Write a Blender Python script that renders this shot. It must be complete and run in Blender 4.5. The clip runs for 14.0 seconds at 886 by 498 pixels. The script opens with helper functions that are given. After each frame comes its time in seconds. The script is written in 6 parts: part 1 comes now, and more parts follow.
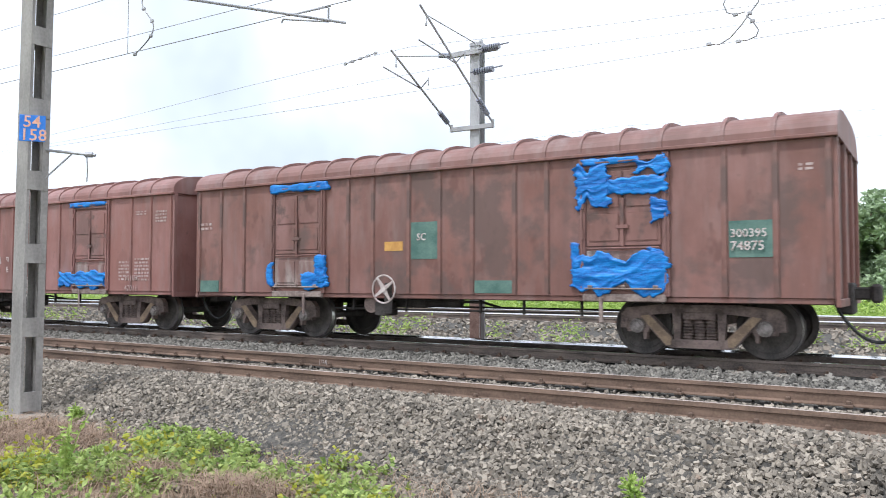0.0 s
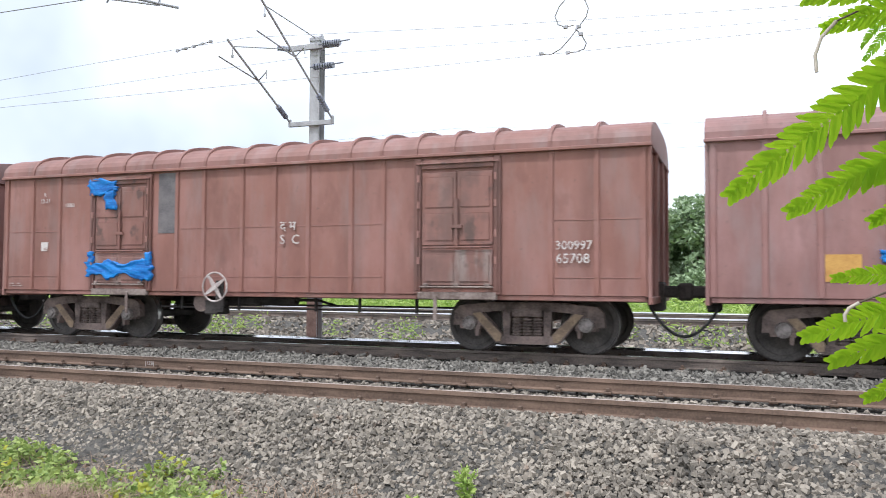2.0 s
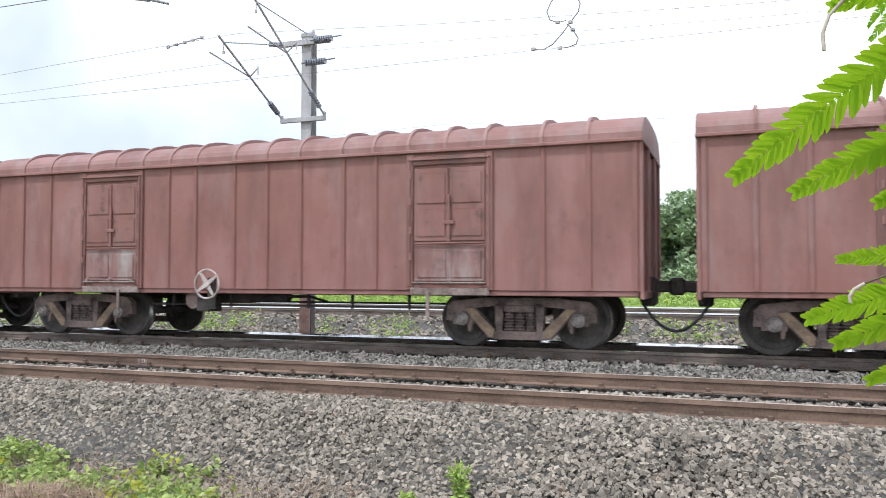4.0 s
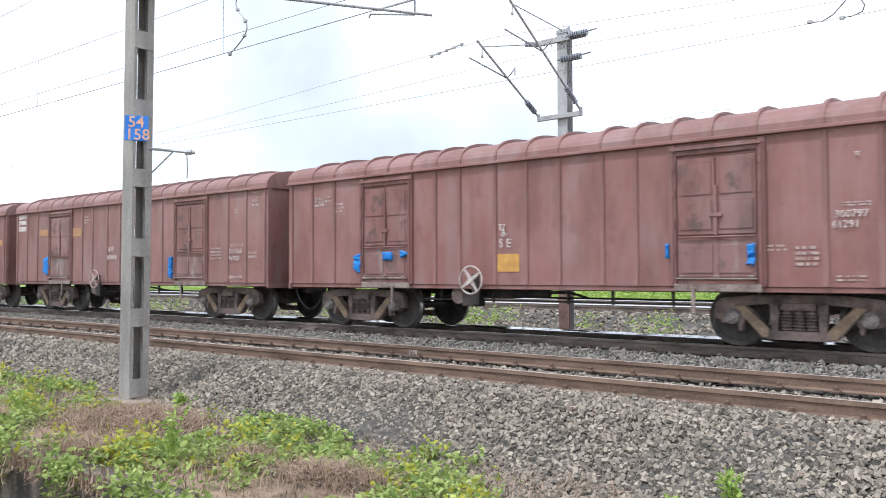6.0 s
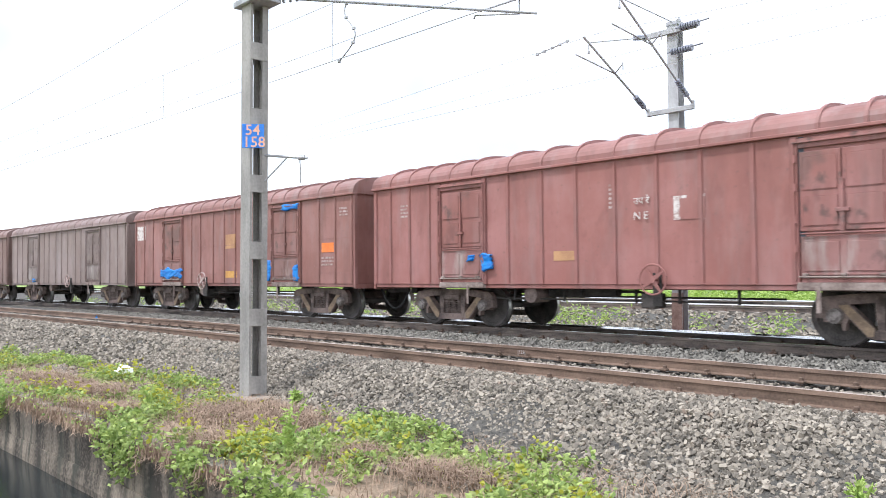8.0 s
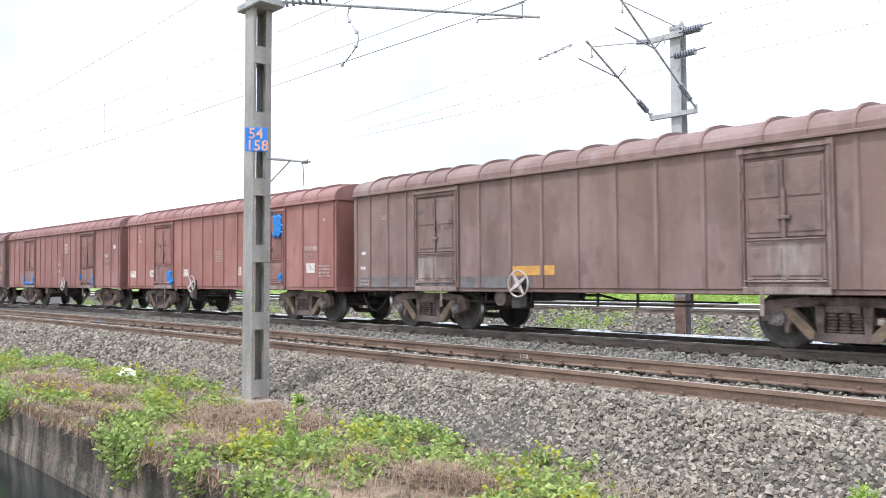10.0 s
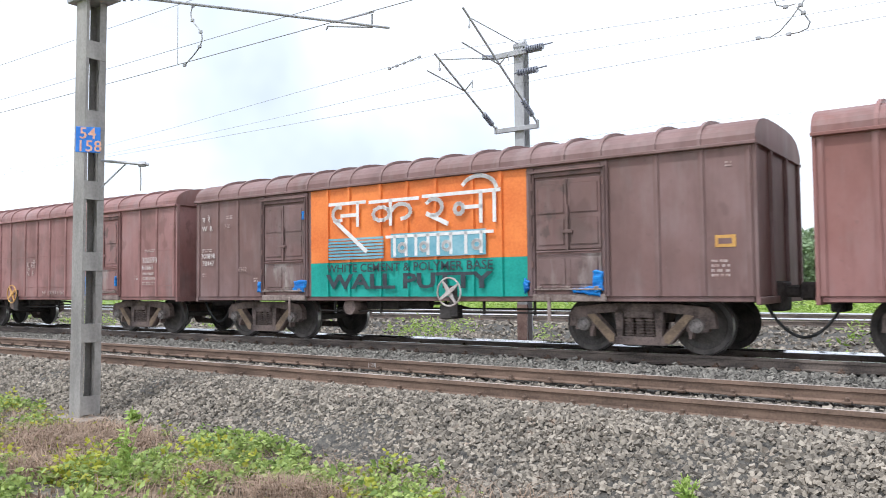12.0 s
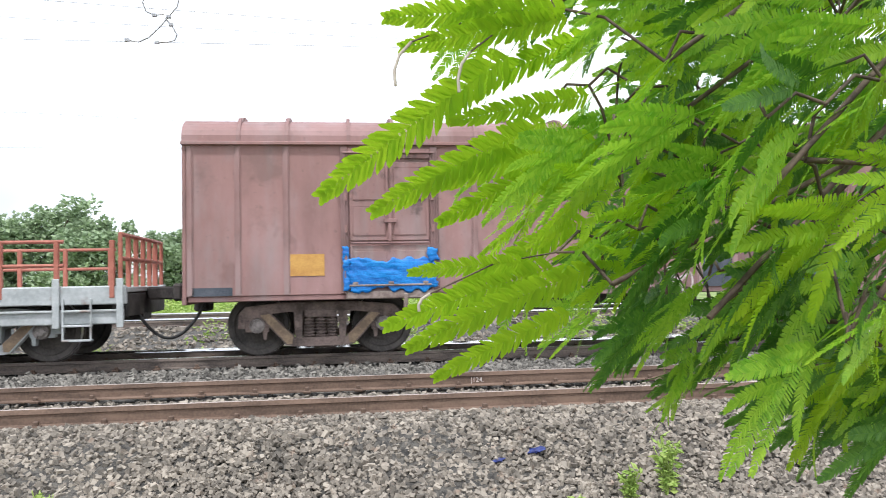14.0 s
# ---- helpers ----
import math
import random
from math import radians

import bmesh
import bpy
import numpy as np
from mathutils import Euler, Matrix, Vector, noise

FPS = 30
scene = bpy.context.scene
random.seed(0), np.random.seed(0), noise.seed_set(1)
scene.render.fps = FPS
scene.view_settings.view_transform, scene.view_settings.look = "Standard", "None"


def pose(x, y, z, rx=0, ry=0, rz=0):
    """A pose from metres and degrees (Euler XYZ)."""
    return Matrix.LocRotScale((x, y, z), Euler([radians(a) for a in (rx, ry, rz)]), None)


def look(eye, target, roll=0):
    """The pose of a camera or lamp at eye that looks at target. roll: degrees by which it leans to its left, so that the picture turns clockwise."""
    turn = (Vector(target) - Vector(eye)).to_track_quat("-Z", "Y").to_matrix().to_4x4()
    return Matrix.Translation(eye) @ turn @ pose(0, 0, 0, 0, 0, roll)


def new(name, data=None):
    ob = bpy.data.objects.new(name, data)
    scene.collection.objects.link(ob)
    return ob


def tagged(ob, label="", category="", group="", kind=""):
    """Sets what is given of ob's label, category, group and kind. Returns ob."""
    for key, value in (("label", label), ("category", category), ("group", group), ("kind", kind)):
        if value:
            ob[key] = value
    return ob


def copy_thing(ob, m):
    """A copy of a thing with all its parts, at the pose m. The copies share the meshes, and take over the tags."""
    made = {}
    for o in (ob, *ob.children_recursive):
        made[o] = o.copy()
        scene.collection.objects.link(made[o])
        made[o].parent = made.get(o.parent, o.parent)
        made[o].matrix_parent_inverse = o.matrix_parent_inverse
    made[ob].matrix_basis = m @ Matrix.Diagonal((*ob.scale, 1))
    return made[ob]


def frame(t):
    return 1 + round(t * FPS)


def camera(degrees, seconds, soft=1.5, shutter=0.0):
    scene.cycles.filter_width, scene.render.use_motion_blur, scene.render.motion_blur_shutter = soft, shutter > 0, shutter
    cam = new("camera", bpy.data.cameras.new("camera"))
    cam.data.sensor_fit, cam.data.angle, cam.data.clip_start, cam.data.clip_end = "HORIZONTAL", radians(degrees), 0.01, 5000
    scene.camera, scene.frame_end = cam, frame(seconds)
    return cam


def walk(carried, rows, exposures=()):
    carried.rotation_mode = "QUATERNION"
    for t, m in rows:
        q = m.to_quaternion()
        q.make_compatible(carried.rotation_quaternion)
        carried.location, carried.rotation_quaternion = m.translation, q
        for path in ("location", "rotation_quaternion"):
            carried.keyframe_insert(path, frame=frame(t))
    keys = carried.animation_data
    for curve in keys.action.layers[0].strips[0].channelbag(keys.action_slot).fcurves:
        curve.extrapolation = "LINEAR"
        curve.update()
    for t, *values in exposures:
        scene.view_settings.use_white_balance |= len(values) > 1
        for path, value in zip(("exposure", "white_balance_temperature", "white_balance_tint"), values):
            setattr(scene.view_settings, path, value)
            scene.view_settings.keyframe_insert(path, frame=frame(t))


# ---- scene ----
cam = camera(58.63, 14.0, soft=0.95, shutter=0.05)
PATH = [
    (0.0, pose(0, 0, 1.207, 92.45, -0.10, 32.80)),
    (0.5, pose(0, 0, 1.207, 92.48, -0.13, 26.58)),
    (1.0, pose(0, 0, 1.207, 92.34, -0.19, 24.09)),
    (1.5, pose(0, 0, 1.207, 92.14, -0.20, 22.45)),
    (2.0, pose(0, 0, 1.207, 92.35, -0.30, 21.09)),
    (2.5, pose(0, 0, 1.207, 92.38, -0.09, 20.32)),
    (2.7, pose(0, 0, 1.207, 92.30, -0.08, 20.38)),
    (5.0, pose(0, 0, 1.207, 91.92, 0.08, 20.98)),
    (5.5, pose(0, 0, 1.207, 91.79, 0.11, 30.06)),
    (6.0, pose(0, 0, 1.207, 91.79, 0.17, 39.19)),
    (6.5, pose(0, 0, 1.207, 91.67, 0.43, 42.37)),
    (7.0, pose(0, 0, 1.207, 91.73, 0.69, 44.07)),
    (7.5, pose(0, 0, 1.207, 91.78, 0.73, 45.72)),
    (8.0, pose(0, 0, 1.207, 91.85, 0.55, 46.98)),
    (8.2, pose(0, 0, 1.207, 91.93, 0.56, 47.36)),
    (10.5, pose(0, 0, 1.207, 92.22, 0.34, 46.92)),
    (11.0, pose(0, 0, 1.207, 92.27, 0.26, 45.70)),
    (11.5, pose(0, 0, 1.207, 92.42, 0.23, 42.26)),
    (12.0, pose(0, 0, 1.207, 92.64, 0.60, 36.20)),
    (12.5, pose(0, 0, 1.207, 92.61, 1.08, 28.09)),
    (13.0, pose(0, 0, 1.207, 92.58, 1.30, 17.05)),
    (13.5, pose(0, 0, 1.207, 92.48, 1.49, 7.47)),
    (13.7, pose(0, 0, 1.207, 92.6, 1.30, 2.05)),
    (14.0, pose(0, 0, 1.207, 92.11, 1.06, -7.75)),
]
EXPOSURES = [(0.0, -0.09, 5990, 10), (2.5, -0.14, 5990, 10), (5.0, -0.09, 5990, 10), (6.0, -0.09, 5990, 10), (7.0, 0.11, 5990, 10), (8.0, 0.21, 5990, 10), (10.5, 0.13, 5990, 10), (11.0, 0.09, 5990, 10), (11.5, -0.01, 5990, 10), (12.0, -0.09, 5990, 10), (13.5, -0.06, 6040, 10), (14.0, 0.0, 6120, 10)]
walk(cam, PATH, EXPOSURES)

# ---- world, sun ----
world = bpy.data.worlds.new("sky")
scene.world = world
world.use_nodes = True
wn, wl = world.node_tree.nodes, world.node_tree.links
SUN_EL, SUN_AZ = radians(62), radians(212)      # azimuth from +y towards +x
sky = wn.new("ShaderNodeTexSky")
sky.sky_type, sky.sun_disc = "NISHITA", False
sky.sun_elevation, sky.sun_rotation = SUN_EL, SUN_AZ
sky.dust_density, sky.air_density, sky.ozone_density = 3.0, 1.0, 1.0
veil = wn.new("ShaderNodeMixRGB")               # bright hazy overcast over the blue
veil.inputs[2].default_value = (13.6, 13.8, 14.1, 1)
wcoord = wn.new("ShaderNodeTexCoord")
wnoise = wn.new("ShaderNodeTexNoise")
wnoise.inputs["Scale"].default_value, wnoise.inputs["Detail"].default_value = 1.7, 5
wramp = wn.new("ShaderNodeMapRange")
wramp.inputs["From Min"].default_value, wramp.inputs["From Max"].default_value = 0.3, 0.62
wramp.inputs["To Min"].default_value, wramp.inputs["To Max"].default_value = 0.3, 0.97
wl.new(wcoord.outputs["Generated"], wnoise.inputs["Vector"])
wsep, wlean = wn.new("ShaderNodeSeparateXYZ"), wn.new("ShaderNodeMath")     # the haze thins towards -x
wlean.operation = "MULTIPLY_ADD"
wlean.inputs[1].default_value = 0.135
wl.new(wcoord.outputs["Generated"], wsep.inputs[0])
wl.new(wsep.outputs["X"], wlean.inputs[0])
wl.new(wnoise.outputs["Fac"], wlean.inputs[2])
wl.new(wlean.outputs[0], wramp.inputs["Value"])
wl.new(wramp.outputs["Result"], veil.inputs[0])
wl.new(sky.outputs["Color"], veil.inputs[1])
wl.new(veil.outputs["Color"], wn["Background"].inputs["Color"])
wn["Background"].inputs["Strength"].default_value = 0.137

sun_data = bpy.data.lights.new("sun", "SUN")
sun_data.energy, sun_data.angle, sun_data.color = 3.1, radians(4), (1.0, 0.98, 0.95)
sun = new("sun", sun_data)
sun_dir = Vector((math.sin(SUN_AZ) * math.cos(SUN_EL), math.cos(SUN_AZ) * math.cos(SUN_EL), math.sin(SUN_EL)))
sun.matrix_world = look(sun_dir * 60, (0, 0, 0))

# ---- plan ----
CURVE = -1.129e-3            # bend of the line, 1/m
TRACK_A, TRACK_B, TRACK_C = 8.965, 14.09, 27.2
GAUGE = 0.8715               # centre line to rail
PITCH, GAP = 14.35, 0.93      # wagon over couplers, space between bodies
REACH = 60.0                 # past this the line runs straight


def bend(x):
    """Sideways shift of the line at x."""
    if abs(x) <= REACH:
        return CURVE * x * x / 2
    return CURVE * REACH * REACH / 2 + CURVE * REACH * (abs(x) - REACH)


def heading(x):
    return math.degrees(math.atan(CURVE * max(-REACH, min(REACH, x))))


# ---- materials ----
def material(name, dark, light, rough=0.8, scale=4.0, fine=40.0, bump=0.3, metal=0.0, stretch=(1, 1, 1), island=0.0, seed=0.0,
             low=0.35, high=0.65, spots=None, spot_scale=3.0, spot_at=0.62, translucent=0.0, coords="Object", bump_distance=0.01):
    m = bpy.data.materials.new(name)
    m.use_nodes = True
    n, l = m.node_tree.nodes, m.node_tree.links
    b = n["Principled BSDF"]
    b.inputs["Roughness"].default_value, b.inputs["Metallic"].default_value = rough, metal
    co = n.new("ShaderNodeTexCoord")
    mp = n.new("ShaderNodeMapping")
    mp.inputs["Scale"].default_value, mp.inputs["Location"].default_value = stretch, (seed * 7.3, seed * 3.1, seed * 1.7)
    l.new(co.outputs[coords], mp.inputs["Vector"])
    big, small = n.new("ShaderNodeTexNoise"), n.new("ShaderNodeTexNoise")
    big.inputs["Scale"].default_value, big.inputs["Detail"].default_value, big.inputs["Roughness"].default_value = scale, 6, 0.6
    small.inputs["Scale"].default_value, small.inputs["Detail"].default_value = fine, 4
    l.new(mp.outputs["Vector"], big.inputs["Vector"])
    l.new(co.outputs[coords], small.inputs["Vector"])
    add = n.new("ShaderNodeMath")
    add.operation = "MULTIPLY_ADD"
    add.inputs[1].default_value = 0.4
    l.new(small.outputs["Fac"], add.inputs[0])
    l.new(big.outputs["Fac"], add.inputs[2])
    last = add.outputs[0]
    if island:
        geo = n.new("ShaderNodeNewGeometry")
        iadd = n.new("ShaderNodeMath")
        iadd.operation = "MULTIPLY_ADD"
        iadd.inputs[1].default_value = island
        l.new(geo.outputs["Random Per Island"], iadd.inputs[0])
        l.new(last, iadd.inputs[2])
        last = iadd.outputs[0]
    ramp = n.new("ShaderNodeMapRange")
    ramp.inputs["From Min"].default_value, ramp.inputs["From Max"].default_value = low + 0.2, high + 0.2 + island
    l.new(last, ramp.inputs["Value"])
    mix = n.new("ShaderNodeMixRGB")
    mix.inputs[1].default_value, mix.inputs[2].default_value = (*dark, 1), (*light, 1)
    l.new(ramp.outputs["Result"], mix.inputs[0])
    colour = mix.outputs["Color"]
    if spots:
        sp = n.new("ShaderNodeTexNoise")
        sp.inputs["Scale"].default_value, sp.inputs["Detail"].default_value = spot_scale, 8
        l.new(mp.outputs["Vector"], sp.inputs["Vector"])
        sr = n.new("ShaderNodeMapRange")
        sr.inputs["From Min"].default_value, sr.inputs["From Max"].default_value = spot_at, spot_at + 0.12
        sr.inputs["To Max"].default_value = 0.8
        l.new(sp.outputs["Fac"], sr.inputs["Value"])
        m2 = n.new("ShaderNodeMixRGB")
        m2.inputs[2].default_value = (*spots, 1)
        l.new(sr.outputs["Result"], m2.inputs[0])
        l.new(colour, m2.inputs[1])
        colour = m2.outputs["Color"]
    l.new(colour, b.inputs["Base Color"])
    if bump:
        bp = n.new("ShaderNodeBump")
        bp.inputs["Strength"].default_value, bp.inputs["Distance"].default_value = bump, bump_distance
        l.new(last if not island else small.outputs["Fac"], bp.inputs["Height"])
        l.new(bp.outputs["Normal"], b.inputs["Normal"])
    if translucent:
        tr, ms = n.new("ShaderNodeBsdfTranslucent"), n.new("ShaderNodeMixShader")
        l.new(colour, tr.inputs["Color"])
        ms.inputs[0].default_value = translucent
        l.new(b.outputs[0], ms.inputs[1])
        l.new(tr.outputs[0], ms.inputs[2])
        l.new(ms.outputs[0], n["Material Output"].inputs["Surface"])
    return m


def wagon_paint(name, colour, seed, streak=0.55, grime=(0.11, 0.075, 0.065), dust=(0.30, 0.255, 0.25), dust_amount=0.3, patch=0.0, blotch=0.0):
    """Old oxide paint: faded patches, rain streaks, grime and pale dust near the floor; fade and dust also carry a
    bluish haze tint.
    """
    m = bpy.data.materials.new(name)
    m.use_nodes = True
    n, l = m.node_tree.nodes, m.node_tree.links
    b = n["Principled BSDF"]
    b.inputs["Roughness"].default_value = 0.62
    co = n.new("ShaderNodeTexCoord")

    def noise_at(scale, stretch, shift, lo, hi, top=1.0, detail=6):
        mp = n.new("ShaderNodeMapping")
        mp.inputs["Scale"].default_value, mp.inputs["Location"].default_value = stretch, (seed * 5.7 + shift, seed * 2.3, seed * 1.9)
        l.new(co.outputs["Object"], mp.inputs["Vector"])
        t = n.new("ShaderNodeTexNoise")
        t.inputs["Scale"].default_value, t.inputs["Detail"].default_value, t.inputs["Roughness"].default_value = scale, detail, 0.6
        l.new(mp.outputs["Vector"], t.inputs["Vector"])
        r = n.new("ShaderNodeMapRange")
        r.inputs["From Min"].default_value, r.inputs["From Max"].default_value, r.inputs["To Max"].default_value = lo, hi, top
        l.new(t.outputs["Fac"], r.inputs["Value"])
        return r.outputs["Result"]

    def over(below, fac, rgb):
        x = n.new("ShaderNodeMixRGB")
        l.new(fac, x.inputs[0])
        if isinstance(below, tuple):
            x.inputs[1].default_value = (*below, 1)
        else:
            l.new(below, x.inputs[1])
        x.inputs[2].default_value = (*rgb, 1)
        return x.outputs["Color"]

    # the extra blue, here and in dust, paints haze over the train
    faded = tuple(min(1, c * 1.22 + q) for c, q in zip(colour, (0.04, 0.046, 0.056)))
    deep = tuple(c * 0.72 for c in colour)
    c = over(colour, noise_at(0.55, (1, 1, 1), 0, 0.4, 0.7, 0.8), faded)
    c = over(c, noise_at(1.3, (1, 1, 0.35), 11, 0.46, 0.7, 0.85), deep)
    c = over(c, noise_at(5.5, (1, 1, 0.04), 71, 0.5, 0.75, 0.25), deep)
    c = over(c, noise_at(3.2, (1, 1, 0.09), 23, 0.52, 0.8, streak * 0.7), grime)
    c = over(c, noise_at(9.0, (1, 1, 1), 31, 0.62, 0.78, 0.6), grime)
    c = over(c, noise_at(2.2, (1, 1, 0.25), 47, 0.5, 0.72, dust_amount), dust)
    c = over(c, noise_at(1.9, (0.9, 1, 0.55), 83, 0.6, 0.66, 0.3 + 0.5 * patch, 3), tuple(q * 0.6 for q in colour))
    c = over(c, noise_at(14.0, (1, 1, 0.5), 97, 0.66, 0.74, 0.5), faded)
    if blotch:
        c = over(c, noise_at(3.0, (1, 1, 0.8), 131, 0.57, 0.66, blotch, 4), tuple(q * 0.8 for q in grime))
    if patch:
        c = over(c, noise_at(0.8, (0.8, 1, 0.9), 59, 0.52, 0.6, patch), grime)
    l.new(c, b.inputs["Base Color"])
    t = n.new("ShaderNodeTexNoise")
    t.inputs["Scale"].default_value, t.inputs["Detail"].default_value = 2.5, 3
    l.new(co.outputs["Object"], t.inputs["Vector"])
    bp = n.new("ShaderNodeBump")
    bp.inputs["Strength"].default_value, bp.inputs["Distance"].default_value = 0.35, 0.03
    l.new(t.outputs["Fac"], bp.inputs["Height"])
    l.new(bp.outputs["Normal"], b.inputs["Normal"])
    return m


# bed beneath the stones, dark brown to paint the shadows in their gaps
ballast_mat = material("shadow_toned_ballast_bed", (0.03, 0.028, 0.026), (0.12, 0.11, 0.095), 0.95, 14, 60, 0.9, bump_distance=0.04)
stone_mat = material("ballast_stone", (0.048, 0.042, 0.035), (0.465, 0.405, 0.33), 0.9, 3, 90, 0.15, island=0.8, low=0.3, high=0.9, spots=(0.27, 0.19, 0.14), spot_scale=7.0, spot_at=0.62)
dark_stone_mat = material("oily_ballast_stone", (0.06, 0.056, 0.05), (0.36, 0.335, 0.29), 0.9, 3, 90, 0.15, island=0.6, low=0.3, high=0.9)
soil_mat = material("soil", (0.10, 0.075, 0.05), (0.30, 0.22, 0.15), 0.95, 3, 30, 0.8, bump_distance=0.03)
meadow_mat = material("meadow", (0.1, 0.15, 0.04), (0.28, 0.36, 0.1), 0.95, 0.6, 12, 0.8, bump_distance=0.1)
concrete_wall_mat = material("weathered_concrete", (0.05, 0.042, 0.033), (0.30, 0.25, 0.195), 0.92, 1.6, 22, 0.6, stretch=(1.6, 1, 0.3), low=0.38, high=0.66, spots=(0.035, 0.04, 0.03), spot_scale=2.2, spot_at=0.52)
sleeper_mat = material("sleeper_concrete", (0.17, 0.145, 0.125), (0.34, 0.30, 0.255), 0.9, 4, 40, 0.4, spots=(0.2, 0.12, 0.08), spot_at=0.6)
rail_rust = material("rail_rust", (0.092, 0.06, 0.043), (0.2, 0.132, 0.095), 0.85, 3, 40, 0.3, stretch=(0.5, 2, 2))
rail_dark = material("rail_dark_rust", (0.06, 0.049, 0.043), (0.19, 0.15, 0.125), 0.8, 3, 40, 0.3, stretch=(0.5, 2, 2))
rail_top = material("rail_running_surface", (0.84, 0.82, 0.80), (0.92, 0.90, 0.88), 0.09, 2, 30, 0.02, metal=0.95, stretch=(0.3, 3, 3))
rail_dull = material("rail_dull_top", (0.36, 0.29, 0.25), (0.6, 0.52, 0.47), 0.5, 2, 30, 0.1, metal=0.35, stretch=(0.3, 3, 3))
mast_mat = material("galvanised_mast", (0.21, 0.198, 0.187), (0.345, 0.325, 0.305), 0.7, 3, 25, 0.2, stretch=(1, 1, 0.3), spots=(0.26, 0.22, 0.2), spot_at=0.64)
steel_mat = material("galvanised_steel", (0.3, 0.3, 0.31), (0.46, 0.46, 0.48), 0.55, 4, 30, 0.15, metal=0.4)
wire_mat = material("wire_copper", (0.2, 0.2, 0.2), (0.34, 0.33, 0.32), 0.5, 4, 30, 0.0, metal=0.5)
insulator_mat = material("glazed_insulator", (0.17, 0.18, 0.22), (0.27, 0.28, 0.33), 0.2, 4, 30, 0.0)
# mast steel made paler: sky glare washing it out is put into colour
pale_mast_mat = material("glare_paled_mast", (0.3, 0.3, 0.31), (0.44, 0.44, 0.45), 0.7, 3, 25, 0.2, stretch=(1, 1, 0.3), spots=(0.3, 0.27, 0.25), spot_at=0.64)
plate_blue = material("blue_enamel", (0.02, 0.16, 0.62), (0.04, 0.24, 0.78), 0.5, 6, 40, 0.05)
plate_text = material("orange_white_lettering", (0.72, 0.36, 0.24), (0.85, 0.55, 0.42), 0.6, 8, 40, 0.0)
bogie_mat = material("bogie_casting", (0.09, 0.068, 0.06), (0.27, 0.2, 0.175), 0.85, 3, 30, 0.4, spots=(0.06, 0.05, 0.045), spot_scale=4)
bogie_strut_mat = material("ochre_dusted_casting", (0.2, 0.142, 0.1), (0.42, 0.305, 0.195), 0.85, 3, 30, 0.4, spots=(0.16, 0.12, 0.1), spot_scale=5)
wheel_mat = material("wheel_steel", (0.045, 0.04, 0.038), (0.12, 0.105, 0.095), 0.75, 3, 30, 0.2, metal=0.1)
tread_mat = material("wheel_tread", (0.45, 0.44, 0.43), (0.65, 0.64, 0.62), 0.3, 3, 30, 0.0, metal=0.9)
cap_mat = material("axle_cap", (0.12, 0.10, 0.092), (0.34, 0.30, 0.28), 0.6, 8, 40, 0.2, metal=0.2)
under_mat = material("underframe", (0.02, 0.018, 0.017), (0.07, 0.06, 0.055), 0.85, 3, 30, 0.3)
hose_mat = material("rubber_hose", (0.012, 0.012, 0.012), (0.035, 0.035, 0.035), 0.7, 8, 40, 0.1)
tarp_mat = material("blue_tarpaulin", (0.004, 0.105, 0.40), (0.012, 0.24, 0.66), 0.42, 5, 30, 0.6, stretch=(0.5, 1, 3.0), bump_distance=0.025)
white_paint = material("white_marking", (0.32, 0.205, 0.18), (0.62, 0.57, 0.54), 0.7, 11, 60, 0.0, low=0.36, high=0.52)
faint_paint = material("worn_marking", (0.27, 0.16, 0.135), (0.50, 0.41, 0.385), 0.7, 11, 60, 0.0)
yellow_paint = material("yellow_panel", (0.46, 0.23, 0.06), (0.60, 0.34, 0.09), 0.7, 6, 40, 0.0)
band_paint = material("yellow_band", (0.36, 0.19, 0.10), (0.48, 0.27, 0.13), 0.7, 3, 40, 0.0)
green_paint = material("green_panel", (0.06, 0.13, 0.11), (0.13, 0.22, 0.18), 0.7, 3, 40, 0.0)
grey_paint = material("grey_panel", (0.11, 0.10, 0.105), (0.2, 0.18, 0.18), 0.7, 3, 40, 0.0)
slate_paint = material("slate_panel", (0.03, 0.04, 0.055), (0.09, 0.10, 0.12), 0.7, 3, 40, 0.0)
orange_paint = material("orange_advert", (0.70, 0.16, 0.03), (0.86, 0.25, 0.055), 0.55, 1.2, 20, 0.0)
teal_paint = material("teal_advert", (0.0, 0.25, 0.2), (0.02, 0.38, 0.31), 0.55, 1.2, 20, 0.0)
paleblue_paint = material("pale_blue_advert", (0.12, 0.33, 0.42), (0.25, 0.46, 0.53), 0.55, 1.2, 20, 0.0)
advert_white = material("white_advert_paint", (0.66, 0.64, 0.62), (0.82, 0.8, 0.78), 0.6, 5, 40, 0.0)
base_paint = material("faded_oxide_base", (0.17, 0.10, 0.085), (0.33, 0.225, 0.19), 0.8, 4, 30, 0.2)
dark_letter = material("dark_lettering", (0.02, 0.03, 0.04), (0.05, 0.06, 0.07), 0.6, 8, 40, 0.0)
door_wear = material("scuffed_door_steel", (0.15, 0.105, 0.09), (0.33, 0.265, 0.235), 0.75, 2.5, 20, 0.3, spots=(0.12, 0.07, 0.055), spot_scale=2)
wheel_white = material("white_handwheel", (0.32, 0.25, 0.23), (0.60, 0.54, 0.51), 0.6, 6, 40, 0.1)
wheel_yellow = material("yellow_handwheel", (0.5, 0.26, 0.08), (0.68, 0.4, 0.14), 0.6, 6, 40, 0.1)
leaf_mat = material("creeper_leaf", (0.09, 0.17, 0.03), (0.54, 0.63, 0.2), 0.6, 1.6, 6, 0.0, island=0.8, low=0.3, high=0.75, translucent=0.35)
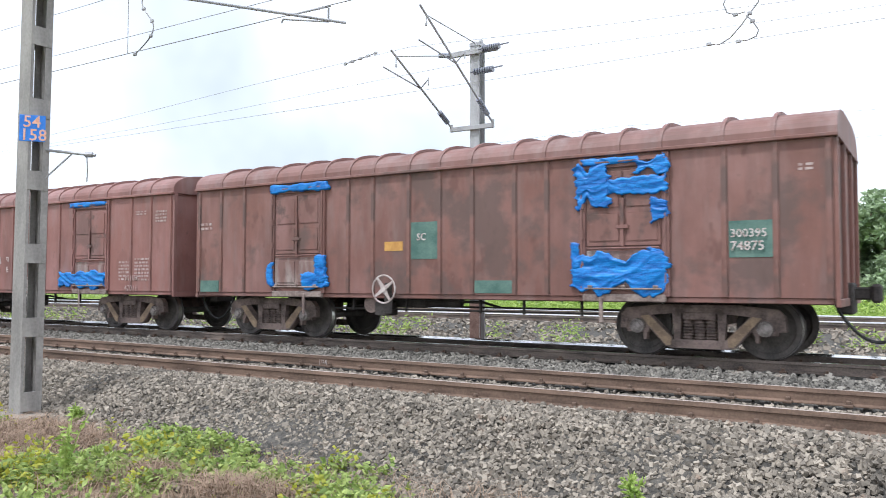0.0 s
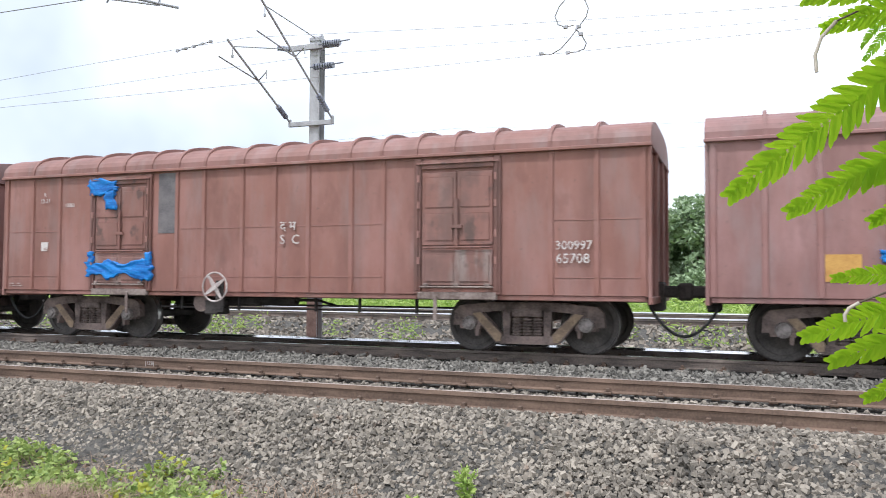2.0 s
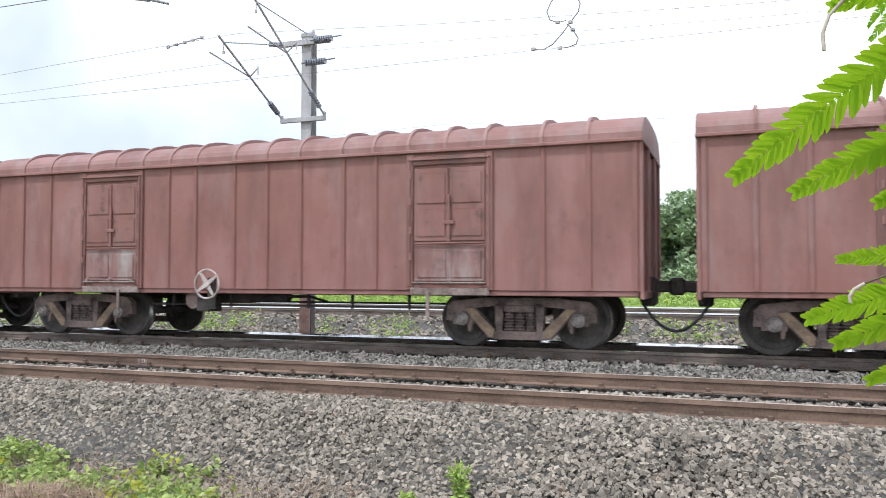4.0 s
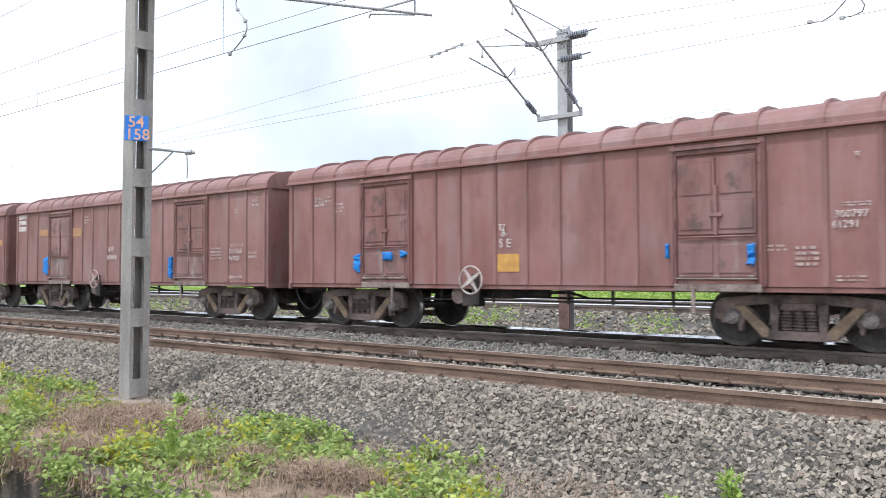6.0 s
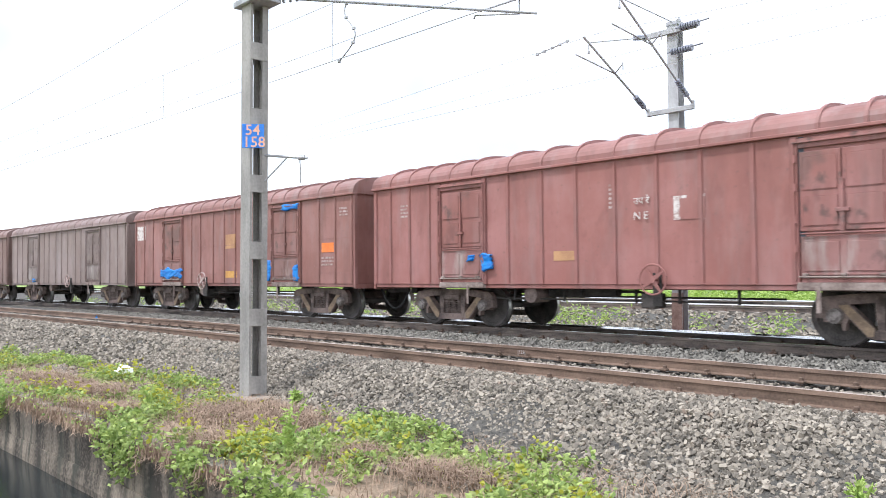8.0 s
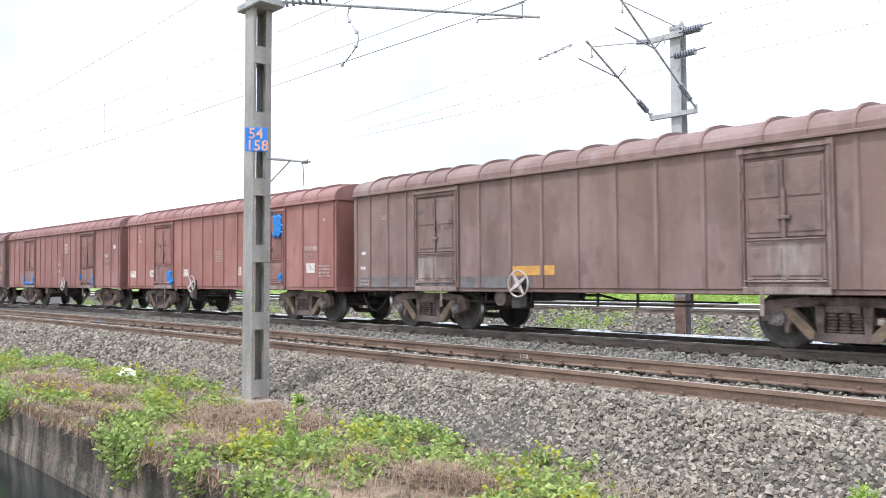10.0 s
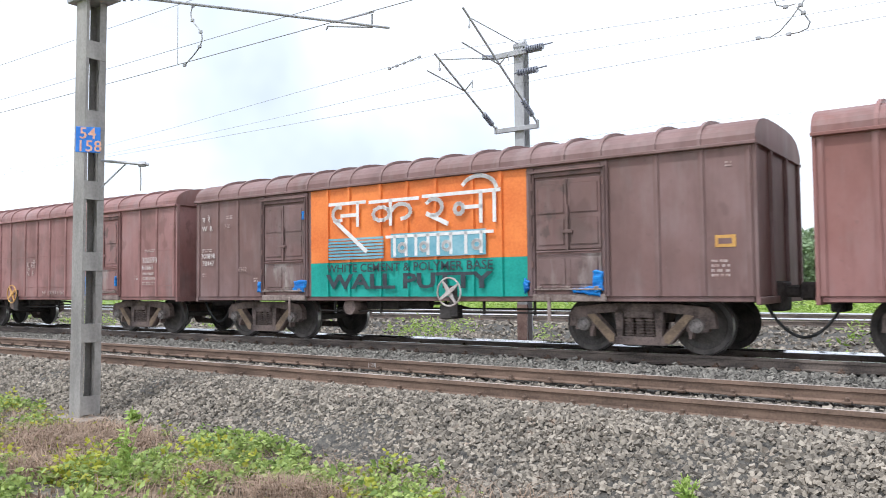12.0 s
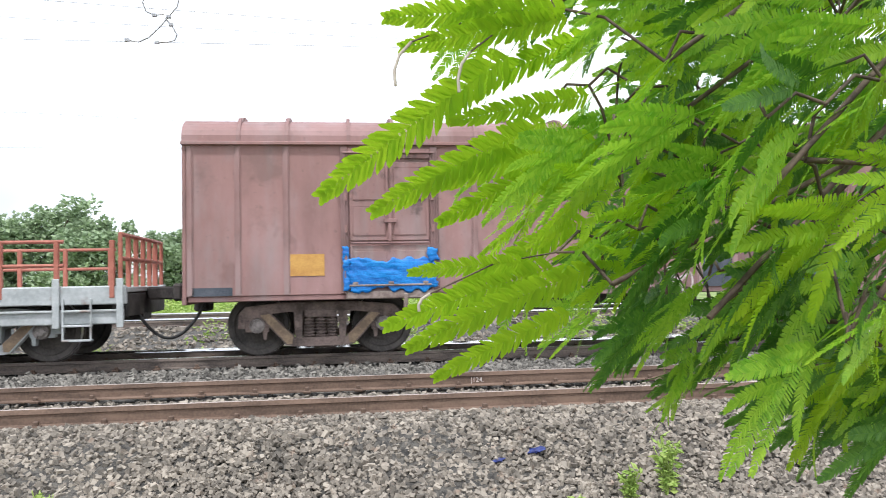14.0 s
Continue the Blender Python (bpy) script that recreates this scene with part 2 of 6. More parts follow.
yellowleaf_mat = material("yellowing_leaf", (0.30, 0.34, 0.04), (0.50, 0.47, 0.06), 0.6, 0.8, 6, 0.0, island=0.4, translucent=0.35)
dry_mat = material("dry_grass", (0.16, 0.105, 0.07), (0.43, 0.31, 0.22), 0.85, 2, 9, 0.0, island=0.5)
weed_mat = material("track_weed", (0.2, 0.33, 0.05), (0.5, 0.60, 0.18), 0.6, 0.8, 6, 0.0, island=0.5, translucent=0.3)
frond_mat = material("feathery_leaf", (0.17, 0.43, 0.022), (0.50, 0.72, 0.06), 0.4, 2.0, 14, 0.0, island=0.25, translucent=0.55)
# darker copy of the leaf green: shade inside the crown put into colour
frond_shaded = material("shade_toned_feathery_leaf", (0.045, 0.16, 0.02), (0.18, 0.38, 0.04), 0.45, 2.0, 14, 0.0, island=0.25, translucent=0.55)
frond_young = material("young_feathery_leaf", (0.27, 0.5, 0.012), (0.47, 0.68, 0.025), 0.45, 2.0, 14, 0.0, island=0.25, translucent=0.6)
bark_mat = material("twig_bark", (0.05, 0.035, 0.025), (0.14, 0.10, 0.07), 0.85, 20, 90, 0.4)
withered_mat = material("withered_leaf", (0.3, 0.25, 0.2), (0.5, 0.45, 0.38), 0.8, 30, 90, 0.1)
# foliage green paled: the haze before the distant trees is in its colour
tree_leaf_mat = material("hazed_tree_foliage", (0.18, 0.26, 0.14), (0.38, 0.47, 0.28), 0.6, 0.5, 4, 0.0, island=0.5, translucent=0.2)
water_mat = material("drain_water", (0.012, 0.016, 0.018), (0.03, 0.036, 0.035), 0.12, 1, 8, 0.05)
paper_mat = material("white_plastic", (0.7, 0.72, 0.75), (0.85, 0.86, 0.88), 0.4, 8, 30, 0.2)
blue_rag = material("blue_rag", (0.01, 0.015, 0.09), (0.03, 0.05, 0.2), 0.6, 8, 30, 0.4)
van_grey = material("brake_van_grey", (0.33, 0.35, 0.35), (0.5, 0.52, 0.52), 0.7, 2, 20, 0.2, spots=(0.2, 0.13, 0.1), spot_at=0.62)
van_red = material("brake_van_railing", (0.30, 0.09, 0.06), (0.46, 0.17, 0.12), 0.65, 4, 30, 0.2)


# ---- mesh helpers ----
def finish(bm, name, mat, parent=None, label="", smooth=False, mats=()):
    me = bpy.data.meshes.new(name)
    bm.normal_update()
    bm.to_mesh(me)
    bm.free()
    for x in (mat, *mats):
        me.materials.append(x)
    if smooth:
        me.shade_smooth()
    ob = new(name, me)
    ob.parent = parent
    return tagged(ob, label)


def part(name, bm, mat, parent, label="", smooth=False, mats=()):
    return finish(bm, name, mat, parent, label, smooth, mats)


def share(ob, name, m, parent):
    """Another object on the same mesh, as a part of parent."""
    o = new(name, ob.data)
    o.parent = parent
    o.matrix_basis = m
    return o


def thing(name, m, label, category, group=""):
    e = new(name)
    e.matrix_basis = m
    return tagged(e, label, category, group)


def box(bm, x0, x1, y0, y1, z0, z1, bevel=0.0):
    vs = [bm.verts.new((x, y, z)) for x in (x0, x1) for y in (y0, y1) for z in (z0, z1)]
    fs = [bm.faces.new([vs[i] for i in q]) for q in ((0, 1, 3, 2), (4, 6, 7, 5), (0, 4, 5, 1), (2, 3, 7, 6), (0, 2, 6, 4), (1, 5, 7, 3))]
    if bevel:
        bmesh.ops.bevel(bm, geom=list({e for f in fs for e in f.edges}), offset=bevel, segments=1, affect="EDGES")
    return bm


def prism(bm, pts, y0, y1):
    """The polygon pts (x, z) drawn out from y0 to y1."""
    a = [bm.verts.new((x, y0, z)) for x, z in pts]
    b = [bm.verts.new((x, y1, z)) for x, z in pts]
    bm.faces.new(a)
    bm.faces.new(b[::-1])
    for i in range(len(a)):
        j = (i + 1) % len(a)
        bm.faces.new((a[j], a[i], b[i], b[j]))
    return bm


def lathe(bm, profile, n=36):
    """The profile (radius, y) turned round the y axis."""
    rings = []
    for r, y in profile:
        rings.append([bm.verts.new((r * math.cos(2 * math.pi * i / n), y, r * math.sin(2 * math.pi * i / n))) for i in range(n)])
    faces = []
    for a, b in zip(rings, rings[1:]):
        for i in range(n):
            j = (i + 1) % n
            faces.append(bm.faces.new((a[i], a[j], b[j], b[i])))
    bm.faces.new(rings[0][::-1])
    bm.faces.new(rings[-1])
    return faces


def rod(bm, p, q, r, n=8):
    p, q = Vector(p), Vector(q)
    m = Matrix.Translation((p + q) / 2) @ (q - p).to_track_quat("Z", "Y").to_matrix().to_4x4()
    bmesh.ops.create_cone(bm, cap_ends=True, segments=n, radius1=r, radius2=r, depth=(q - p).length, matrix=m)
    return bm


def disc(bm, c, axis, r, depth, n=24, r2=None):
    m = Matrix.Translation(c) @ Vector(axis).to_track_quat("Z", "Y").to_matrix().to_4x4()
    bmesh.ops.create_cone(bm, cap_ends=True, segments=n, radius1=r, radius2=r if r2 is None else r2, depth=depth, matrix=m)
    return bm


def tube(name, pts, r, mat, parent=None, label="", res=2):
    """A bent round bar through pts."""
    cu = bpy.data.curves.new(name, "CURVE")
    cu.dimensions, cu.bevel_depth, cu.bevel_resolution, cu.use_fill_caps = "3D", r, res, True
    sp = cu.splines.new("POLY")
    sp.points.add(len(pts) - 1)
    for q, p in zip(sp.points, pts):
        q.co = (*p, 1)
    cu.materials.append(mat)
    ob = new(name, cu)
    ob.parent = parent
    return tagged(ob, label)


TEXTS = {}


def lettering(text, size, mat, parent, x, z, y, label="", space=1.0, fit=0.0, name="lettering"):
    """Flat letters on a wall that faces -y, with their lower left corner at x, z."""
    key = (text, mat.name, size, space)
    if key not in TEXTS:
        cu = bpy.data.curves.new(name, "FONT")
        cu.body, cu.size, cu.space_character, cu.extrude, cu.resolution_u = text, size, space, 0.002, 2
        cu.offset = size * (0.03 if size > 0.3 and mat.name.startswith("dark") else 0.008)      # heavier brush letters
        tmp = bpy.data.objects.new("tmp", cu)
        scene.collection.objects.link(tmp)
        bpy.context.view_layer.update()
        me = bpy.data.meshes.new_from_object(tmp.evaluated_get(bpy.context.evaluated_depsgraph_get()))
        bpy.data.objects.remove(tmp)
        me.name = name
        me.materials.clear()
        me.materials.append(mat)
        TEXTS[key] = me
    ob = new(name, TEXTS[key])
    ob.parent = parent
    stretch = fit / max(0.01, max(v.co.x for v in TEXTS[key].vertices)) if fit else 1.0
    ob.matrix_basis = Matrix.Translation((x, y, z)) @ pose(0, 0, 0, 90, 0, 0) @ Matrix.Diagonal((stretch, 1, 1, 1))
    return tagged(ob, label)

# ---- ground ----
# (y from the camera's line, height, surface of the band that follows): 0 soil, 1 ballast, 2 meadow, 3 drain
PROFILE = [(-2500, -0.6, 2), (-40, -0.5, 2), (-6, -0.45, 0), (0.9, -0.45, 0), (1.1, -2.3, 3), (3.98, -2.3, 3), (4.02, -0.72, 0), (4.6, -0.72, 0),
           (5.3, -0.74, 0), (5.9, -0.72, 1), (6.35, -0.67, 1), (6.8, -0.45, 1), (7.3, -0.21, 1), (7.75, -0.145, 1), (8.2, -0.19, 1), (8.35, -0.205, 1), (9.75, -0.21, 1), (10.0, -0.19, 1), (10.4, -0.18, 1), (11.6, -0.2, 1), (12.6, -0.19, 1),
           (13.4, -0.22, 1), (14.8, -0.22, 1), (15.7, -0.2, 1), (16.6, -0.45, 1), (17.6, -0.55, 1), (21.5, -0.55, 1), (23.5, -0.5, 1), (25.3, -0.28, 1), (29.2, -0.28, 1), (30.6, -0.55, 2),
           (34, -0.6, 2), (60, -0.6, 2), (200, -0.5, 2), (3500, 0, 2)]


def ground_height(y):
    for (y0, z0, _), (y1, z1, _) in zip(PROFILE, PROFILE[1:]):
        if y0 <= y <= y1:
            return z0 + (z1 - z0) * (y - y0) / (y1 - y0)
    return 0.0


def build_ground():
    xs = [-3000, -1200, -600, -300, -200, -130, -100, -80] + [-60 + 0.5 * i for i in range(0, 161)] + [24, 30, 40, 60, 100, 200, 330, 600, 1200, 3000]
    bm = bmesh.new()
    rows = []
    for x in xs:
        row = []
        for y, z, kind in PROFILE:
            w = 0.0
            if 4 < y < 34 and -62 < x < 26 and not 7.7 < y < 15.7:
                w = 0.05 * noise.noise((x * 0.7, y * 0.7, 0))
            shift = bend(x) if abs(y) < 100 else 0.0
            row.append(bm.verts.new((x, y + shift, z + w)))
        rows.append(row)
    for a, b in zip(rows, rows[1:]):
        for i in range(len(PROFILE) - 1):
            f = bm.faces.new((a[i], b[i], b[i + 1], a[i + 1]))
            f.material_index = PROFILE[i][2]
    ob = finish(bm, "ground", soil_mat, mats=(ballast_mat, meadow_mat, concrete_wall_mat))
    tagged(ob, "railway formation with grey ballast, soil edge and meadow", "ground", kind="structure")


def build_drain():
    bm = bmesh.new()
    for i in range(-30, 10):
        x0, x1 = i * 2.0 + 0.004, i * 2.0 + 1.996
        s0, s1 = bend(x0), bend(x1)
        tilt = 0.012 * math.sin(i * 2.7)
        for z0, z1, y0 in ((-2.4, -1.3, 3.725), (-1.296, -0.7 + tilt, 3.76)):
            # the face is cast in boards: a grid with a little waviness and worn edges
            nx, nz = 8, 5
            front = []
            for p in range(nx + 1):
                col = []
                for q in range(nz + 1):
                    x, z = x0 + (x1 - x0) * p / nx, z0 + (z1 - z0) * q / nz
                    wave = 0.02 * noise.noise((x * 1.7, z * 3.0, 2.0)) + (0.018 if q == nz else 0.0)
                    drop = 0.03 * abs(noise.noise((x * 2.3, 5.0, 1.0))) if q == nz else 0.0
                    col.append(bm.verts.new((x, y0 + bend(x) + wave, z - drop)))
                front.append(col)
            for c, d in zip(front, front[1:]):
                for q in range(nz):
                    bm.faces.new((c[q], d[q], d[q + 1], c[q + 1]))
            back = [bm.verts.new(p) for p in ((x0, 4.03 + s0, z0), (x1, 4.03 + s1, z0), (x1, 4.03 + s1, z1), (x0, 4.03 + s0, z1))]
            bm.faces.new((back[1], back[0], back[3], back[2]))
            bm.faces.new([c[nz] for c in front] + [back[2], back[3]])
            bm.faces.new([*front[0][::1], back[3], back[0]])
            bm.faces.new([*front[nx][::-1], back[1], back[2]])
    bmesh.ops.recalc_face_normals(bm, faces=bm.faces)
    ob = finish(bm, "retaining_wall", concrete_wall_mat)
    tagged(ob, "stained old concrete retaining wall of the drain", "wall", kind="structure")
    bm = bmesh.new()
    for i in range(-30, 10):
        x0, x1 = i * 2.0, i * 2.0 + 2
        v = [bm.verts.new(p) for p in ((x0, 1.0 + bend(x0), -1.6), (x1, 1.0 + bend(x1), -1.6), (x1, 3.8 + bend(x1), -1.6), (x0, 3.8 + bend(x0), -1.6))]
        bm.faces.new(v)
    bmesh.ops.remove_doubles(bm, verts=bm.verts, dist=1e-4)
    ob = finish(bm, "water", water_mat)
    tagged(ob, "dark still water in the drain", "water", kind="structure")


# ---- tracks ----
RAIL = [(-0.028, 0.0), (0.022, 0.0), (0.036, -0.012), (0.036, -0.042), (0.02, -0.052), (0.018, -0.14), (0.07, -0.16), (0.07, -0.172), (-0.07, -0.172), (-0.07, -0.16), (-0.022, -0.142), (-0.022, -0.054), (-0.037, -0.046), (-0.035, -0.034)]


def build_rail(parent, y, mat, top, shiny_side=False):
    xs = [-340, -200, -130, -90] + list(range(-60, 61, 2)) + [90, 130, 200, 340]
    bm = bmesh.new()
    rings = [[bm.verts.new((x, y + bend(x) + a, b)) for a, b in RAIL] for x in xs]
    for a, b in zip(rings, rings[1:]):
        for i in range(len(RAIL)):
            j = (i + 1) % len(RAIL)
            f = bm.faces.new((a[i], a[j], b[j], b[i]))
            f.material_index = 1 if i in (0, 1) or (shiny_side and i >= len(RAIL) - 2) else 0
    return part("rail", bm, mat, parent, mats=(top,))


def build_track(name, centre, mat, top, label, x0, x1, lift=0.0, sunk=0.0):
    track = thing(name, pose(0, 0, lift), label, "railway track")
    track["kind"] = "structure"
    for s in (-1, 1):
        build_rail(track, centre + s * GAUGE, mat, top, s > 0 and top is rail_top)     # the far rail's worn gauge face
    bm = bmesh.new()
    prism(bm, [(-0.125, -0.38), (0.125, -0.38), (0.1, -0.176), (-0.1, -0.176)], -1.35, 1.35)
    first = None
    n = int((x1 - x0) / 0.62)
    for i in range(n):
        x = x0 + i * 0.62
        m = pose(x, centre + bend(x), random.uniform(-0.004, 0.002) - sunk, 0, 0, heading(x) + random.uniform(-0.5, 0.5))
        if first is None:
            first = part("sleeper", bm, sleeper_mat, track, "concrete sleeper")
            first.matrix_basis = m
        else:
            share(first, "sleeper", m, track)
    clip = bmesh.new()
    box(clip, -0.05, 0.05, -0.15, 0.15, -0.176, -0.145, 0.008)
    box(clip, -0.025, 0.025, -0.11, -0.06, -0.15, -0.105, 0.008)
    box(clip, -0.025, 0.025, 0.06, 0.11, -0.15, -0.105, 0.008)
    first = None
    for i in range(n):
        x = x0 + i * 0.62
        if not -24 < x < 8:
            continue
        for s in (-1, 1):
            m = pose(x, centre + s * GAUGE + bend(x), 0, 0, 0, heading(x))
            if first is None:
                first = part("rail_clip", clip, rail_rust, track)
                first.matrix_basis = m
            else:
                share(first, "rail_clip", m, track)
    return track


build_ground()
build_drain()
near_track = build_track("near_track", TRACK_A, rail_rust, rail_dull, "rusty brown rails on concrete sleepers, unoccupied line", -45, 14, 0.022, 0.04)
train_track = build_track("train_track", TRACK_B, rail_dark, rail_top, "dark rails with shiny tops under the train", -45, 14)
far_track = build_track("far_track", TRACK_C, rail_dark, rail_top, "distant rails beyond the train", -60, 20)
far_track_2 = build_track("far_track_2", TRACK_C + 5.0, rail_dark, rail_top, "distant second pair of rails beyond the train", -40, -30)

# chalked joint numbers on the web of the near track's second rail
lettering("|123|", 0.085, white_paint, near_track, -8.69, -0.125, TRACK_A + GAUGE - 0.027 + bend(-8.5), "chalked number on the rail web")
lettering("|124.", 0.085, white_paint, near_track, 1.66, -0.125, TRACK_A + GAUGE - 0.027, "chalked number on the rail web")


# ---- ballast stones ----
def stones(name, mat, count, x0, x1, y0, y1, size, label, keep=None, lift=0.0):
    """Loose angular stones lying on the ground between y0 and y1 of the line."""
    rng = np.random.default_rng(len(name) * 17 + count % 97)
    x, y = rng.uniform(x0, x1, count), rng.uniform(y0, y1, count)
    if keep is not None:
        sel = np.array([keep(a, b) for a, b in zip(x, y)])
        x, y = x[sel], y[sel]
    n = len(x)
    py, pz = np.array([p[0] for p in PROFILE]), np.array([p[1] for p in PROFILE])
    z = np.interp(y, py, pz)
    sh = np.where(np.abs(x) < REACH, CURVE * x * x / 2, 0)
    cube = np.array([(a, b, c) for a in (-1, 1) for b in (-1, 1) for c in (-1, 1)], float)
    s = size * rng.uniform(0.5, 1.4, (n, 1, 1)) * np.array((1.25, 0.95, 0.7)) * rng.uniform(0.75, 1.25, (n, 1, 3))
    v = cube[None] * s * rng.uniform(0.62, 1.05, (n, 8, 3))
    q = rng.normal(size=(n, 4))
    q /= np.linalg.norm(q, axis=1, keepdims=True)
    w, a, b, c = q.T
    R = np.stack([1 - 2 * (b * b + c * c), 2 * (a * b - c * w), 2 * (a * c + b * w), 2 * (a * b + c * w), 1 - 2 * (a * a + c * c), 2 * (b * c - a * w),
                  2 * (a * c - b * w), 2 * (b * c + a * w), 1 - 2 * (a * a + b * b)], 1).reshape(n, 3, 3)
    v = np.einsum("nij,nkj->nki", R, v)
    v += np.stack([x, y + sh, z + lift + rng.uniform(-0.7, 1.1, n) * size], 1)[:, None]
    quads = np.array([(0, 1, 3, 2), (4, 6, 7, 5), (0, 4, 5, 1), (2, 3, 7, 6), (0, 2, 6, 4), (1, 5, 7, 3)])
    f = (quads[None] + 8 * np.arange(n)[:, None, None]).reshape(-1, 4)
    me = bpy.data.meshes.new(name)
    me.vertices.add(8 * n)
    me.vertices.foreach_set("co", v.reshape(-1).astype(np.float32))
    me.loops.add(len(f) * 4)
    me.loops.foreach_set("vertex_index", f.reshape(-1).astype(np.int32))
    me.polygons.add(len(f))
    me.polygons.foreach_set("loop_start", np.arange(0, len(f) * 4, 4, dtype=np.int32))
    me.polygons.foreach_set("loop_total", np.full(len(f), 4, np.int32))
    me.update(calc_edges=True)
    me.shade_flat()
    me.materials.append(mat)
    return tagged(new(name, me), label, "ballast", kind="stuff")


def off_rails(x, y):
    return all(abs(y - r) > 0.1 for r in (TRACK_A - GAUGE, TRACK_A + GAUGE, TRACK_B - GAUGE, TRACK_B + GAUGE)) and (not TRACK_A - GAUGE < y < TRACK_A + GAUGE or (x + 45) % 0.62 > 0.13 and (x + 45) % 0.62 < 0.49 or random.random() < 0.75)


stones("shoulder_ballast", stone_mat, 80000, -16, 6.5, 4.9, 8.0, 0.021, "loose pale grey crushed stone on the ballast shoulder", lambda x, y: y > 5.25 + 0.5 * noise.noise((x * 0.5, 3.0, 0)) + (0.75 if x < -6 else max(0.0, -x - 2.5) * 0.2) or random.random() < 0.35)
stones("far_shoulder_ballast", stone_mat, 18000, -42, -16, 5.4, 8.0, 0.034, "loose pale grey crushed stone on the ballast shoulder farther along")
stones("track_ballast", stone_mat, 26000, -36, 8, 7.95, 9.95, 0.024, "crushed stone between the rails", off_rails)
stones("middle_ballast", dark_stone_mat, 26000, -36, 8, 9.9, 12.9, 0.025, "dusty crushed stone between the two lines", off_rails)
stones("train_ballast", dark_stone_mat, 6000, -30, 8, 12.9, 16.2, 0.036, "dark crushed stone under the train", off_rails)
stones("rear_ballast", stone_mat, 16000, -48, 12, 16.2, 31, 0.055, "grey crushed stone beyond the train", lambda x, y: abs(abs(y - TRACK_C) - GAUGE) > 0.12)


# ---- masts and overhead line ----
def box_part(name, parent, mat, dims, label="", bevel=0.006):
    bm = bmesh.new()
    for d in (dims if isinstance(dims[0], tuple) else (dims,)):
        box(bm, *d, bevel=bevel)
    return part(name, bm, mat, parent, label)


def near_mast():
    mast = thing("overhead_line_mast", pose(-10.97, 6.2, -0.74, -0.35, 0.2, 0), "grey steel battened mast with a blue number plate beside the ballast", "mast", "overhead line masts")
    box_part("footing", mast, sleeper_mat, (-0.38, 0.38, -0.36, 0.36, -0.3, 0.12), "concrete footing", 0.02)
    for s in (-1, 1):
        bm = bmesh.new()
        y = s * 0.155
        box(bm, -0.14, 0.14, min(y, y - s * 0.012), max(y, y - s * 0.012), 0.02, 8.6)
        lip = 0.045 if s < 0 else 0.1        # the flanges turn inwards
        for t in (-1, 1):
            box(bm, min(t * 0.14, t * 0.126), max(t * 0.14, t * 0.126), min(y - s * 0.011, y - s * lip), max(y - s * 0.011, y - s * lip), 0.02, 8.6)
        part("channel", bm, mast_mat, mast)
    first = None
    for i in range(9):
        for t in (-1, 1):
            z = 0.15 + i * 1.03
            if first is None:
                bm = bmesh.new()
                box(bm, -0.005, 0.005, -0.15, 0.15, 0, 0.27, 0.003)
                first = part("batten_plate", bm, mast_mat, mast)
                first.matrix_basis = pose(t * 0.145, 0, z)
            else:
                share(first, "batten_plate", pose(t * 0.145, 0, z), mast)
    plate = box_part("number_plate", mast, plate_blue, (-0.165, 0.165, -0.006, 0.006, -0.185, 0.185), "blue enamel plate with orange figures", 0.003)
    plate.matrix_basis = pose(0.17, -0.12, 4.1, 0, 0, 52)
    lettering("54", 0.23, plate_text, plate, -0.12, 0.015, -0.009, "orange figures")
    lettering("158", 0.23, plate_text, plate, -0.155, -0.17, -0.009, "orange figures")
    bm = bmesh.new()
    rod(bm, (0.12, 0.1, 3.83), (0.72, 0.5, 3.76), 0.02)
    rod(bm, (0.14, 0.1, 3.42), (0.45, 0.32, 3.79), 0.012)
    rod(bm, (0.6, 0.42, 3.77), (0.68, 0.48, 3.77), 0.04)
    part("bracket_arm", bm, steel_mat, mast, "small steel bracket arm with a brace")
    tube("hanging_wire", [(0.62, 0.43, 3.75), (0.63, 0.44, 3.55), (0.62, 0.44, 3.38)], 0.008, wire_mat, mast)
    # cantilever over the near track
    bm = bmesh.new()
    box(bm, -0.3, 0.42, -0.22, 0.22, 6.17, 6.27, 0.01)
    part("crossarm", bm, steel_mat, mast, "steel cross-arm")
    bm = bmesh.new()
    for i in range(7):
        disc(bm, (0.42 + 0.07 * i, 0.25 + 0.075 * i, 6.26 + 0.014 * i), (0.7, 0.75, 0.14), 0.075, 0.035, 12)
    part("insulator", bm, insulator_mat, mast, "ribbed insulator")
    bm = bmesh.new()
    rod(bm, (0.4, 0.2, 6.26), (2.75, 3.55, 6.2), 0.022)
    rod(bm, (0.9, 0.8, 6.34), (2.5, 3.35, 7.2), 0.02)
    rod(bm, (0.12, 0.1, 7.9), (2.5, 3.35, 7.2), 0.015)
    rod(bm, (2.2, 2.8, 6.2), (2.55, 3.4, 6.47), 0.016)
    rod(bm, (2.51, 3.4, 6.44), (2.51, 3.4, 6.22), 0.016)
    rod(bm, (2.51, 3.4, 6.22), (1.5, 3.4, 6.44), 0.016)
    rod(bm, (1.5, 3.4, 6.44), (1.46, 3.4, 6.38), 0.014)
    part("cantilever", bm, steel_mat, mast, "tubular cantilever with steady arm")
    return mast


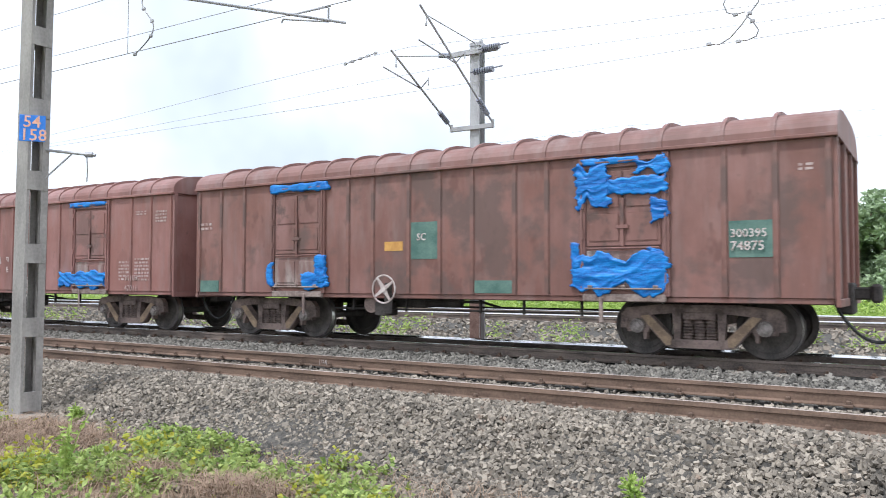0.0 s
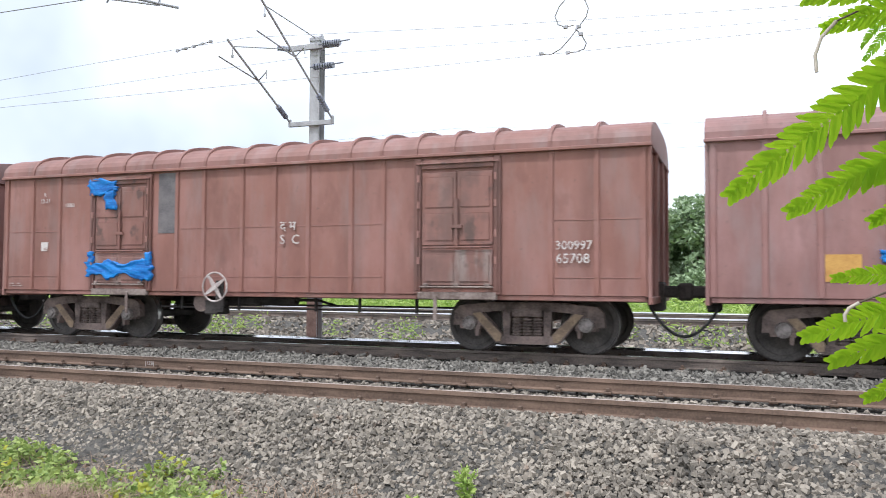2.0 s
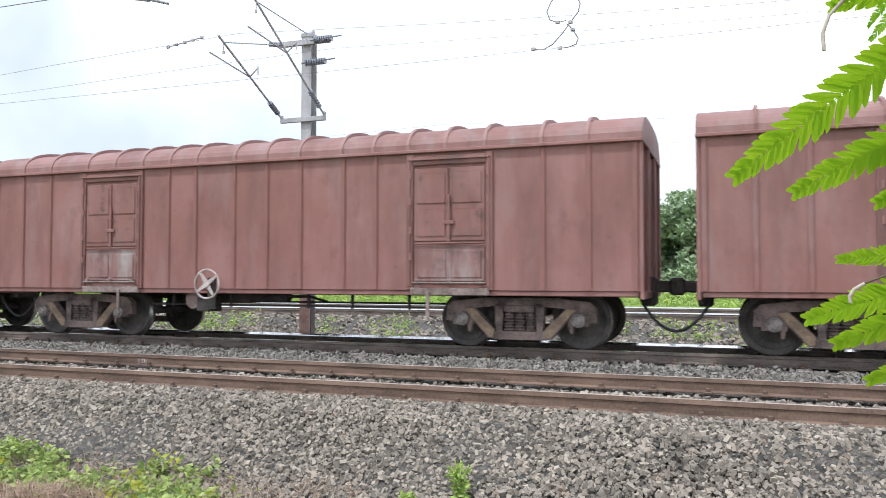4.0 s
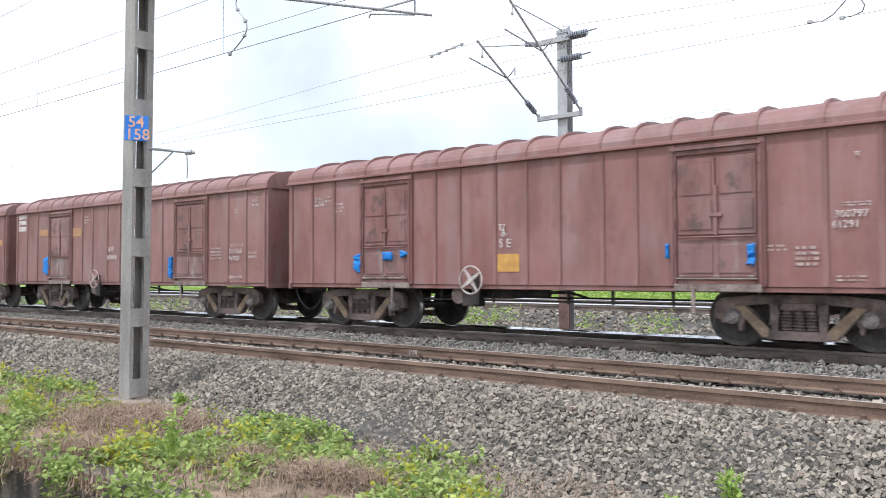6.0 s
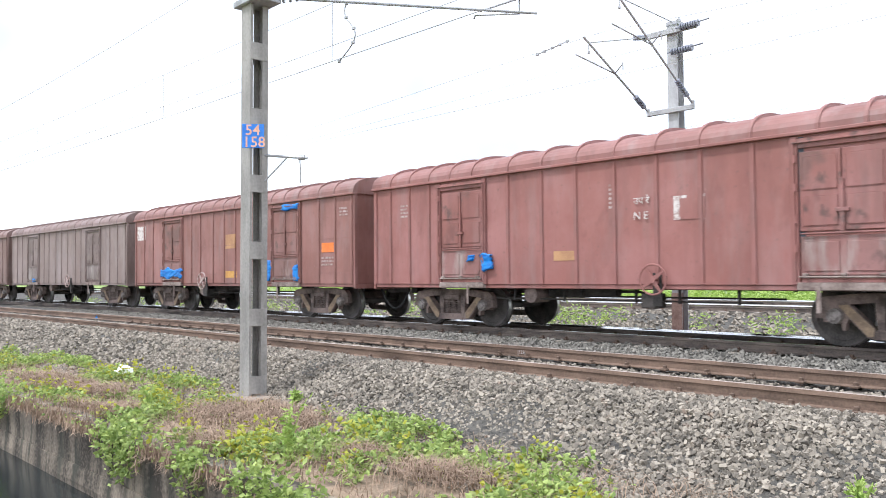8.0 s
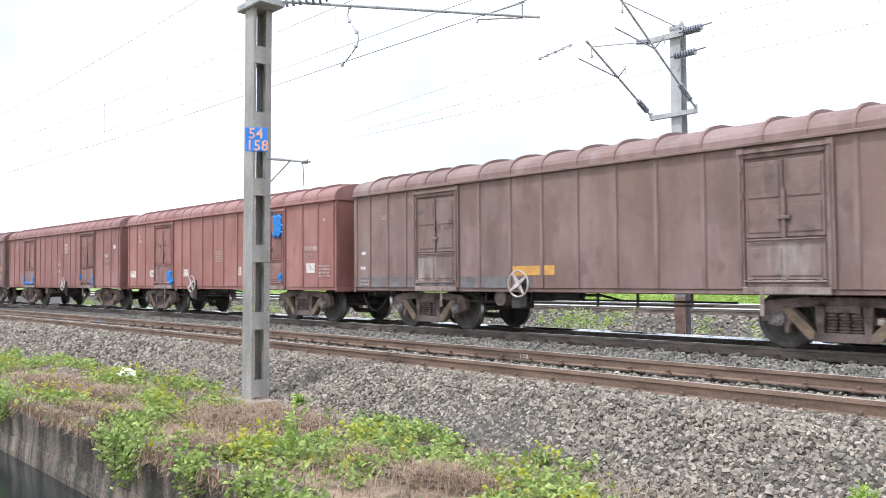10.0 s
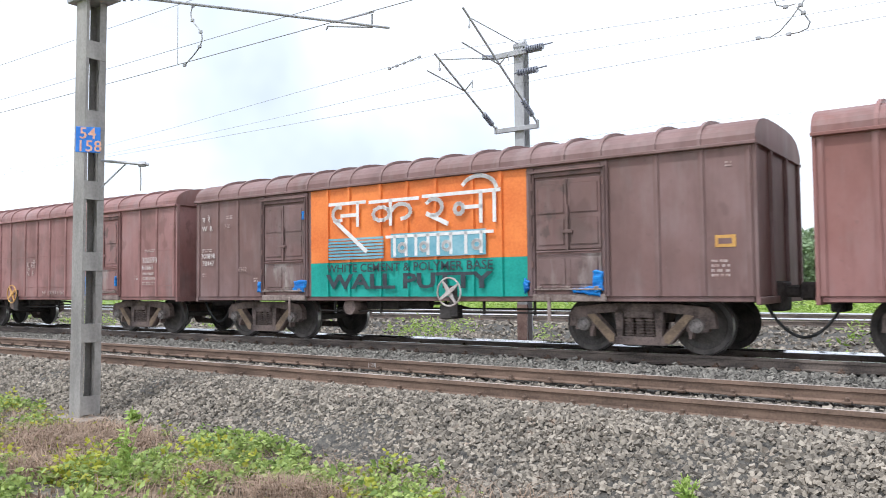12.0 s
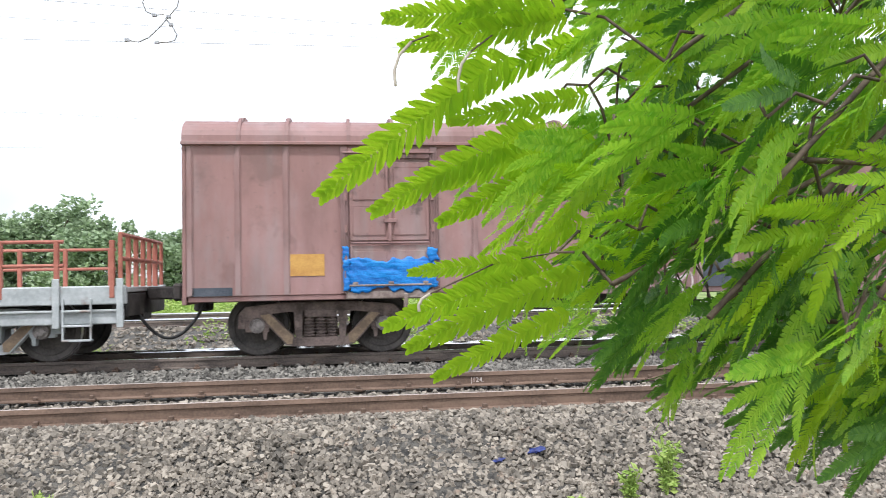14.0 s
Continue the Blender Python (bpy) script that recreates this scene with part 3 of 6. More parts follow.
def far_mast():
    X, Y = -10.46, 17.9
    mast = thing("overhead_line_mast", pose(X, Y, -0.56), "pale grey steel mast with two cantilevers reaching over the train", "mast", "overhead line masts")
    o = Vector((X, Y, -0.56))
    box_part("footing", mast, sleeper_mat, (-0.35, 0.35, -0.35, 0.35, -0.25, 0.12), "concrete footing", 0.02)
    bm = bmesh.new()
    box(bm, -0.14, 0.14, -0.15, -0.13, 0.1, 8.1)
    box(bm, -0.14, 0.14, 0.13, 0.15, 0.1, 8.1)
    box(bm, -0.012, 0.012, -0.128, 0.128, 0.1, 8.1)
    part("column", bm, pale_mast_mat, mast)
    box_part("painted_base", mast, base_paint, ((-0.146, 0.146, -0.156, -0.151, 0.12, 1.25), (-0.02, 0.02, -0.1295, 0.1295, 0.12, 1.25)), "red oxide painted base of the mast", 0.0)
    bm = bmesh.new()
    box(bm, -0.16, 0.16, -0.17, 0.17, 8.0, 8.12, 0.02)
    rod(bm, (-0.14, 0, 8.12), (0.14, 0, 8.16), 0.07)
    part("mast_cap", bm, steel_mat, mast)
    box_part("crossarm", mast, pale_mast_mat, ((-0.72, 0.6, -0.24, -0.155, 5.78, 5.9), (-0.72, -0.66, -0.24, -0.16, 5.9, 5.98), (0.54, 0.6, -0.24, -0.16, 5.9, 6.0)), "lower steel cross-arm")
    box_part("crossarm", mast, pale_mast_mat, (-0.75, 0.72, -0.24, -0.155, 7.78, 7.92), "upper steel cross-arm")
    for z, xa, xb in ((7.85, 0.35, 0.8), (7.28, 0.1, 0.62)):
        bm = bmesh.new()
        for i in range(8):
            disc(bm, (xa + (xb - xa) * i / 7, -0.3, z), (1, 0, 0.06), 0.085, 0.04, 12)
        rod(bm, (xa - 0.15, -0.3, z), (xb + 0.3, -0.3, z + 0.04), 0.02)
        part("insulator", bm, insulator_mat, mast, "dark ribbed insulator")
    def ins(a, b):
        bm = bmesh.new()
        a, b = Vector(a), Vector(b)
        for i in range(7):
            disc(bm, a.lerp(b, i / 6), b - a, 0.07, 0.035, 10)
        part("insulator", bm, insulator_mat, mast, "dark ribbed insulator")
    a0, a1 = Vector((-0.69, -0.22, 5.92)), Vector((-0.67, -2.95, 7.32))
    b0, b1 = Vector((0.56, -0.22, 5.94)), Vector((0.17, -2.95, 8.25))
    for p, q, stay in ((a0, a1, (-0.72, -0.2, 7.85)), (b0, b1, (0, -0.16, 8.1))):
        bm = bmesh.new()
        rod(bm, p, q, 0.026)
        t = p.lerp(q, 0.92)
        rod(bm, stay, t, 0.014)
        rod(bm, t, t - Vector((0, 0, 0.22)), 0.012)
        rod(bm, t - Vector((0, 0, 0.2)), t - Vector((0, 0, 0.26)), 0.03)
        m = p.lerp(q, 0.52)
        rod(bm, m, m + Vector((-0.3, -1.2, 0.33)), 0.018)
        rod(bm, m + Vector((0, 0, 0.03)), m + Vector((0.55, -0.5, 0.06)), 0.014)
        rod(bm, m + Vector((0.55, -0.5, 0.1)), m + Vector((0.55, -0.5, -0.1)), 0.014)
        part("cantilever", bm, steel_mat, mast, "tubular steel cantilever")
        ins(p.lerp(q, 0.07), p.lerp(q, 0.2))
    ins((-0.75, -0.22, 7.85), (-0.95, -0.4, 7.85))
    return mast


def wire(name, y, z, sag=0.0, r=0.008, label="overhead wire", x0=-200, x1=150, slope=0.0):
    pts = []
    for i in range(71):
        x = x0 + (x1 - x0) * i / 70
        span = ((x + 10.9) / 54.0) % 1.0
        pts.append((x, y + bend(x) + slope * x, z - sag * 4 * span * (1 - span)))
    ob = tube(name, pts, r, wire_mat, res=1)
    return tagged(ob, label, "wire", "overhead wires")


near_mast()
far_mast()
near_contact = wire("contact_wire", 9.6, 5.68, 0.0, 0.0075, "contact wire over the near line")
wire("catenary_wire", 9.62, 6.02, 0.0, 0.0055, "auxiliary catenary wire over the near line")
wire("catenary_wire", 9.6, 6.9, 0.0, 0.0055, "catenary wire over the near line")
train_contact = wire("contact_wire", 14.2, 5.42, 0.0, 0.0042, "contact wire over the train")
train_catenary = wire("catenary_wire", 14.2, 6.5, 1.0, 0.0042, "sagging catenary wire over the train")
wire("contact_wire", TRACK_C, 5.7, 0.0, 0.0045, "contact wire over the distant line")
wire("catenary_wire", TRACK_C, 6.9, 0.7, 0.0045, "catenary wire over the distant line")
wire("feeder_wire", 7.6, 7.3, 0.5, 0.005, "feeder wire above the near masts")
wire("feeder_wire", 18.4, 7.3, 0.6, 0.0045, "feeder wire on the far mast insulators")


def dropper(x, y, z0, z1):
    return tagged(tube("dropper", [(x, y + bend(x), z0), (x, y + bend(x), z1)], 0.006, wire_mat, res=1), "thin vertical dropper wire between the overhead wires", "wire", "droppers")


for x in (-38, -32, -26, -21.5, -17.2, -13.5):
    dropper(x, 9.61, 5.68, 6.9)


def jumper(holder, points, label):
    """A looped jumper wire clamped to the wire that holds it."""
    tube("jumper_loop", points, 0.012, wire_mat, holder, label, 2)
    for p in points[::4]:
        bm = bmesh.new()
        box(bm, p[0] - 0.04, p[0] + 0.04, p[1] - 0.025, p[1] + 0.025, p[2] - 0.03, p[2] + 0.03, 0.008)
        part("clamp", bm, steel_mat, holder)


jumper(train_contact, [(-3.54, 14.2, 5.45), (-3.35, 14.2, 5.42), (-3.18, 14.2, 5.5), (-3.0, 14.2, 5.68), (-2.84, 14.2, 5.88), (-2.7, 14.2, 6.05), (-2.66, 14.2, 6.2), (-2.74, 14.2, 6.4)], "looped jumper wire")
jumper(train_contact, [(-3.04, 14.2, 5.42), (-2.88, 14.2, 5.42), (-2.74, 14.2, 5.46), (-2.7, 14.2, 5.56), (-2.8, 14.2, 5.74), (-2.9, 14.2, 5.85)], "short looped jumper wire")
jumper(train_catenary, [(-3.04, 14.2, 6.46), (-3.2, 14.2, 6.3), (-3.28, 14.2, 6.12), (-3.22, 14.2, 5.96), (-3.08, 14.2, 5.9), (-2.92, 14.2, 5.92)], "hanging jumper wire")
jumper(near_contact, [(-13.4 + 0.6 * s + 0.35 * math.sin(s * 5), 9.6, 5.68 + 1.15 * s) for s in [i / 16 for i in range(17)]], "looped jumper wire")
jumper(train_catenary, [(-11.9 + 0.9 * s, 14.2, 6.35 + 0.12 * s) for s in [i / 16 for i in range(17)]], "short clamped wire joint")

# ---- wagons ----
# body length, half of the side ribs, half of the roof ribs, left edge of the first door (1.5 m wide), bogie centre, handwheel
KINDS = {"short": (13.42, (0.06, 0.78, 1.52, 4.5, 5.13, 6.0), (0.8, 1.54, 2.5, 3.2, 3.88, 4.54, 5.16, 6.02), 2.38, 2.02, 5.52),
         "long": (14.35, (0.06, 0.62, 1.33, 2.03, 4.5, 5.42, 6.28), (0.64, 1.34, 2.04, 2.75, 3.45, 4.52, 5.44, 6.3), 2.36, 2.4, 5.76)}
LONG = (12, 15)              # places of the two longer wagons in the train


def use_kind(kind):
    """Sets the measures by which the next wagon is built or dressed."""
    global BODY, RIBS, ROOF_RIBS, DOORS, BOGIE_AT, WHEEL_AT
    BODY, side, top, door, BOGIE_AT, WHEEL_AT = KINDS[kind]
    RIBS = [*side, BODY / 2] + [BODY - x for x in side[::-1]]
    ROOF_RIBS = [*top, BODY / 2] + [BODY - x for x in top[::-1]]
    DOORS = (door, BODY - door - 1.5)


WALL = -1.59
use_kind("short")


def X(xr):
    return xr - BODY / 2


def roof_profile(grow=0.0, n=20):
    pts = []
    for i in range(n + 1):
        a = math.pi * i / n
        y, z = -math.cos(a), math.sin(a)
        y = math.copysign(abs(y) ** 0.62, y) * (1.63 + grow)
        z = 3.36 + (0.5 + grow) * z ** 0.75
        pts.append((y, z))
    return pts


def extrude_x(bm, pts, x0, x1):
    a = [bm.verts.new((x0, y, z)) for y, z in pts]
    b = [bm.verts.new((x1, y, z)) for y, z in pts]
    bm.faces.new(a)
    bm.faces.new(b[::-1])
    for i in range(len(a)):
        j = (i + 1) % len(a)
        bm.faces.new((a[j], a[i], b[i], b[j]))
    return bm


def build_wheel():
    """A wheel turned in one piece, flange towards +y, with a polished tread and a few balance holes' worth of rust marks."""
    bm = bmesh.new()
    prof = [(0.075, -0.12), (0.13, -0.12), (0.14, -0.075), (0.30, -0.03), (0.38, -0.045), (0.40, -0.07), (0.475, -0.07), (0.488, -0.06), (0.492, 0.035), (0.515, 0.05), (0.515, 0.075), (0.41, 0.08), (0.38, 0.03), (0.15, 0.05), (0.14, 0.1), (0.075, 0.1)]
    faces = lathe(bm, prof, 40)
    for f in faces[7 * 40:8 * 40]:
        f.material_index = 1
    bmesh.ops.recalc_face_normals(bm, faces=bm.faces)
    return bm


def build_axle():
    bm = bmesh.new()
    rod(bm, (0, -1.2, 0), (0, 1.2, 0), 0.074, 12)
    return bm


def build_bogie(wagon, xc, protos):
    def bogie_mesh():
        bm = bmesh.new()
        for s in (-1, 1):
            y0, y1 = (-1.22, -1.08) if s < 0 else (1.08, 1.22)
            prism(bm, [(-1.3, 0.46), (-1.28, 0.70), (-1.18, 0.80), (-0.6, 0.86), (0.6, 0.86), (1.18, 0.80), (1.28, 0.70), (1.3, 0.46), (1.19, 0.46), (1.16, 0.62), (0.95, 0.67), (0.45, 0.715), (-0.45, 0.715), (-0.95, 0.67), (-1.16, 0.62), (-1.19, 0.46)], y0, y1)
            prism(bm, [(-0.46, 0.16), (0.46, 0.16), (0.54, 0.3), (-0.54, 0.3)], y0, y1)
            for t in (-1, 1):
                prism(bm, [(t * x, z) for x, z in ((0.30, 0.30), (0.40, 0.30), (0.43, 0.76), (0.28, 0.76))], y0, y1)
                prism(bm, [(t * x, z) for x, z in ((1.0, 0.68), (0.8, 0.70), (0.42, 0.32), (0.40, 0.17), (0.54, 0.18))], y0 - 0.004, y1 + 0.004)
                prism(bm, [(t * x, z) for x, z in ((0.78, 0.66), (0.82, 0.40), (1.18, 0.40), (1.22, 0.66))], y0 + 0.01, y1 - 0.01)
                prism(bm, [(t * x, z) for x, z in ((0.84, 0.42), (0.92, 0.42), (0.90, 0.28), (0.86, 0.28))], y0, y1)
        box(bm, -0.2, 0.2, -1.06, 1.06, 0.5, 0.74, 0.02)
        box(bm, -0.26, 0.26, -1.25, -1.0, 0.62, 0.74, 0.01)
        box(bm, -0.27, 0.27, -1.05, -0.98, 0.2, 0.62, 0.01)
        return bm

    if "bogie" not in protos:
        protos["bogie"] = part("bogie", bogie_mesh(), bogie_mat, wagon, "cast steel three-piece bogie, dusty brown")
        b = protos["bogie"]
    else:
        b = share(protos["bogie"], "bogie", Matrix(), wagon)
        b["label"] = protos["bogie"]["label"]
    b.matrix_basis = pose(X(xc), 0, 0)

    def sub(key, make, mat, m, mats=(), smooth=False, label=""):
        if key not in protos:
            protos[key] = part(key, make(), mat, b, label, smooth, mats)
            o = protos[key]
        else:
            o = share(protos[key], key, m, b)
            if label:
                o["label"] = label
        o.matrix_basis = m
        return o

    def strut():
        bm = bmesh.new()
        prism(bm, [(-0.95, 0.665), (-0.81, 0.685), (-0.44, 0.33), (-0.45, 0.2), (-0.53, 0.2)], -1.24, -1.228)
        return bm

    def cap():
        bm = bmesh.new()
        disc(bm, (0, 0, 0), (0, -1, 0), 0.125, 0.09, 20, 0.115)
        disc(bm, (0, -0.055, 0), (0, -1, 0), 0.07, 0.03, 16)
        for i in range(3):
            a = i * 2.094
            disc(bm, (0.085 * math.cos(a), -0.055, 0.085 * math.sin(a)), (0, -1, 0), 0.018, 0.03, 8)
        return bm

    def spring():
        bm = bmesh.new()
        prof = [(0.05, -0.16)]
        for k in range(6):
            z = -0.15 + 0.05 * k
            prof += [(0.055, z), (0.088, z + 0.008), (0.088, z + 0.028), (0.055, z + 0.036)]
        lathe(bm, prof + [(0.05, 0.16)], 14)
        bmesh.ops.rotate(bm, verts=bm.verts, matrix=Matrix.Rotation(math.pi / 2, 3, "X"))
        bmesh.ops.translate(bm, verts=bm.verts, vec=(0, 0, 0.46))
        return bm

    sub("diagonal_strut", strut, bogie_strut_mat, Matrix(), label="ochre-dusted diagonal strut")
    sub("diagonal_strut", strut, bogie_strut_mat, Matrix.Diagonal((-1, 1, 1, 1)), label="ochre-dusted diagonal strut")
    for t in (-1, 1):
        sub("axle_cap", cap, cap_mat, pose(t * 1.0, -1.25, 0.5), label="bolted axle end cap")
        sub("axle", build_axle, wheel_mat, pose(t * 1.0, 0, 0.493))
        for s in (-1, 1):
            sub("wheel", build_wheel, wheel_mat, pose(t * 1.0, s * 0.85, 0.493, 0, 0, 0 if s < 0 else 180), (tread_mat,), label="dark steel wheel with polished tread")
    for i in (-1, 0, 1):
        sub("coil_spring", spring, bogie_mat, pose(i * 0.185, -1.15, 0))
    return b


def crumpled(x0, x1, z0, z1, seed):
    """A torn, crumpled sheet of tarpaulin tied against the wall."""
    rng = random.Random(seed)
    bm = bmesh.new()
    w, h = x1 - x0, z1 - z0
    nx, nz = max(5, int(w / 0.03)), max(5, int(h / 0.022))
    grid = []
    for i in range(nx + 1):
        row = []
        for j in range(nz + 1):
            u, v = i / nx, j / nz
            edge = min(u, 1 - u, v, 1 - v)
            hang = v * h + 0.16 * min(1.0, w) * math.sin(math.pi * u)      # folds sag between the ties
            slant = hang + 0.35 * u * w * (1 if seed % 2 else -1)
            k = 0.9 - 2.4 * abs(noise.noise((u * w * 1.6 + seed, slant * 6.5, seed * 0.37))) - 0.9 * abs(noise.noise((u * w * 5 + 3, slant * 13 + seed, 2.0))) + 0.25 * noise.noise((u * w * 16, slant * 26, seed))
            drag = noise.noise((u * w * 2.5, seed * 1.3, 5.0)) * 0.42 * h + noise.noise((u * w * 8.0, seed * 2.3, 9.0)) * 0.16 * h + noise.noise((u * w * 21.0, seed * 1.1, 4.0)) * min(0.03, 0.1 * h)
            side = (noise.noise((seed * 0.7, v * h * 5.0, 3.0)) + 0.7 * noise.noise((seed * 0.3, v * h * 17.0, 6.0))) * min(0.12, 0.3 * w)
            x = x0 + u * w + (side if u in (0, 1) else rng.uniform(-0.008, 0.008))
            z = z0 + v * h + drag * ((1 - v) ** 2 - 0.75 * v ** 2) - 0.08 * h * v
            row.append(bm.verts.new((X(x), WALL - 0.075 - 0.016 * k - (0.008 if edge > 0 else 0), z)))
        grid.append(row)
    for a, b in zip(grid, grid[1:]):
        for j in range(nz):
            bm.faces.new((a[j], b[j], b[j + 1], a[j + 1]))
    rim = [e for e in bm.edges if e.is_boundary]
    r = bmesh.ops.extrude_edge_only(bm, edges=rim)
    for g in r["geom"]:
        if isinstance(g, bmesh.types.BMVert):
            g.co.y = WALL - 0.02
    return bm


def build_prototype():
    w = thing("covered_wagon", Matrix(), "brown covered goods wagon", "wagon", "wagons of the train")
    P = {}
    paint = bogie_mat     # replaced wagon by wagon
    bm = bmesh.new()
    box(bm, X(0), X(BODY), WALL, -WALL, 0.98, 3.37, 0.012)
    part("body", bm, paint, w)
    bm = bmesh.new()
    extrude_x(bm, roof_profile(), X(-0.06), X(BODY + 0.06))
    part("roof", bm, paint, w, "curved sheet steel roof, dusted pale")
    bm = bmesh.new()
    outer, inner = [(y, z + 0.055 * max(0.0, (z - 3.6) / 0.26)) for y, z in roof_profile(0.016)], roof_profile(-0.03)
    extrude_x(bm, outer + inner[::-1], -0.03, 0.03)
    rib = part("roof_rib", bm, paint, w)
    for i, x in enumerate(ROOF_RIBS):
        m = pose(X(x), 0, 0)
        if i == 0:
            rib.matrix_basis = m
        else:
            share(rib, "roof_rib", m, w)
    bm = bmesh.new()
    box(bm, X(-0.07), X(BODY + 0.07), -1.665, -1.57, 3.33, 3.385, 0.008)
    box(bm, X(-0.07), X(BODY + 0.07), 1.57, 1.665, 3.33, 3.385, 0.008)
    part("eave_flange", bm, paint, w)
    bm = bmesh.new()
    prism(bm, [(-0.05, 0.99), (0.05, 0.99), (0.05, 3.33), (-0.05, 3.33)], WALL - 0.012, WALL + 0.01)
    prism(bm, [(-0.03, 1.0), (0.03, 1.0), (0.03, 3.32), (-0.03, 3.32)], WALL - 0.027, WALL - 0.012)
    rib = part("side_rib", bm, paint, w)
    for i, x in enumerate(RIBS):
        if i == 0:
            rib.matrix_basis = pose(X(x), 0, 0)
        else:
            share(rib, "side_rib", pose(X(x), 0, 0), w)
    bm = bmesh.new()
    box(bm, -0.06, 0.0, -0.05, 0.05, 0.95, 3.36, 0.008)
    rib = part("end_rib", bm, paint, w)
    rib.matrix_basis = pose(X(0), -1.54, 0)
    for xe, r in ((0, 0), (BODY, 180)):
        for y in (-1.54, -0.55, 0.55, 1.54):
            if (xe, y) != (0, -1.54):
                share(rib, "end_rib", pose(X(xe), y, 0, 0, 0, r), w)
    for xe in (0, BODY):
        bm = bmesh.new()
        s = -1 if xe == 0 else 1
        x0, x1 = sorted((X(xe), X(xe) + s * 0.07))
        box(bm, x0, x1, -1.59, 1.59, 0.86, 0.98, 0.01)
        part("end_rail", bm, paint, w)
    # sole bar and underframe
    bm = bmesh.new()
    box(bm, X(0.02), X(BODY - 0.02), WALL + 0.02, WALL + 0.1, 0.9, 0.985, 0.01)
    box(bm, X(0.02), X(BODY - 0.02), -WALL - 0.1, -WALL - 0.02, 0.9, 0.985, 0.01)
    part("sole_bar", bm, paint, w)
    bm = bmesh.new()
    box(bm, X(-0.02), X(BODY + 0.02), -0.28, 0.28, 0.86, 0.965, 0.01)
    part("centre_sill", bm, under_mat, w, "dark centre sill")
    cross = None
    for x in (2.1, 4.2, 5.4, 6.7, 8.0, 9.2, 11.3):
        if cross is None:
            bm = bmesh.new()
            box(bm, -0.08, 0.08, -1.5, 1.5, 0.9, 0.976, 0.01)
            cross = part("cross_member", bm, under_mat, w)
            cross.matrix_basis = pose(X(x), 0, 0)
        else:
            share(cross, "cross_member", pose(X(x), 0, 0), w)
    bm = bmesh.new()
    rod(bm, (X(4.98), -1.45, 0.77), (X(4.98), -0.95, 0.77), 0.17, 16)
    box(bm, X(4.8), X(5.16), -1.3, -1.0, 0.88, 0.98, 0.01)
    part("air_reservoir", bm, bogie_mat, w, "rusty brown air reservoir")
    bm = bmesh.new()
    box(bm, X(5.2), X(6.1), -1.15, -0.75, 0.71, 0.9, 0.03)
    part("brake_box", bm, under_mat, w)
    bm = bmesh.new()
    rod(bm, (X(6.05), -1.0, 0.84), (X(6.85), -1.0, 0.84), 0.1, 14)
    rod(bm, (X(6.85), -1.0, 0.84), (X(7.3), -1.0, 0.84), 0.03, 8)
    part("brake_cylinder", bm, under_mat, w)
    bm = bmesh.new()
    rod(bm, (X(3.9), -1.3, 0.68), (X(9.85), -1.3, 0.68), 0.017)
    part("safety_rail", bm, under_mat, w, "thin dark safety rail under the floor")
    hanger = None
    for x in (4.43, 5.75, 7.43, 8.33, 9.44):
        if hanger is None:
            bm = bmesh.new()
            box(bm, -0.022, 0.022, -1.325, -1.275, 0.64, 0.97, 0.004)
            hanger = part("rail_hanger", bm, under_mat, w)
            hanger.matrix_basis = pose(X(x), 0, 0)
        else:
            share(hanger, "rail_hanger", pose(X(x), 0, 0), w)
    bm = bmesh.new()
    rod(bm, (X(3.6), -0.5, 0.72), (X(9.9), -0.5, 0.72), 0.02)
    rod(bm, (X(7.3), -1.0, 0.84), (X(7.3), -0.3, 0.72), 0.025)
    part("brake_rodding", bm, under_mat, w, "thin brake rodding")
    # doors
    for k, x0 in enumerate(DOORS):
        bm = bmesh.new()
        box(bm, X(x0 + 0.102), X(x0 + 1.398), WALL - 0.046, WALL - 0.002, 3.12, 3.28, 0.008)
        box(bm, X(x0 + 0.02), X(x0 + 1.48), WALL - 0.085, WALL - 0.046, 3.2, 3.225, 0.004)
        door = part("door", bm, paint, w, "double steel door over a scuffed drop flap, closed")
        for xa in (-0.02, 1.4):
            bm = bmesh.new()
            box(bm, X(x0 + xa), X(x0 + xa + 0.12), WALL - 0.05, WALL - 0.002, 0.99, 3.31, 0.008)
            box(bm, X(x0 + xa + 0.045), X(x0 + xa + 0.075), WALL - 0.075, WALL - 0.05, 1.05, 3.2, 0.004)
            part("door_post", bm, paint, door, "dark streaked door post")
        for xa, xb in ((0.12, 0.735), (0.765, 1.38)):
            bm = bmesh.new()
            box(bm, X(x0 + xa), X(x0 + xb), WALL - 0.03, WALL - 0.004, 1.82, 3.06, 0.006)
            for za, zb in ((1.9, 2.36), (2.46, 2.98)):
                box(bm, X(x0 + xa + 0.05), X(x0 + xb - 0.05), WALL - 0.042, WALL - 0.03, za, zb, 0.01)
            part("door_leaf", bm, paint, door)
        bm = bmesh.new()
        box(bm, X(x0 + 0.12), X(x0 + 1.38), WALL - 0.035, WALL - 0.004, 1.14, 1.74, 0.008)
        box(bm, X(x0 + 0.18), X(x0 + 0.70), WALL - 0.048, WALL - 0.035, 1.2, 1.66, 0.01)
        box(bm, X(x0 + 0.80), X(x0 + 1.32), WALL - 0.048, WALL - 0.035, 1.2, 1.66, 0.01)
        part("drop_flap", bm, door_wear, door, "scuffed grey-brown drop flap")
        bm = bmesh.new()
        box(bm, X(x0 + 0.14), X(x0 + 1.36), WALL - 0.075, WALL - 0.043, 1.77, 1.795, 0.006)
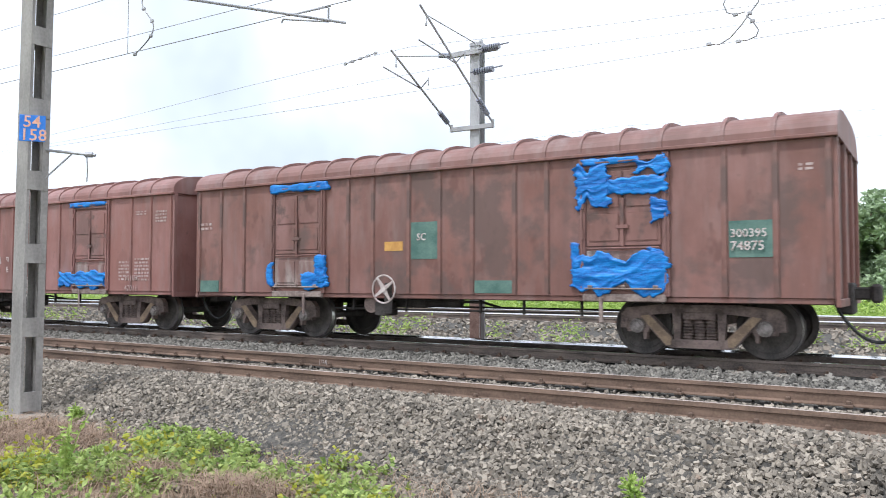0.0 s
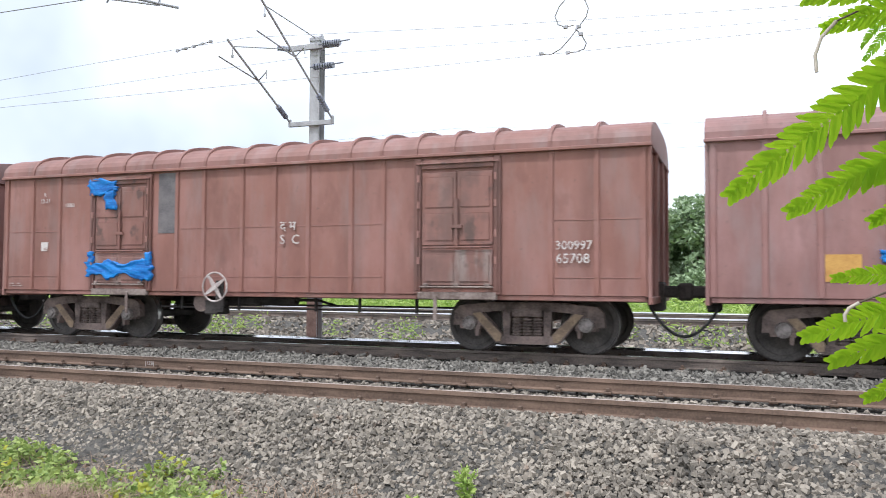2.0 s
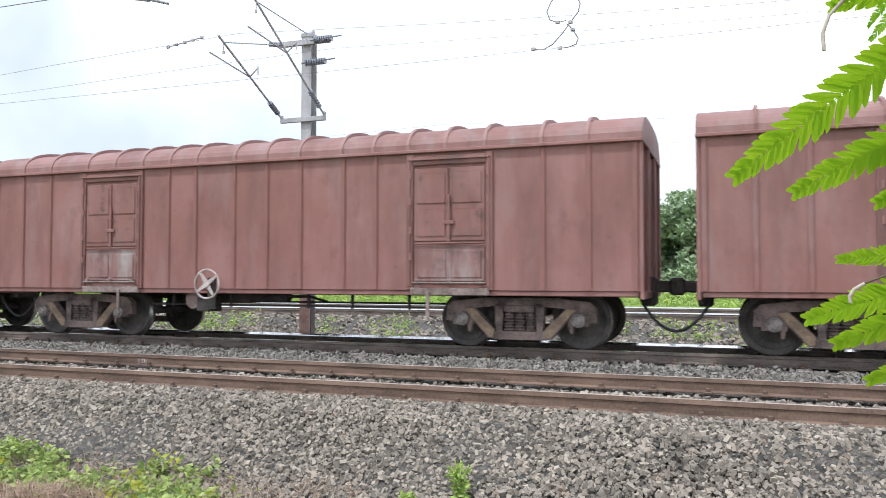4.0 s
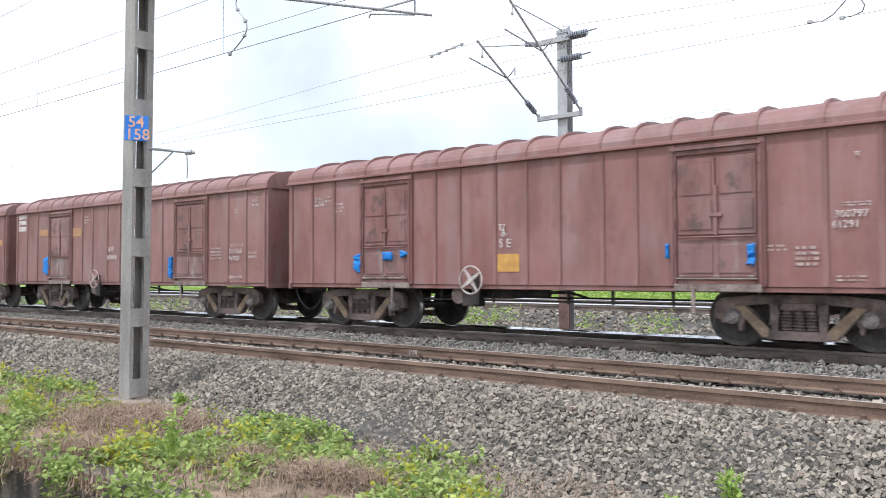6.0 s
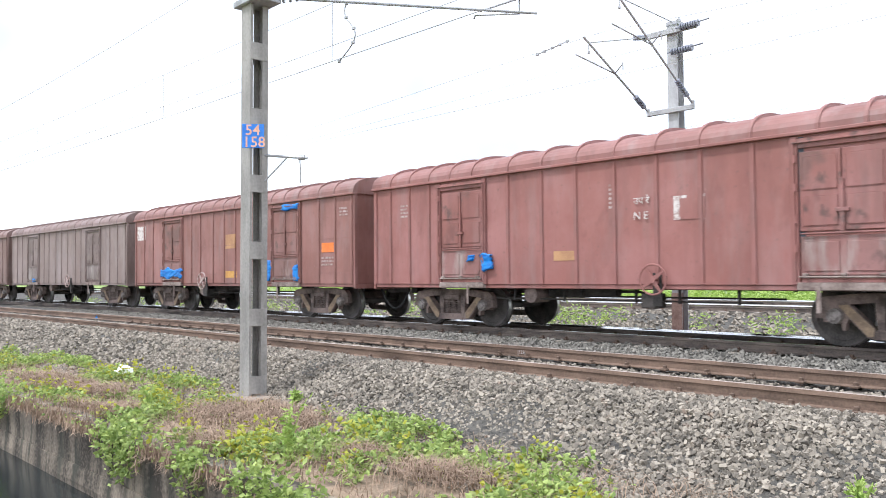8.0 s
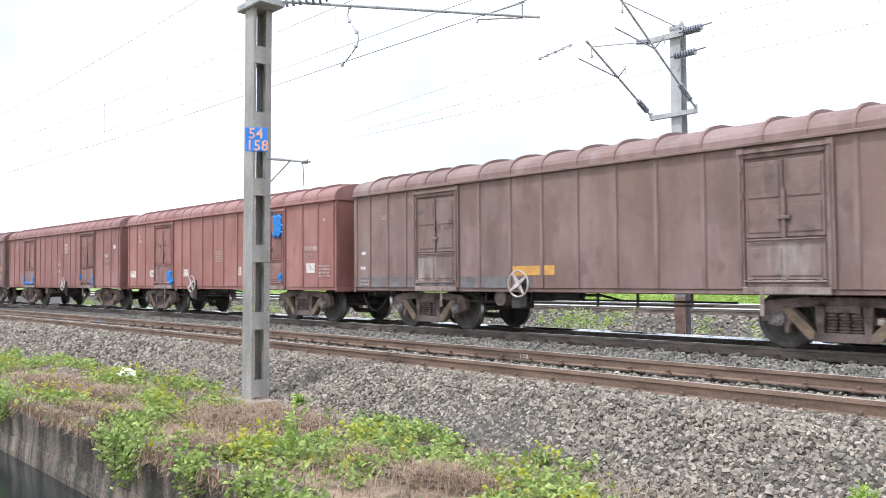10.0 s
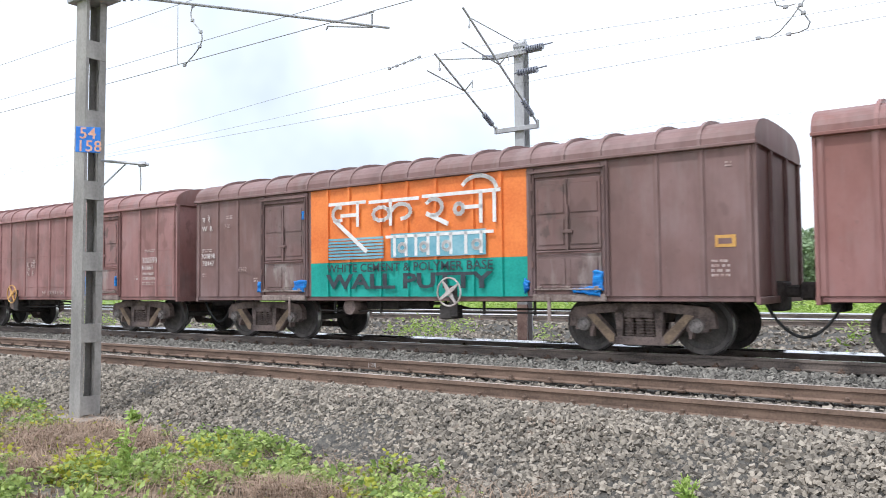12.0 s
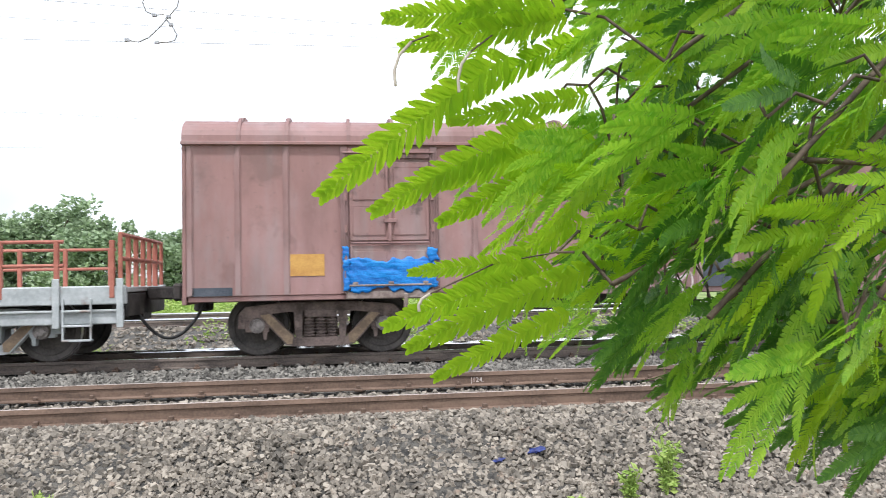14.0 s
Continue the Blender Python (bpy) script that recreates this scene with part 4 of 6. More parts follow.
        box(bm, X(x0 + 0.72), X(x0 + 0.78), WALL - 0.075, WALL - 0.043, 1.8, 2.6, 0.006)
        box(bm, X(x0 + 0.66), X(x0 + 0.86), WALL - 0.085, WALL - 0.043, 2.1, 2.16, 0.006)
        part("latch_bar", bm, paint, door)
        bm = bmesh.new()
        box(bm, X(x0 + 0.1), X(x0 + 1.4), WALL - 0.1, WALL - 0.05, 1.1, 1.13, 0.008)
        for xa in (0.16, 0.72, 1.26):
            box(bm, X(x0 + xa), X(x0 + xa + 0.08), WALL - 0.1, WALL - 0.04, 1.13, 1.17, 0.006)
        part("flap_lip", bm, door_wear, door, "pale bent lip of the drop flap")
        hinge = None
        for xa in (0.06, 1.44):
            for z in (1.5, 1.95, 2.45, 2.9):
                if hinge is None:
                    bm = bmesh.new()
                    rod(bm, (0, 0, 0), (0, 0, 0.12), 0.025, 8)
                    hinge = part("hinge", bm, under_mat, door)
                    hinge.matrix_basis = pose(X(x0 + xa), WALL - 0.06, z)
                else:
                    share(hinge, "hinge", pose(X(x0 + xa), WALL - 0.06, z), door)
        bm = bmesh.new()
        box(bm, X(x0 + 0.05), X(x0 + 1.45), WALL - 0.062, WALL + 0.1, 0.9, 1.03, 0.015)
        xs = x0 + (0.95 if k == 0 else 0.35)
        box(bm, X(xs), X(xs + 0.07), WALL - 0.09, WALL - 0.065, 0.55, 0.98, 0.01)
        part("door_sill", bm, door_wear, door, "pale scuffed door sill with a step iron")
    # brake handwheel
    bm = bmesh.new()
    for a in range(4):
        t = a * math.pi / 2 + 0.6
        p, q = Vector((0.03 * math.cos(t), 0, 0.03 * math.sin(t))), Vector((0.255 * math.cos(t), 0, 0.255 * math.sin(t)))
        d = Vector((-math.sin(t), 0, math.cos(t)))
        v = [bm.verts.new(c + Vector((0, y, 0))) for y in (-0.012, 0.012) for c in (p + d * 0.045, p - d * 0.045, q - d * 0.017, q + d * 0.017)]
        for f in ((0, 1, 2, 3), (7, 6, 5, 4), (0, 4, 5, 1), (1, 5, 6, 2), (2, 6, 7, 3), (3, 7, 4, 0)):
            bm.faces.new([v[i] for i in f])
    ring = [(0.27 * math.cos(i * math.pi / 16), 0, 0.27 * math.sin(i * math.pi / 16)) for i in range(33)]
    for a, b in zip(ring, ring[1:]):
        rod(bm, a, b, 0.018, 6)
    disc(bm, (0, 0, 0), (0, -1, 0), 0.06, 0.06, 12)
    hw = part("handwheel", bm, wheel_white, w, "white brake handwheel with four spokes")
    hw.matrix_basis = pose(X(WHEEL_AT), WALL - 0.16, 1.08)
    bm = bmesh.new()
    rod(bm, (X(WHEEL_AT), WALL - 0.15, 1.08), (X(WHEEL_AT), WALL + 0.3, 1.08), 0.025)
    box(bm, X(WHEEL_AT - 0.09), X(WHEEL_AT + 0.09), WALL - 0.02, WALL + 0.02, 0.6, 1.2, 0.008)
    box(bm, X(WHEEL_AT - 0.42), X(WHEEL_AT - 0.12), WALL + 0.1, WALL + 0.5, 0.55, 0.82, 0.02)
    part("handwheel_bracket", bm, under_mat, w)
    for xc in (BOGIE_AT, BODY - BOGIE_AT):
        build_bogie(w, xc, P)
    for s, xe in ((-1, 0), (1, BODY)):
        bm = bmesh.new()
        x0, x1 = sorted((X(xe) + s * 0.06, X(xe) + s * 0.45))
        box(bm, x0, x1, -0.09, 0.09, 0.95, 1.15, 0.03)
        xk = X(xe) + s * 0.42
        box(bm, xk - 0.08, xk + 0.08, -0.15, 0.12, 0.9, 1.2, 0.04)
        box(bm, X(xe) - 0.12, X(xe) + 0.12, -0.3, 0.3, 0.72, 1.22, 0.03)
        part("coupler", bm, under_mat, w, "dark steel knuckle coupler")
    gap = GAP
    pts = []
    for i in range(15):
        t = i / 14
        pts.append((X(BODY) - 0.12 + t * (gap + 0.24), -0.55, 0.9 - 0.58 * math.sin(math.pi * t) ** 0.8))
    tube("brake_hose", pts, 0.026, hose_mat, w, "black rubber brake hose hanging in a loop", 3)
    return w


COLOURS = {"white": white_paint, "faint": faint_paint, "yellow": yellow_paint, "band": band_paint, "green": green_paint, "grey": grey_paint, "slate": slate_paint,
           "orange": orange_paint, "paleblue": paleblue_paint}

# markings and tarpaulins of each wagon: metres from its rear end and above the rail
MARKS = {
    0: (
        ('tarp', 9.49, 10.06, 2.46, 3.26),
        ('tarp', 10.04, 11.03, 2.65, 2.97),
        ('tarp', 10.53, 11.05, 2.94, 3.4),
        ('tarp', 10.77, 11.04, 2.14, 2.67),
        ('tarp', 9.41, 11.03, 1.08, 1.72),
        ('tarp', 9.41, 9.55, 1.5, 1.87),
        ('tarp', 10.73, 10.96, 1.49, 1.84),
        ('tarp', 9.59, 10.57, 3.18, 3.29),
        ('tarp', 2.35, 3.93, 3.16, 3.36),
        ('tarp', 2.29, 2.47, 1.21, 1.6),
        ('tarp', 3.28, 3.98, 1.09, 1.42),
        ('tarp', 3.67, 3.95, 1.33, 1.72),
        ('panel', 6.04, 6.7, 1.66, 2.37, 'green'),
        ('panel', 11.96, 12.59, 1.6, 2.16, 'green'),
        ('panel', 7.46, 8.24, 1.02, 1.25, 'green'),
        ('panel', 0.05, 0.72, 0.94, 1.25, 'green'),
        ('panel', 5.42, 5.86, 1.83, 2.01, 'yellow'),
        ('text', 6.2, 2.02, 0.19, 'SC', 'white'),
        ('text', 11.98, 1.91, 0.18, '300395', 'white'),
        ('text', 11.98, 1.71, 0.2, '74875', 'white'),
        ('panel', 0.08, 0.5, 2.42, 2.62, 'faint'),
        ('panel', 12.95, 13.16, 2.87, 3.0, 'faint'),
    ),
    1: (
        ('tarp', 9.48, 10.98, 3.18, 3.32),
        ('panel', 12.06, 12.49, 2.88, 3.0, 'faint'),
        ('panel', 12.81, 13.21, 2.68, 2.99, 'faint'),
        ('panel', 11.43, 11.85, 1.26, 1.77, 'faint'),
        ('panel', 12.05, 12.62, 1.25, 1.84, 'faint'),
        ('tarp', 2.37, 3.52, 3.24, 3.42),
        ('tarp', 1.92, 2.43, 2.5, 3.07),
        ('tarp', 2.24, 2.4, 2.84, 3.14),
        ('tarp', 2.35, 3.84, 1.17, 1.71),
        ('tarp', 3.72, 3.84, 1.43, 1.83),
        ('text', 6.04, 1.79, 0.22, 'पू', 'white'),
        ('text', 6.45, 1.78, 0.22, 'प', 'white'),
        ('text', 6.04, 1.51, 0.19, 'S', 'white'),
        ('text', 6.45, 1.49, 0.22, 'E', 'white'),
        ('panel', 3.86, 4.24, 1.27, 1.45, 'faint'),
        ('panel', 7.68, 7.95, 1.65, 1.71, 'faint'),
        ('tarp', 9.05, 10.95, 1.08, 1.5),
        ('text', 11.7, 1.25, 0.2, '31109', 'faint'),
        ('text', 11.7, 1.0, 0.2, '47011', 'faint'),
    ),
    2: (
        ('tarp', 9.3, 10.93, 1.14, 1.68),
        ('tarp', 2.66, 2.97, 1.34, 1.67),
        ('tarp', 2.28, 2.45, 1.47, 1.72),
        ('panel', 1.51, 2.04, 1.23, 1.62, 'yellow'),
        ('text', 7.47, 1.96, 0.28, 'उ म रे', 'white'),
        ('text', 7.43, 1.7, 0.28, 'N  C  R', 'white'),
        ('text', 6.7, 1.05, 0.18, '311306  20963', 'white'),
        ('panel', 7.72, 8.05, 2.71, 3.1, 'faint'),
        ('text', 12.01, 1.77, 0.18, '20963', 'white'),
        ('text', 12.02, 1.94, 0.16, '31130', 'faint'),
    ),
    3: (
        ('text', 11.97, 1.73, 0.2, '300997', 'white'),
        ('text', 6.84, 2.13, 0.24, 'द म', 'white'),
        ('text', 6.84, 1.88, 0.24, 'S  C', 'white'),
        ('text', 11.98, 1.51, 0.22, '65708', 'white'),
        ('tarp', 2.36, 3.04, 2.92, 3.27),
        ('tarp', 2.76, 3.01, 2.68, 3.04),
        ('tarp', 2.32, 3.93, 1.24, 1.62),
        ('tarp', 2.34, 2.47, 1.56, 1.78),
        ('tarp', 3.79, 3.92, 1.46, 1.76),
        ('text', 1.1, 2.93, 0.11, 'R', 'white'),
        ('text', 1.0, 2.8, 0.12, '12-21', 'white'),
        ('panel', 1.03, 1.21, 1.8, 1.98, 'white'),
        ('panel', 1.65, 1.9, 2.7, 2.78, 'faint'),
        ('panel', 4.05, 4.5, 2.12, 3.44, 'grey'),
        ('panel', 0.16, 0.52, 1.06, 1.15, 'faint'),
    ),
    4: (
        ('text', 12.03, 1.62, 0.16, '300797', 'white'),
        ('text', 12.03, 1.45, 0.18, '22008', 'white'),
        ('panel', 11.98, 12.66, 1.32, 1.79, 'slate'),
        ('panel', 12.77, 13.17, 1.57, 1.72, 'slate'),
        ('panel', 13.13, 13.38, 1.63, 1.85, 'paleblue'),
        ('panel', 12.75, 13.24, 1.25, 1.47, 'faint'),
        ('panel', 12.93, 13.19, 2.5, 2.76, 'faint'),
        ('panel', 12.93, 13.19, 2.8, 2.94, 'faint'),
        ('panel', 6.84, 7.4, 1.22, 1.52, 'slate'),
        ('panel', 5.46, 5.91, 1.36, 1.53, 'slate'),
        ('tarp', 10.8, 11.05, 1.16, 1.65),
        ('tarp', 9.36, 9.58, 1.22, 1.51),
        ('tarp', 9.93, 10.1, 2.51, 2.64),
    ),
    7: (
        ('text', 0.18, 2.81, 0.19, 'प  रे', 'white'),
        ('text', 0.18, 2.5, 0.19, 'W  R', 'white'),
        ('panel', 1.0, 1.22, 3.08, 3.18, 'faint'),
        ('text', 0.99, 2.82, 0.14, '10-22', 'white'),
        ('panel', 1.6, 1.67, 2.8, 2.95, 'white'),
        ('panel', 4.63, 4.84, 2.92, 3.06, 'faint'),
        ('panel', 0.11, 0.69, 1.72, 2.0, 'salmon'),
        ('text', 0.16, 1.88, 0.14, '311606', 'faint'),
        ('text', 0.16, 1.75, 0.14, '55282', 'faint'),
        ('panel', 0.4, 0.52, 1.27, 1.4, 'faint'),
        ('tarp', 2.16, 2.4, 1.15, 1.68),
        ('tarp', 3.67, 3.78, 1.37, 1.64),
    ),
    8: (
        ('text', 12.04, 2.5, 0.19, '311606', 'white'),
        ('text', 12.04, 2.3, 0.19, '42830', 'white'),
        ('text', 12.27, 2.92, 0.14, 'प', 'white'),
        ('panel', 12.85, 13.13, 2.68, 2.86, 'faint'),
        ('panel', 11.03, 11.88, 1.8, 2.04, 'orangeband'),
        ('panel', 11.95, 13.36, 1.78, 2.0, 'orangeband'),
        ('panel', 12.01, 12.4, 2.66, 2.79, 'faint'),
        ('tarp', 9.43, 10.19, 1.25, 1.62),
        ('tarp', 10.85, 10.97, 2.62, 3.18),
        ('panel', 6.45, 7.37, 1.45, 1.62, 'orangeband'),
        ('text', 5.35, 2.57, 0.19, 'प म रे', 'white'),
        ('text', 5.36, 2.3, 0.19, 'WCR', 'white'),
        ('panel', 6.26, 6.46, 2.38, 2.72, 'white'),
        ('panel', 0.06, 1.5, 1.76, 2.02, 'band'),
        ('panel', 1.54, 2.38, 1.76, 1.96, 'orangeband'),
        ('panel', 6.82, 7.3, 1.46, 1.64, 'orangeband'),
        ('panel', 7.48, 8.2, 0.99, 1.11, 'faint'),
        ('panel', 3.92, 7.3, 1.79, 1.98, 'wagonred'),
        ('tarp', 2.28, 2.42, 1.15, 1.7),
        ('tarp', 3.37, 3.78, 1.22, 1.36),
        ('tarp', 3.69, 3.82, 1.28, 1.75),
    ),
    9: (
        ('text', 6.1, 1.99, 0.26, 'पू', 'white'),
        ('text', 6.1, 1.71, 0.23, 'S E', 'white'),
        ('panel', 5.96, 6.55, 1.24, 1.58, 'yellow'),
        ('text', 12.02, 2.01, 0.15, '300797', 'white'),
        ('text', 11.98, 1.86, 0.15, '61291', 'white'),
        ('panel', 0.85, 1.42, 2.78, 3.04, 'faint'),
        ('panel', 1.55, 1.81, 2.61, 2.86, 'faint'),
        ('panel', 12.1, 12.5, 2.17, 2.25, 'faint'),
        ('panel', 11.47, 11.8, 1.31, 1.64, 'faint'),
        ('panel', 11.04, 11.35, 1.54, 1.66, 'faint'),
        ('text', 12.3, 2.87, 0.12, 'प', 'white'),
        ('panel', 12.03, 12.44, 1.08, 1.19, 'faint'),
        ('tarp', 2.21, 2.42, 1.21, 1.71),
        ('tarp', 3.58, 3.77, 1.56, 1.7),
        ('tarp', 3.1, 3.36, 1.51, 1.68),
        ('tarp', 10.78, 10.89, 1.32, 1.69),
        ('tarp', 9.46, 9.51, 1.47, 1.69),
        ('panel', 0.89, 1.18, 2.93, 3.02, 'faint'),
        ('panel', 0.97, 1.18, 2.78, 2.88, 'faint'),
    ),
    10: (
        ('panel', 0.14, 0.77, 3.14, 3.28, 'white'),
        ('panel', 0.14, 0.77, 2.94, 3.08, 'white'),
        ('panel', 0.14, 0.77, 2.72, 2.88, 'white'),
        ('text', 6.08, 1.89, 0.22, 'उपरे', 'white'),
        ('text', 6.04, 1.64, 0.23, 'NWR', 'white'),
        ('panel', 7.49, 8.09, 2.09, 2.54, 'white'),
        ('panel', 7.62, 8.0, 2.18, 2.47, 'grey'),
        ('text', 11.97, 1.74, 0.18, '311103', 'white'),
        ('text', 11.96, 1.56, 0.18, '16903', 'white'),
        ('panel', 12.0, 12.53, 1.92, 2.01, 'faint'),
        ('panel', 11.94, 12.5, 1.1, 1.17, 'faint'),
        ('panel', 11.17, 11.66, 1.6, 1.95, 'faint'),
        ('panel', 12.73, 13.05, 1.62, 1.83, 'faint'),
        ('panel', 12.88, 13.14, 3.21, 3.32, 'faint'),
        ('panel', 12.88, 13.12, 2.92, 3.14, 'faint'),
        ('panel', 12.16, 12.33, 2.78, 2.93, 'faint'),
        ('panel', 4.61, 4.88, 2.82, 3.09, 'faint'),
        ('panel', 3.89, 4.45, 2.43, 2.7, 'band'),
        ('panel', 1.67, 2.25, 2.5, 2.72, 'band'),
        ('tarp', 2.09, 2.43, 1.33, 1.74),
        ('tarp', 9.33, 9.48, 1.16, 1.7),
    ),
    11: (
        ('panel', 0.11, 2.38, 2.46, 2.76, 'band'),
        ('panel', 3.99, 7.66, 2.37, 2.66, 'band'),
        ('panel', 6.09, 6.68, 1.84, 2.26, 'white'),
        ('panel', 6.24, 6.56, 1.92, 2.21, 'grey'),
        ('text', 6.85, 1.82, 0.2, 'पू रे', 'faint'),
        ('text', 6.83, 1.51, 0.26, 'E R', 'faint'),
        ('panel', 6.89, 7.1, 1.25, 1.4, 'yellow'),
        ('text', 1.51, 1.29, 0.18, '9392', 'white'),
        ('panel', 0.94, 1.36, 1.01, 1.29, 'slate'),
        ('panel', 0.84, 0.95, 2.14, 2.51, 'white'),
        ('panel', 1.35, 1.45, 2.14, 2.46, 'white'),
        ('panel', 6.97, 7.26, 2.26, 2.48, 'faint'),
        ('panel', 4.85, 5.06, 2.83, 3.0, 'faint'),
        ('tarp', 2.62, 3.04, 1.11, 1.6),
        ('tarp', 3.05, 3.77, 1.1, 1.37),
        ('tarp', 2.32, 2.42, 1.46, 1.71),
        ('panel', 7.3, 9.3, 2.26, 2.47, 'band'),
        ('panel', 10.95, 13.2, 2.26, 2.47, 'band'),
        ('tarp', 9.7, 10.1, 1.1, 1.3),
    ),
    12: (
        ('text', 7.61, 2.46, 0.18, 'उप रे', 'white'),
        ('text', 7.6, 2.18, 0.2, 'N E', 'white'),
        ('panel', 8.41, 8.66, 2.13, 2.55, 'white'),
        ('panel', 8.53, 9.01, 2.13, 2.5, 'wagonred'),
        ('panel', 8.93, 9.01, 2.12, 2.55, 'white'),
        ('panel', 5.72, 6.29, 1.46, 1.65, 'orangeband'),
        ('panel', 7.05, 7.2, 2.42, 2.92, 'faint'),
        ('panel', 1.01, 1.35, 2.6, 2.94, 'faint'),
        ('text', 12.42, 2.4, 0.18, '30046', 'white'),
        ('text', 12.41, 2.22, 0.18, '62214', 'white'),
        ('tarp', 3.34, 3.52, 1.48, 1.66),
        ('tarp', 3.78, 4.07, 1.3, 1.67),
        ('panel', 10.59, 10.68, 1.65, 3.43, 'slate'),
    ),
    13: (
        ('tarp', 10.16, 10.97, 3.12, 3.27),
        ('tarp', 10.73, 10.99, 1.12, 1.51),
        ('tarp', 9.32, 9.54, 1.19, 1.62),
        ('tarp', 2.28, 3.85, 1.18, 1.52),
        ('panel', 12.03, 12.58, 1.84, 2.1, 'orange'),
        ('panel', 12.03, 12.57, 1.48, 1.76, 'faint'),
        ('panel', 0.17, 0.86, 2.6, 3.12, 'white'),
        ('panel', 12.84, 13.19, 2.8, 3.06, 'faint'),
        ('panel', 6.81, 7.44, 2.1, 2.55, 'band'),
        ('panel', 6.81, 7.51, 1.17, 1.38, 'yellow'),
    ),
    14: (
        ('panel', 0.2, 0.9, 1.0, 1.2, 'faint'),
        ('tarp', 3.2, 3.5, 1.05, 1.2),
    ),
    15: (
        ('panel', 0.27, 0.46, 1.82, 1.9, 'white'),
        ('panel', 0.22, 0.43, 1.44, 1.52, 'white'),
        ('panel', 0.23, 0.63, 1.04, 1.22, 'faint'),
        ('panel', 1.09, 1.3, 2.7, 2.82, 'faint'),
        ('panel', 0.02, 6.0, 0.98, 1.24, 'grey'),
        ('panel', 5.4, 6.6, 1.25, 1.45, 'yellow'),
    ),
    16: (
        ('panel', 0.21, 0.77, 1.32, 1.58, 'white'),
        ('panel', 1.94, 2.36, 1.33, 1.58, 'white'),
        ('panel', 4.66, 5.02, 1.32, 1.58, 'white'),
        ('panel', 12.09, 12.51, 1.38, 1.65, 'white'),
        ('panel', 8.36, 8.54, 1.34, 1.61, 'white'),
        ('panel', 12.18, 12.44, 1.4, 1.61, 'slate'),
        ('text', 12.02, 1.99, 0.2, '310130', 'white'),
        ('text', 12.02, 1.81, 0.16, '31323', 'faint'),
        ('panel', 12.69, 13.2, 1.27, 1.63, 'faint'),
        ('text', 12.94, 2.78, 0.14, 'प', 'white'),
        ('panel', 6.91, 7.36, 1.8, 2.18, 'faint'),
        ('tarp', 3.5, 3.88, 1.11, 1.54),
        ('tarp', 10.77, 10.96, 1.14, 1.42),
        ('tarp', 10.51, 10.95, 2.53, 3.09),
        ('panel', 9.4, 10.0, 2.68, 2.9, 'slate'),
        ('text', 1.04, 2.8, 0.15, 'प', 'white'),
        ('text', 1.04, 2.64, 0.16, '525', 'white'),
    ),
    17: (
        ('text', 12.05, 2.14, 0.22, '2007', 'white'),
        ('text', 12.05, 1.93, 0.22, '9399', 'faint'),
        ('panel', 12.05, 12.46, 1.7, 1.83, 'faint'),
        ('text', 6.83, 1.9, 0.23, 'पू  रे', 'white'),
        ('text', 6.81, 1.56, 0.23, 'S  E', 'white'),
        ('panel', 7.67, 7.94, 2.45, 2.85, 'white'),
        ('panel', 7.72, 7.89, 2.5, 2.8, 'wagonred'),
        ('text', 7.72, 2.56, 0.2, 'M', 'white'),
        ('panel', 1.08, 1.35, 2.76, 3.15, 'faint'),
        ('panel', 7.75, 8.03, 2.0, 2.08, 'faint'),
        ('tarp', 2.33, 2.49, 1.07, 1.46),
        ('tarp', 2.4, 3.71, 1.04, 1.2),
        ('tarp', 3.64, 3.81, 1.11, 1.45),
        ('panel', 12.88, 13.1, 2.5, 2.65, 'white'),
        ('tarp', 10.81, 11.01, 1.06, 1.39),
        ('tarp', 9.53, 9.63, 1.23, 1.57),
    ),
    18: (
        ('text', 0.22, 2.83, 0.19, 'प  रे', 'white'),
        ('text', 0.21, 2.61, 0.18, 'W  R', 'white'),
        ('text', 0.17, 1.93, 0.18, '300898', 'white'),
        ('text', 0.22, 1.75, 0.18, '38447', 'white'),
        ('text', 1.06, 2.66, 0.12, '7-23', 'faint'),
        ('text', 1.57, 1.59, 0.15, '6362', 'faint'),
        ('panel', 0.19, 0.34, 1.48, 1.59, 'faint'),
        ('panel', 2.09, 2.23, 1.34, 1.46, 'faint'),
        ('panel', 0.18, 0.56, 2.09, 2.19, 'faint'),
        ('panel', 1.08, 1.32, 2.88, 2.98, 'faint'),
        ('tarp', 2.29, 2.41, 1.11, 1.34),
        ('tarp', 3.49, 3.85, 1.1, 1.37),
        ('tarp', 3.76, 3.84, 2.72, 2.9),
        ('panel', 12.83, 13.15, 1.76, 1.95, 'yellow'),
        ('panel', 12.88, 13.09, 1.81, 1.9, 'wagonred'),
        ('panel', 12.76, 13.05, 1.3, 1.6, 'faint'),
        ('panel', 13.01, 13.11, 3.02, 3.12, 'faint'),
        ('tarp', 10.39, 10.89, 1.03, 1.16),
        ('tarp', 10.77, 10.95, 1.12, 1.42),
        ('tarp', 9.42, 9.52, 1.04, 1.35),
    ),
    19: (
        ('text', 12.04, 1.88, 0.22, '300593', 'white'),
        ('text', 12.03, 1.7, 0.2, '61661', 'white'),
        ('panel', 12.11, 12.58, 2.17, 2.26, 'faint'),
        ('panel', 12.03, 12.52, 1.56, 1.63, 'faint'),
        ('panel', 12.03, 12.61, 1.44, 1.51, 'faint'),
        ('panel', 12.03, 12.61, 1.31, 1.4, 'faint'),
        ('panel', 11.66, 11.83, 1.44, 1.59, 'faint'),
        ('text', 6.15, 1.87, 0.28, 'पू सी', 'faint'),
        ('text', 6.14, 1.63, 0.23, 'N  F', 'faint'),
        ('text', 7.06, 1.06, 0.16, 'NF  300593 61661', 'faint'),
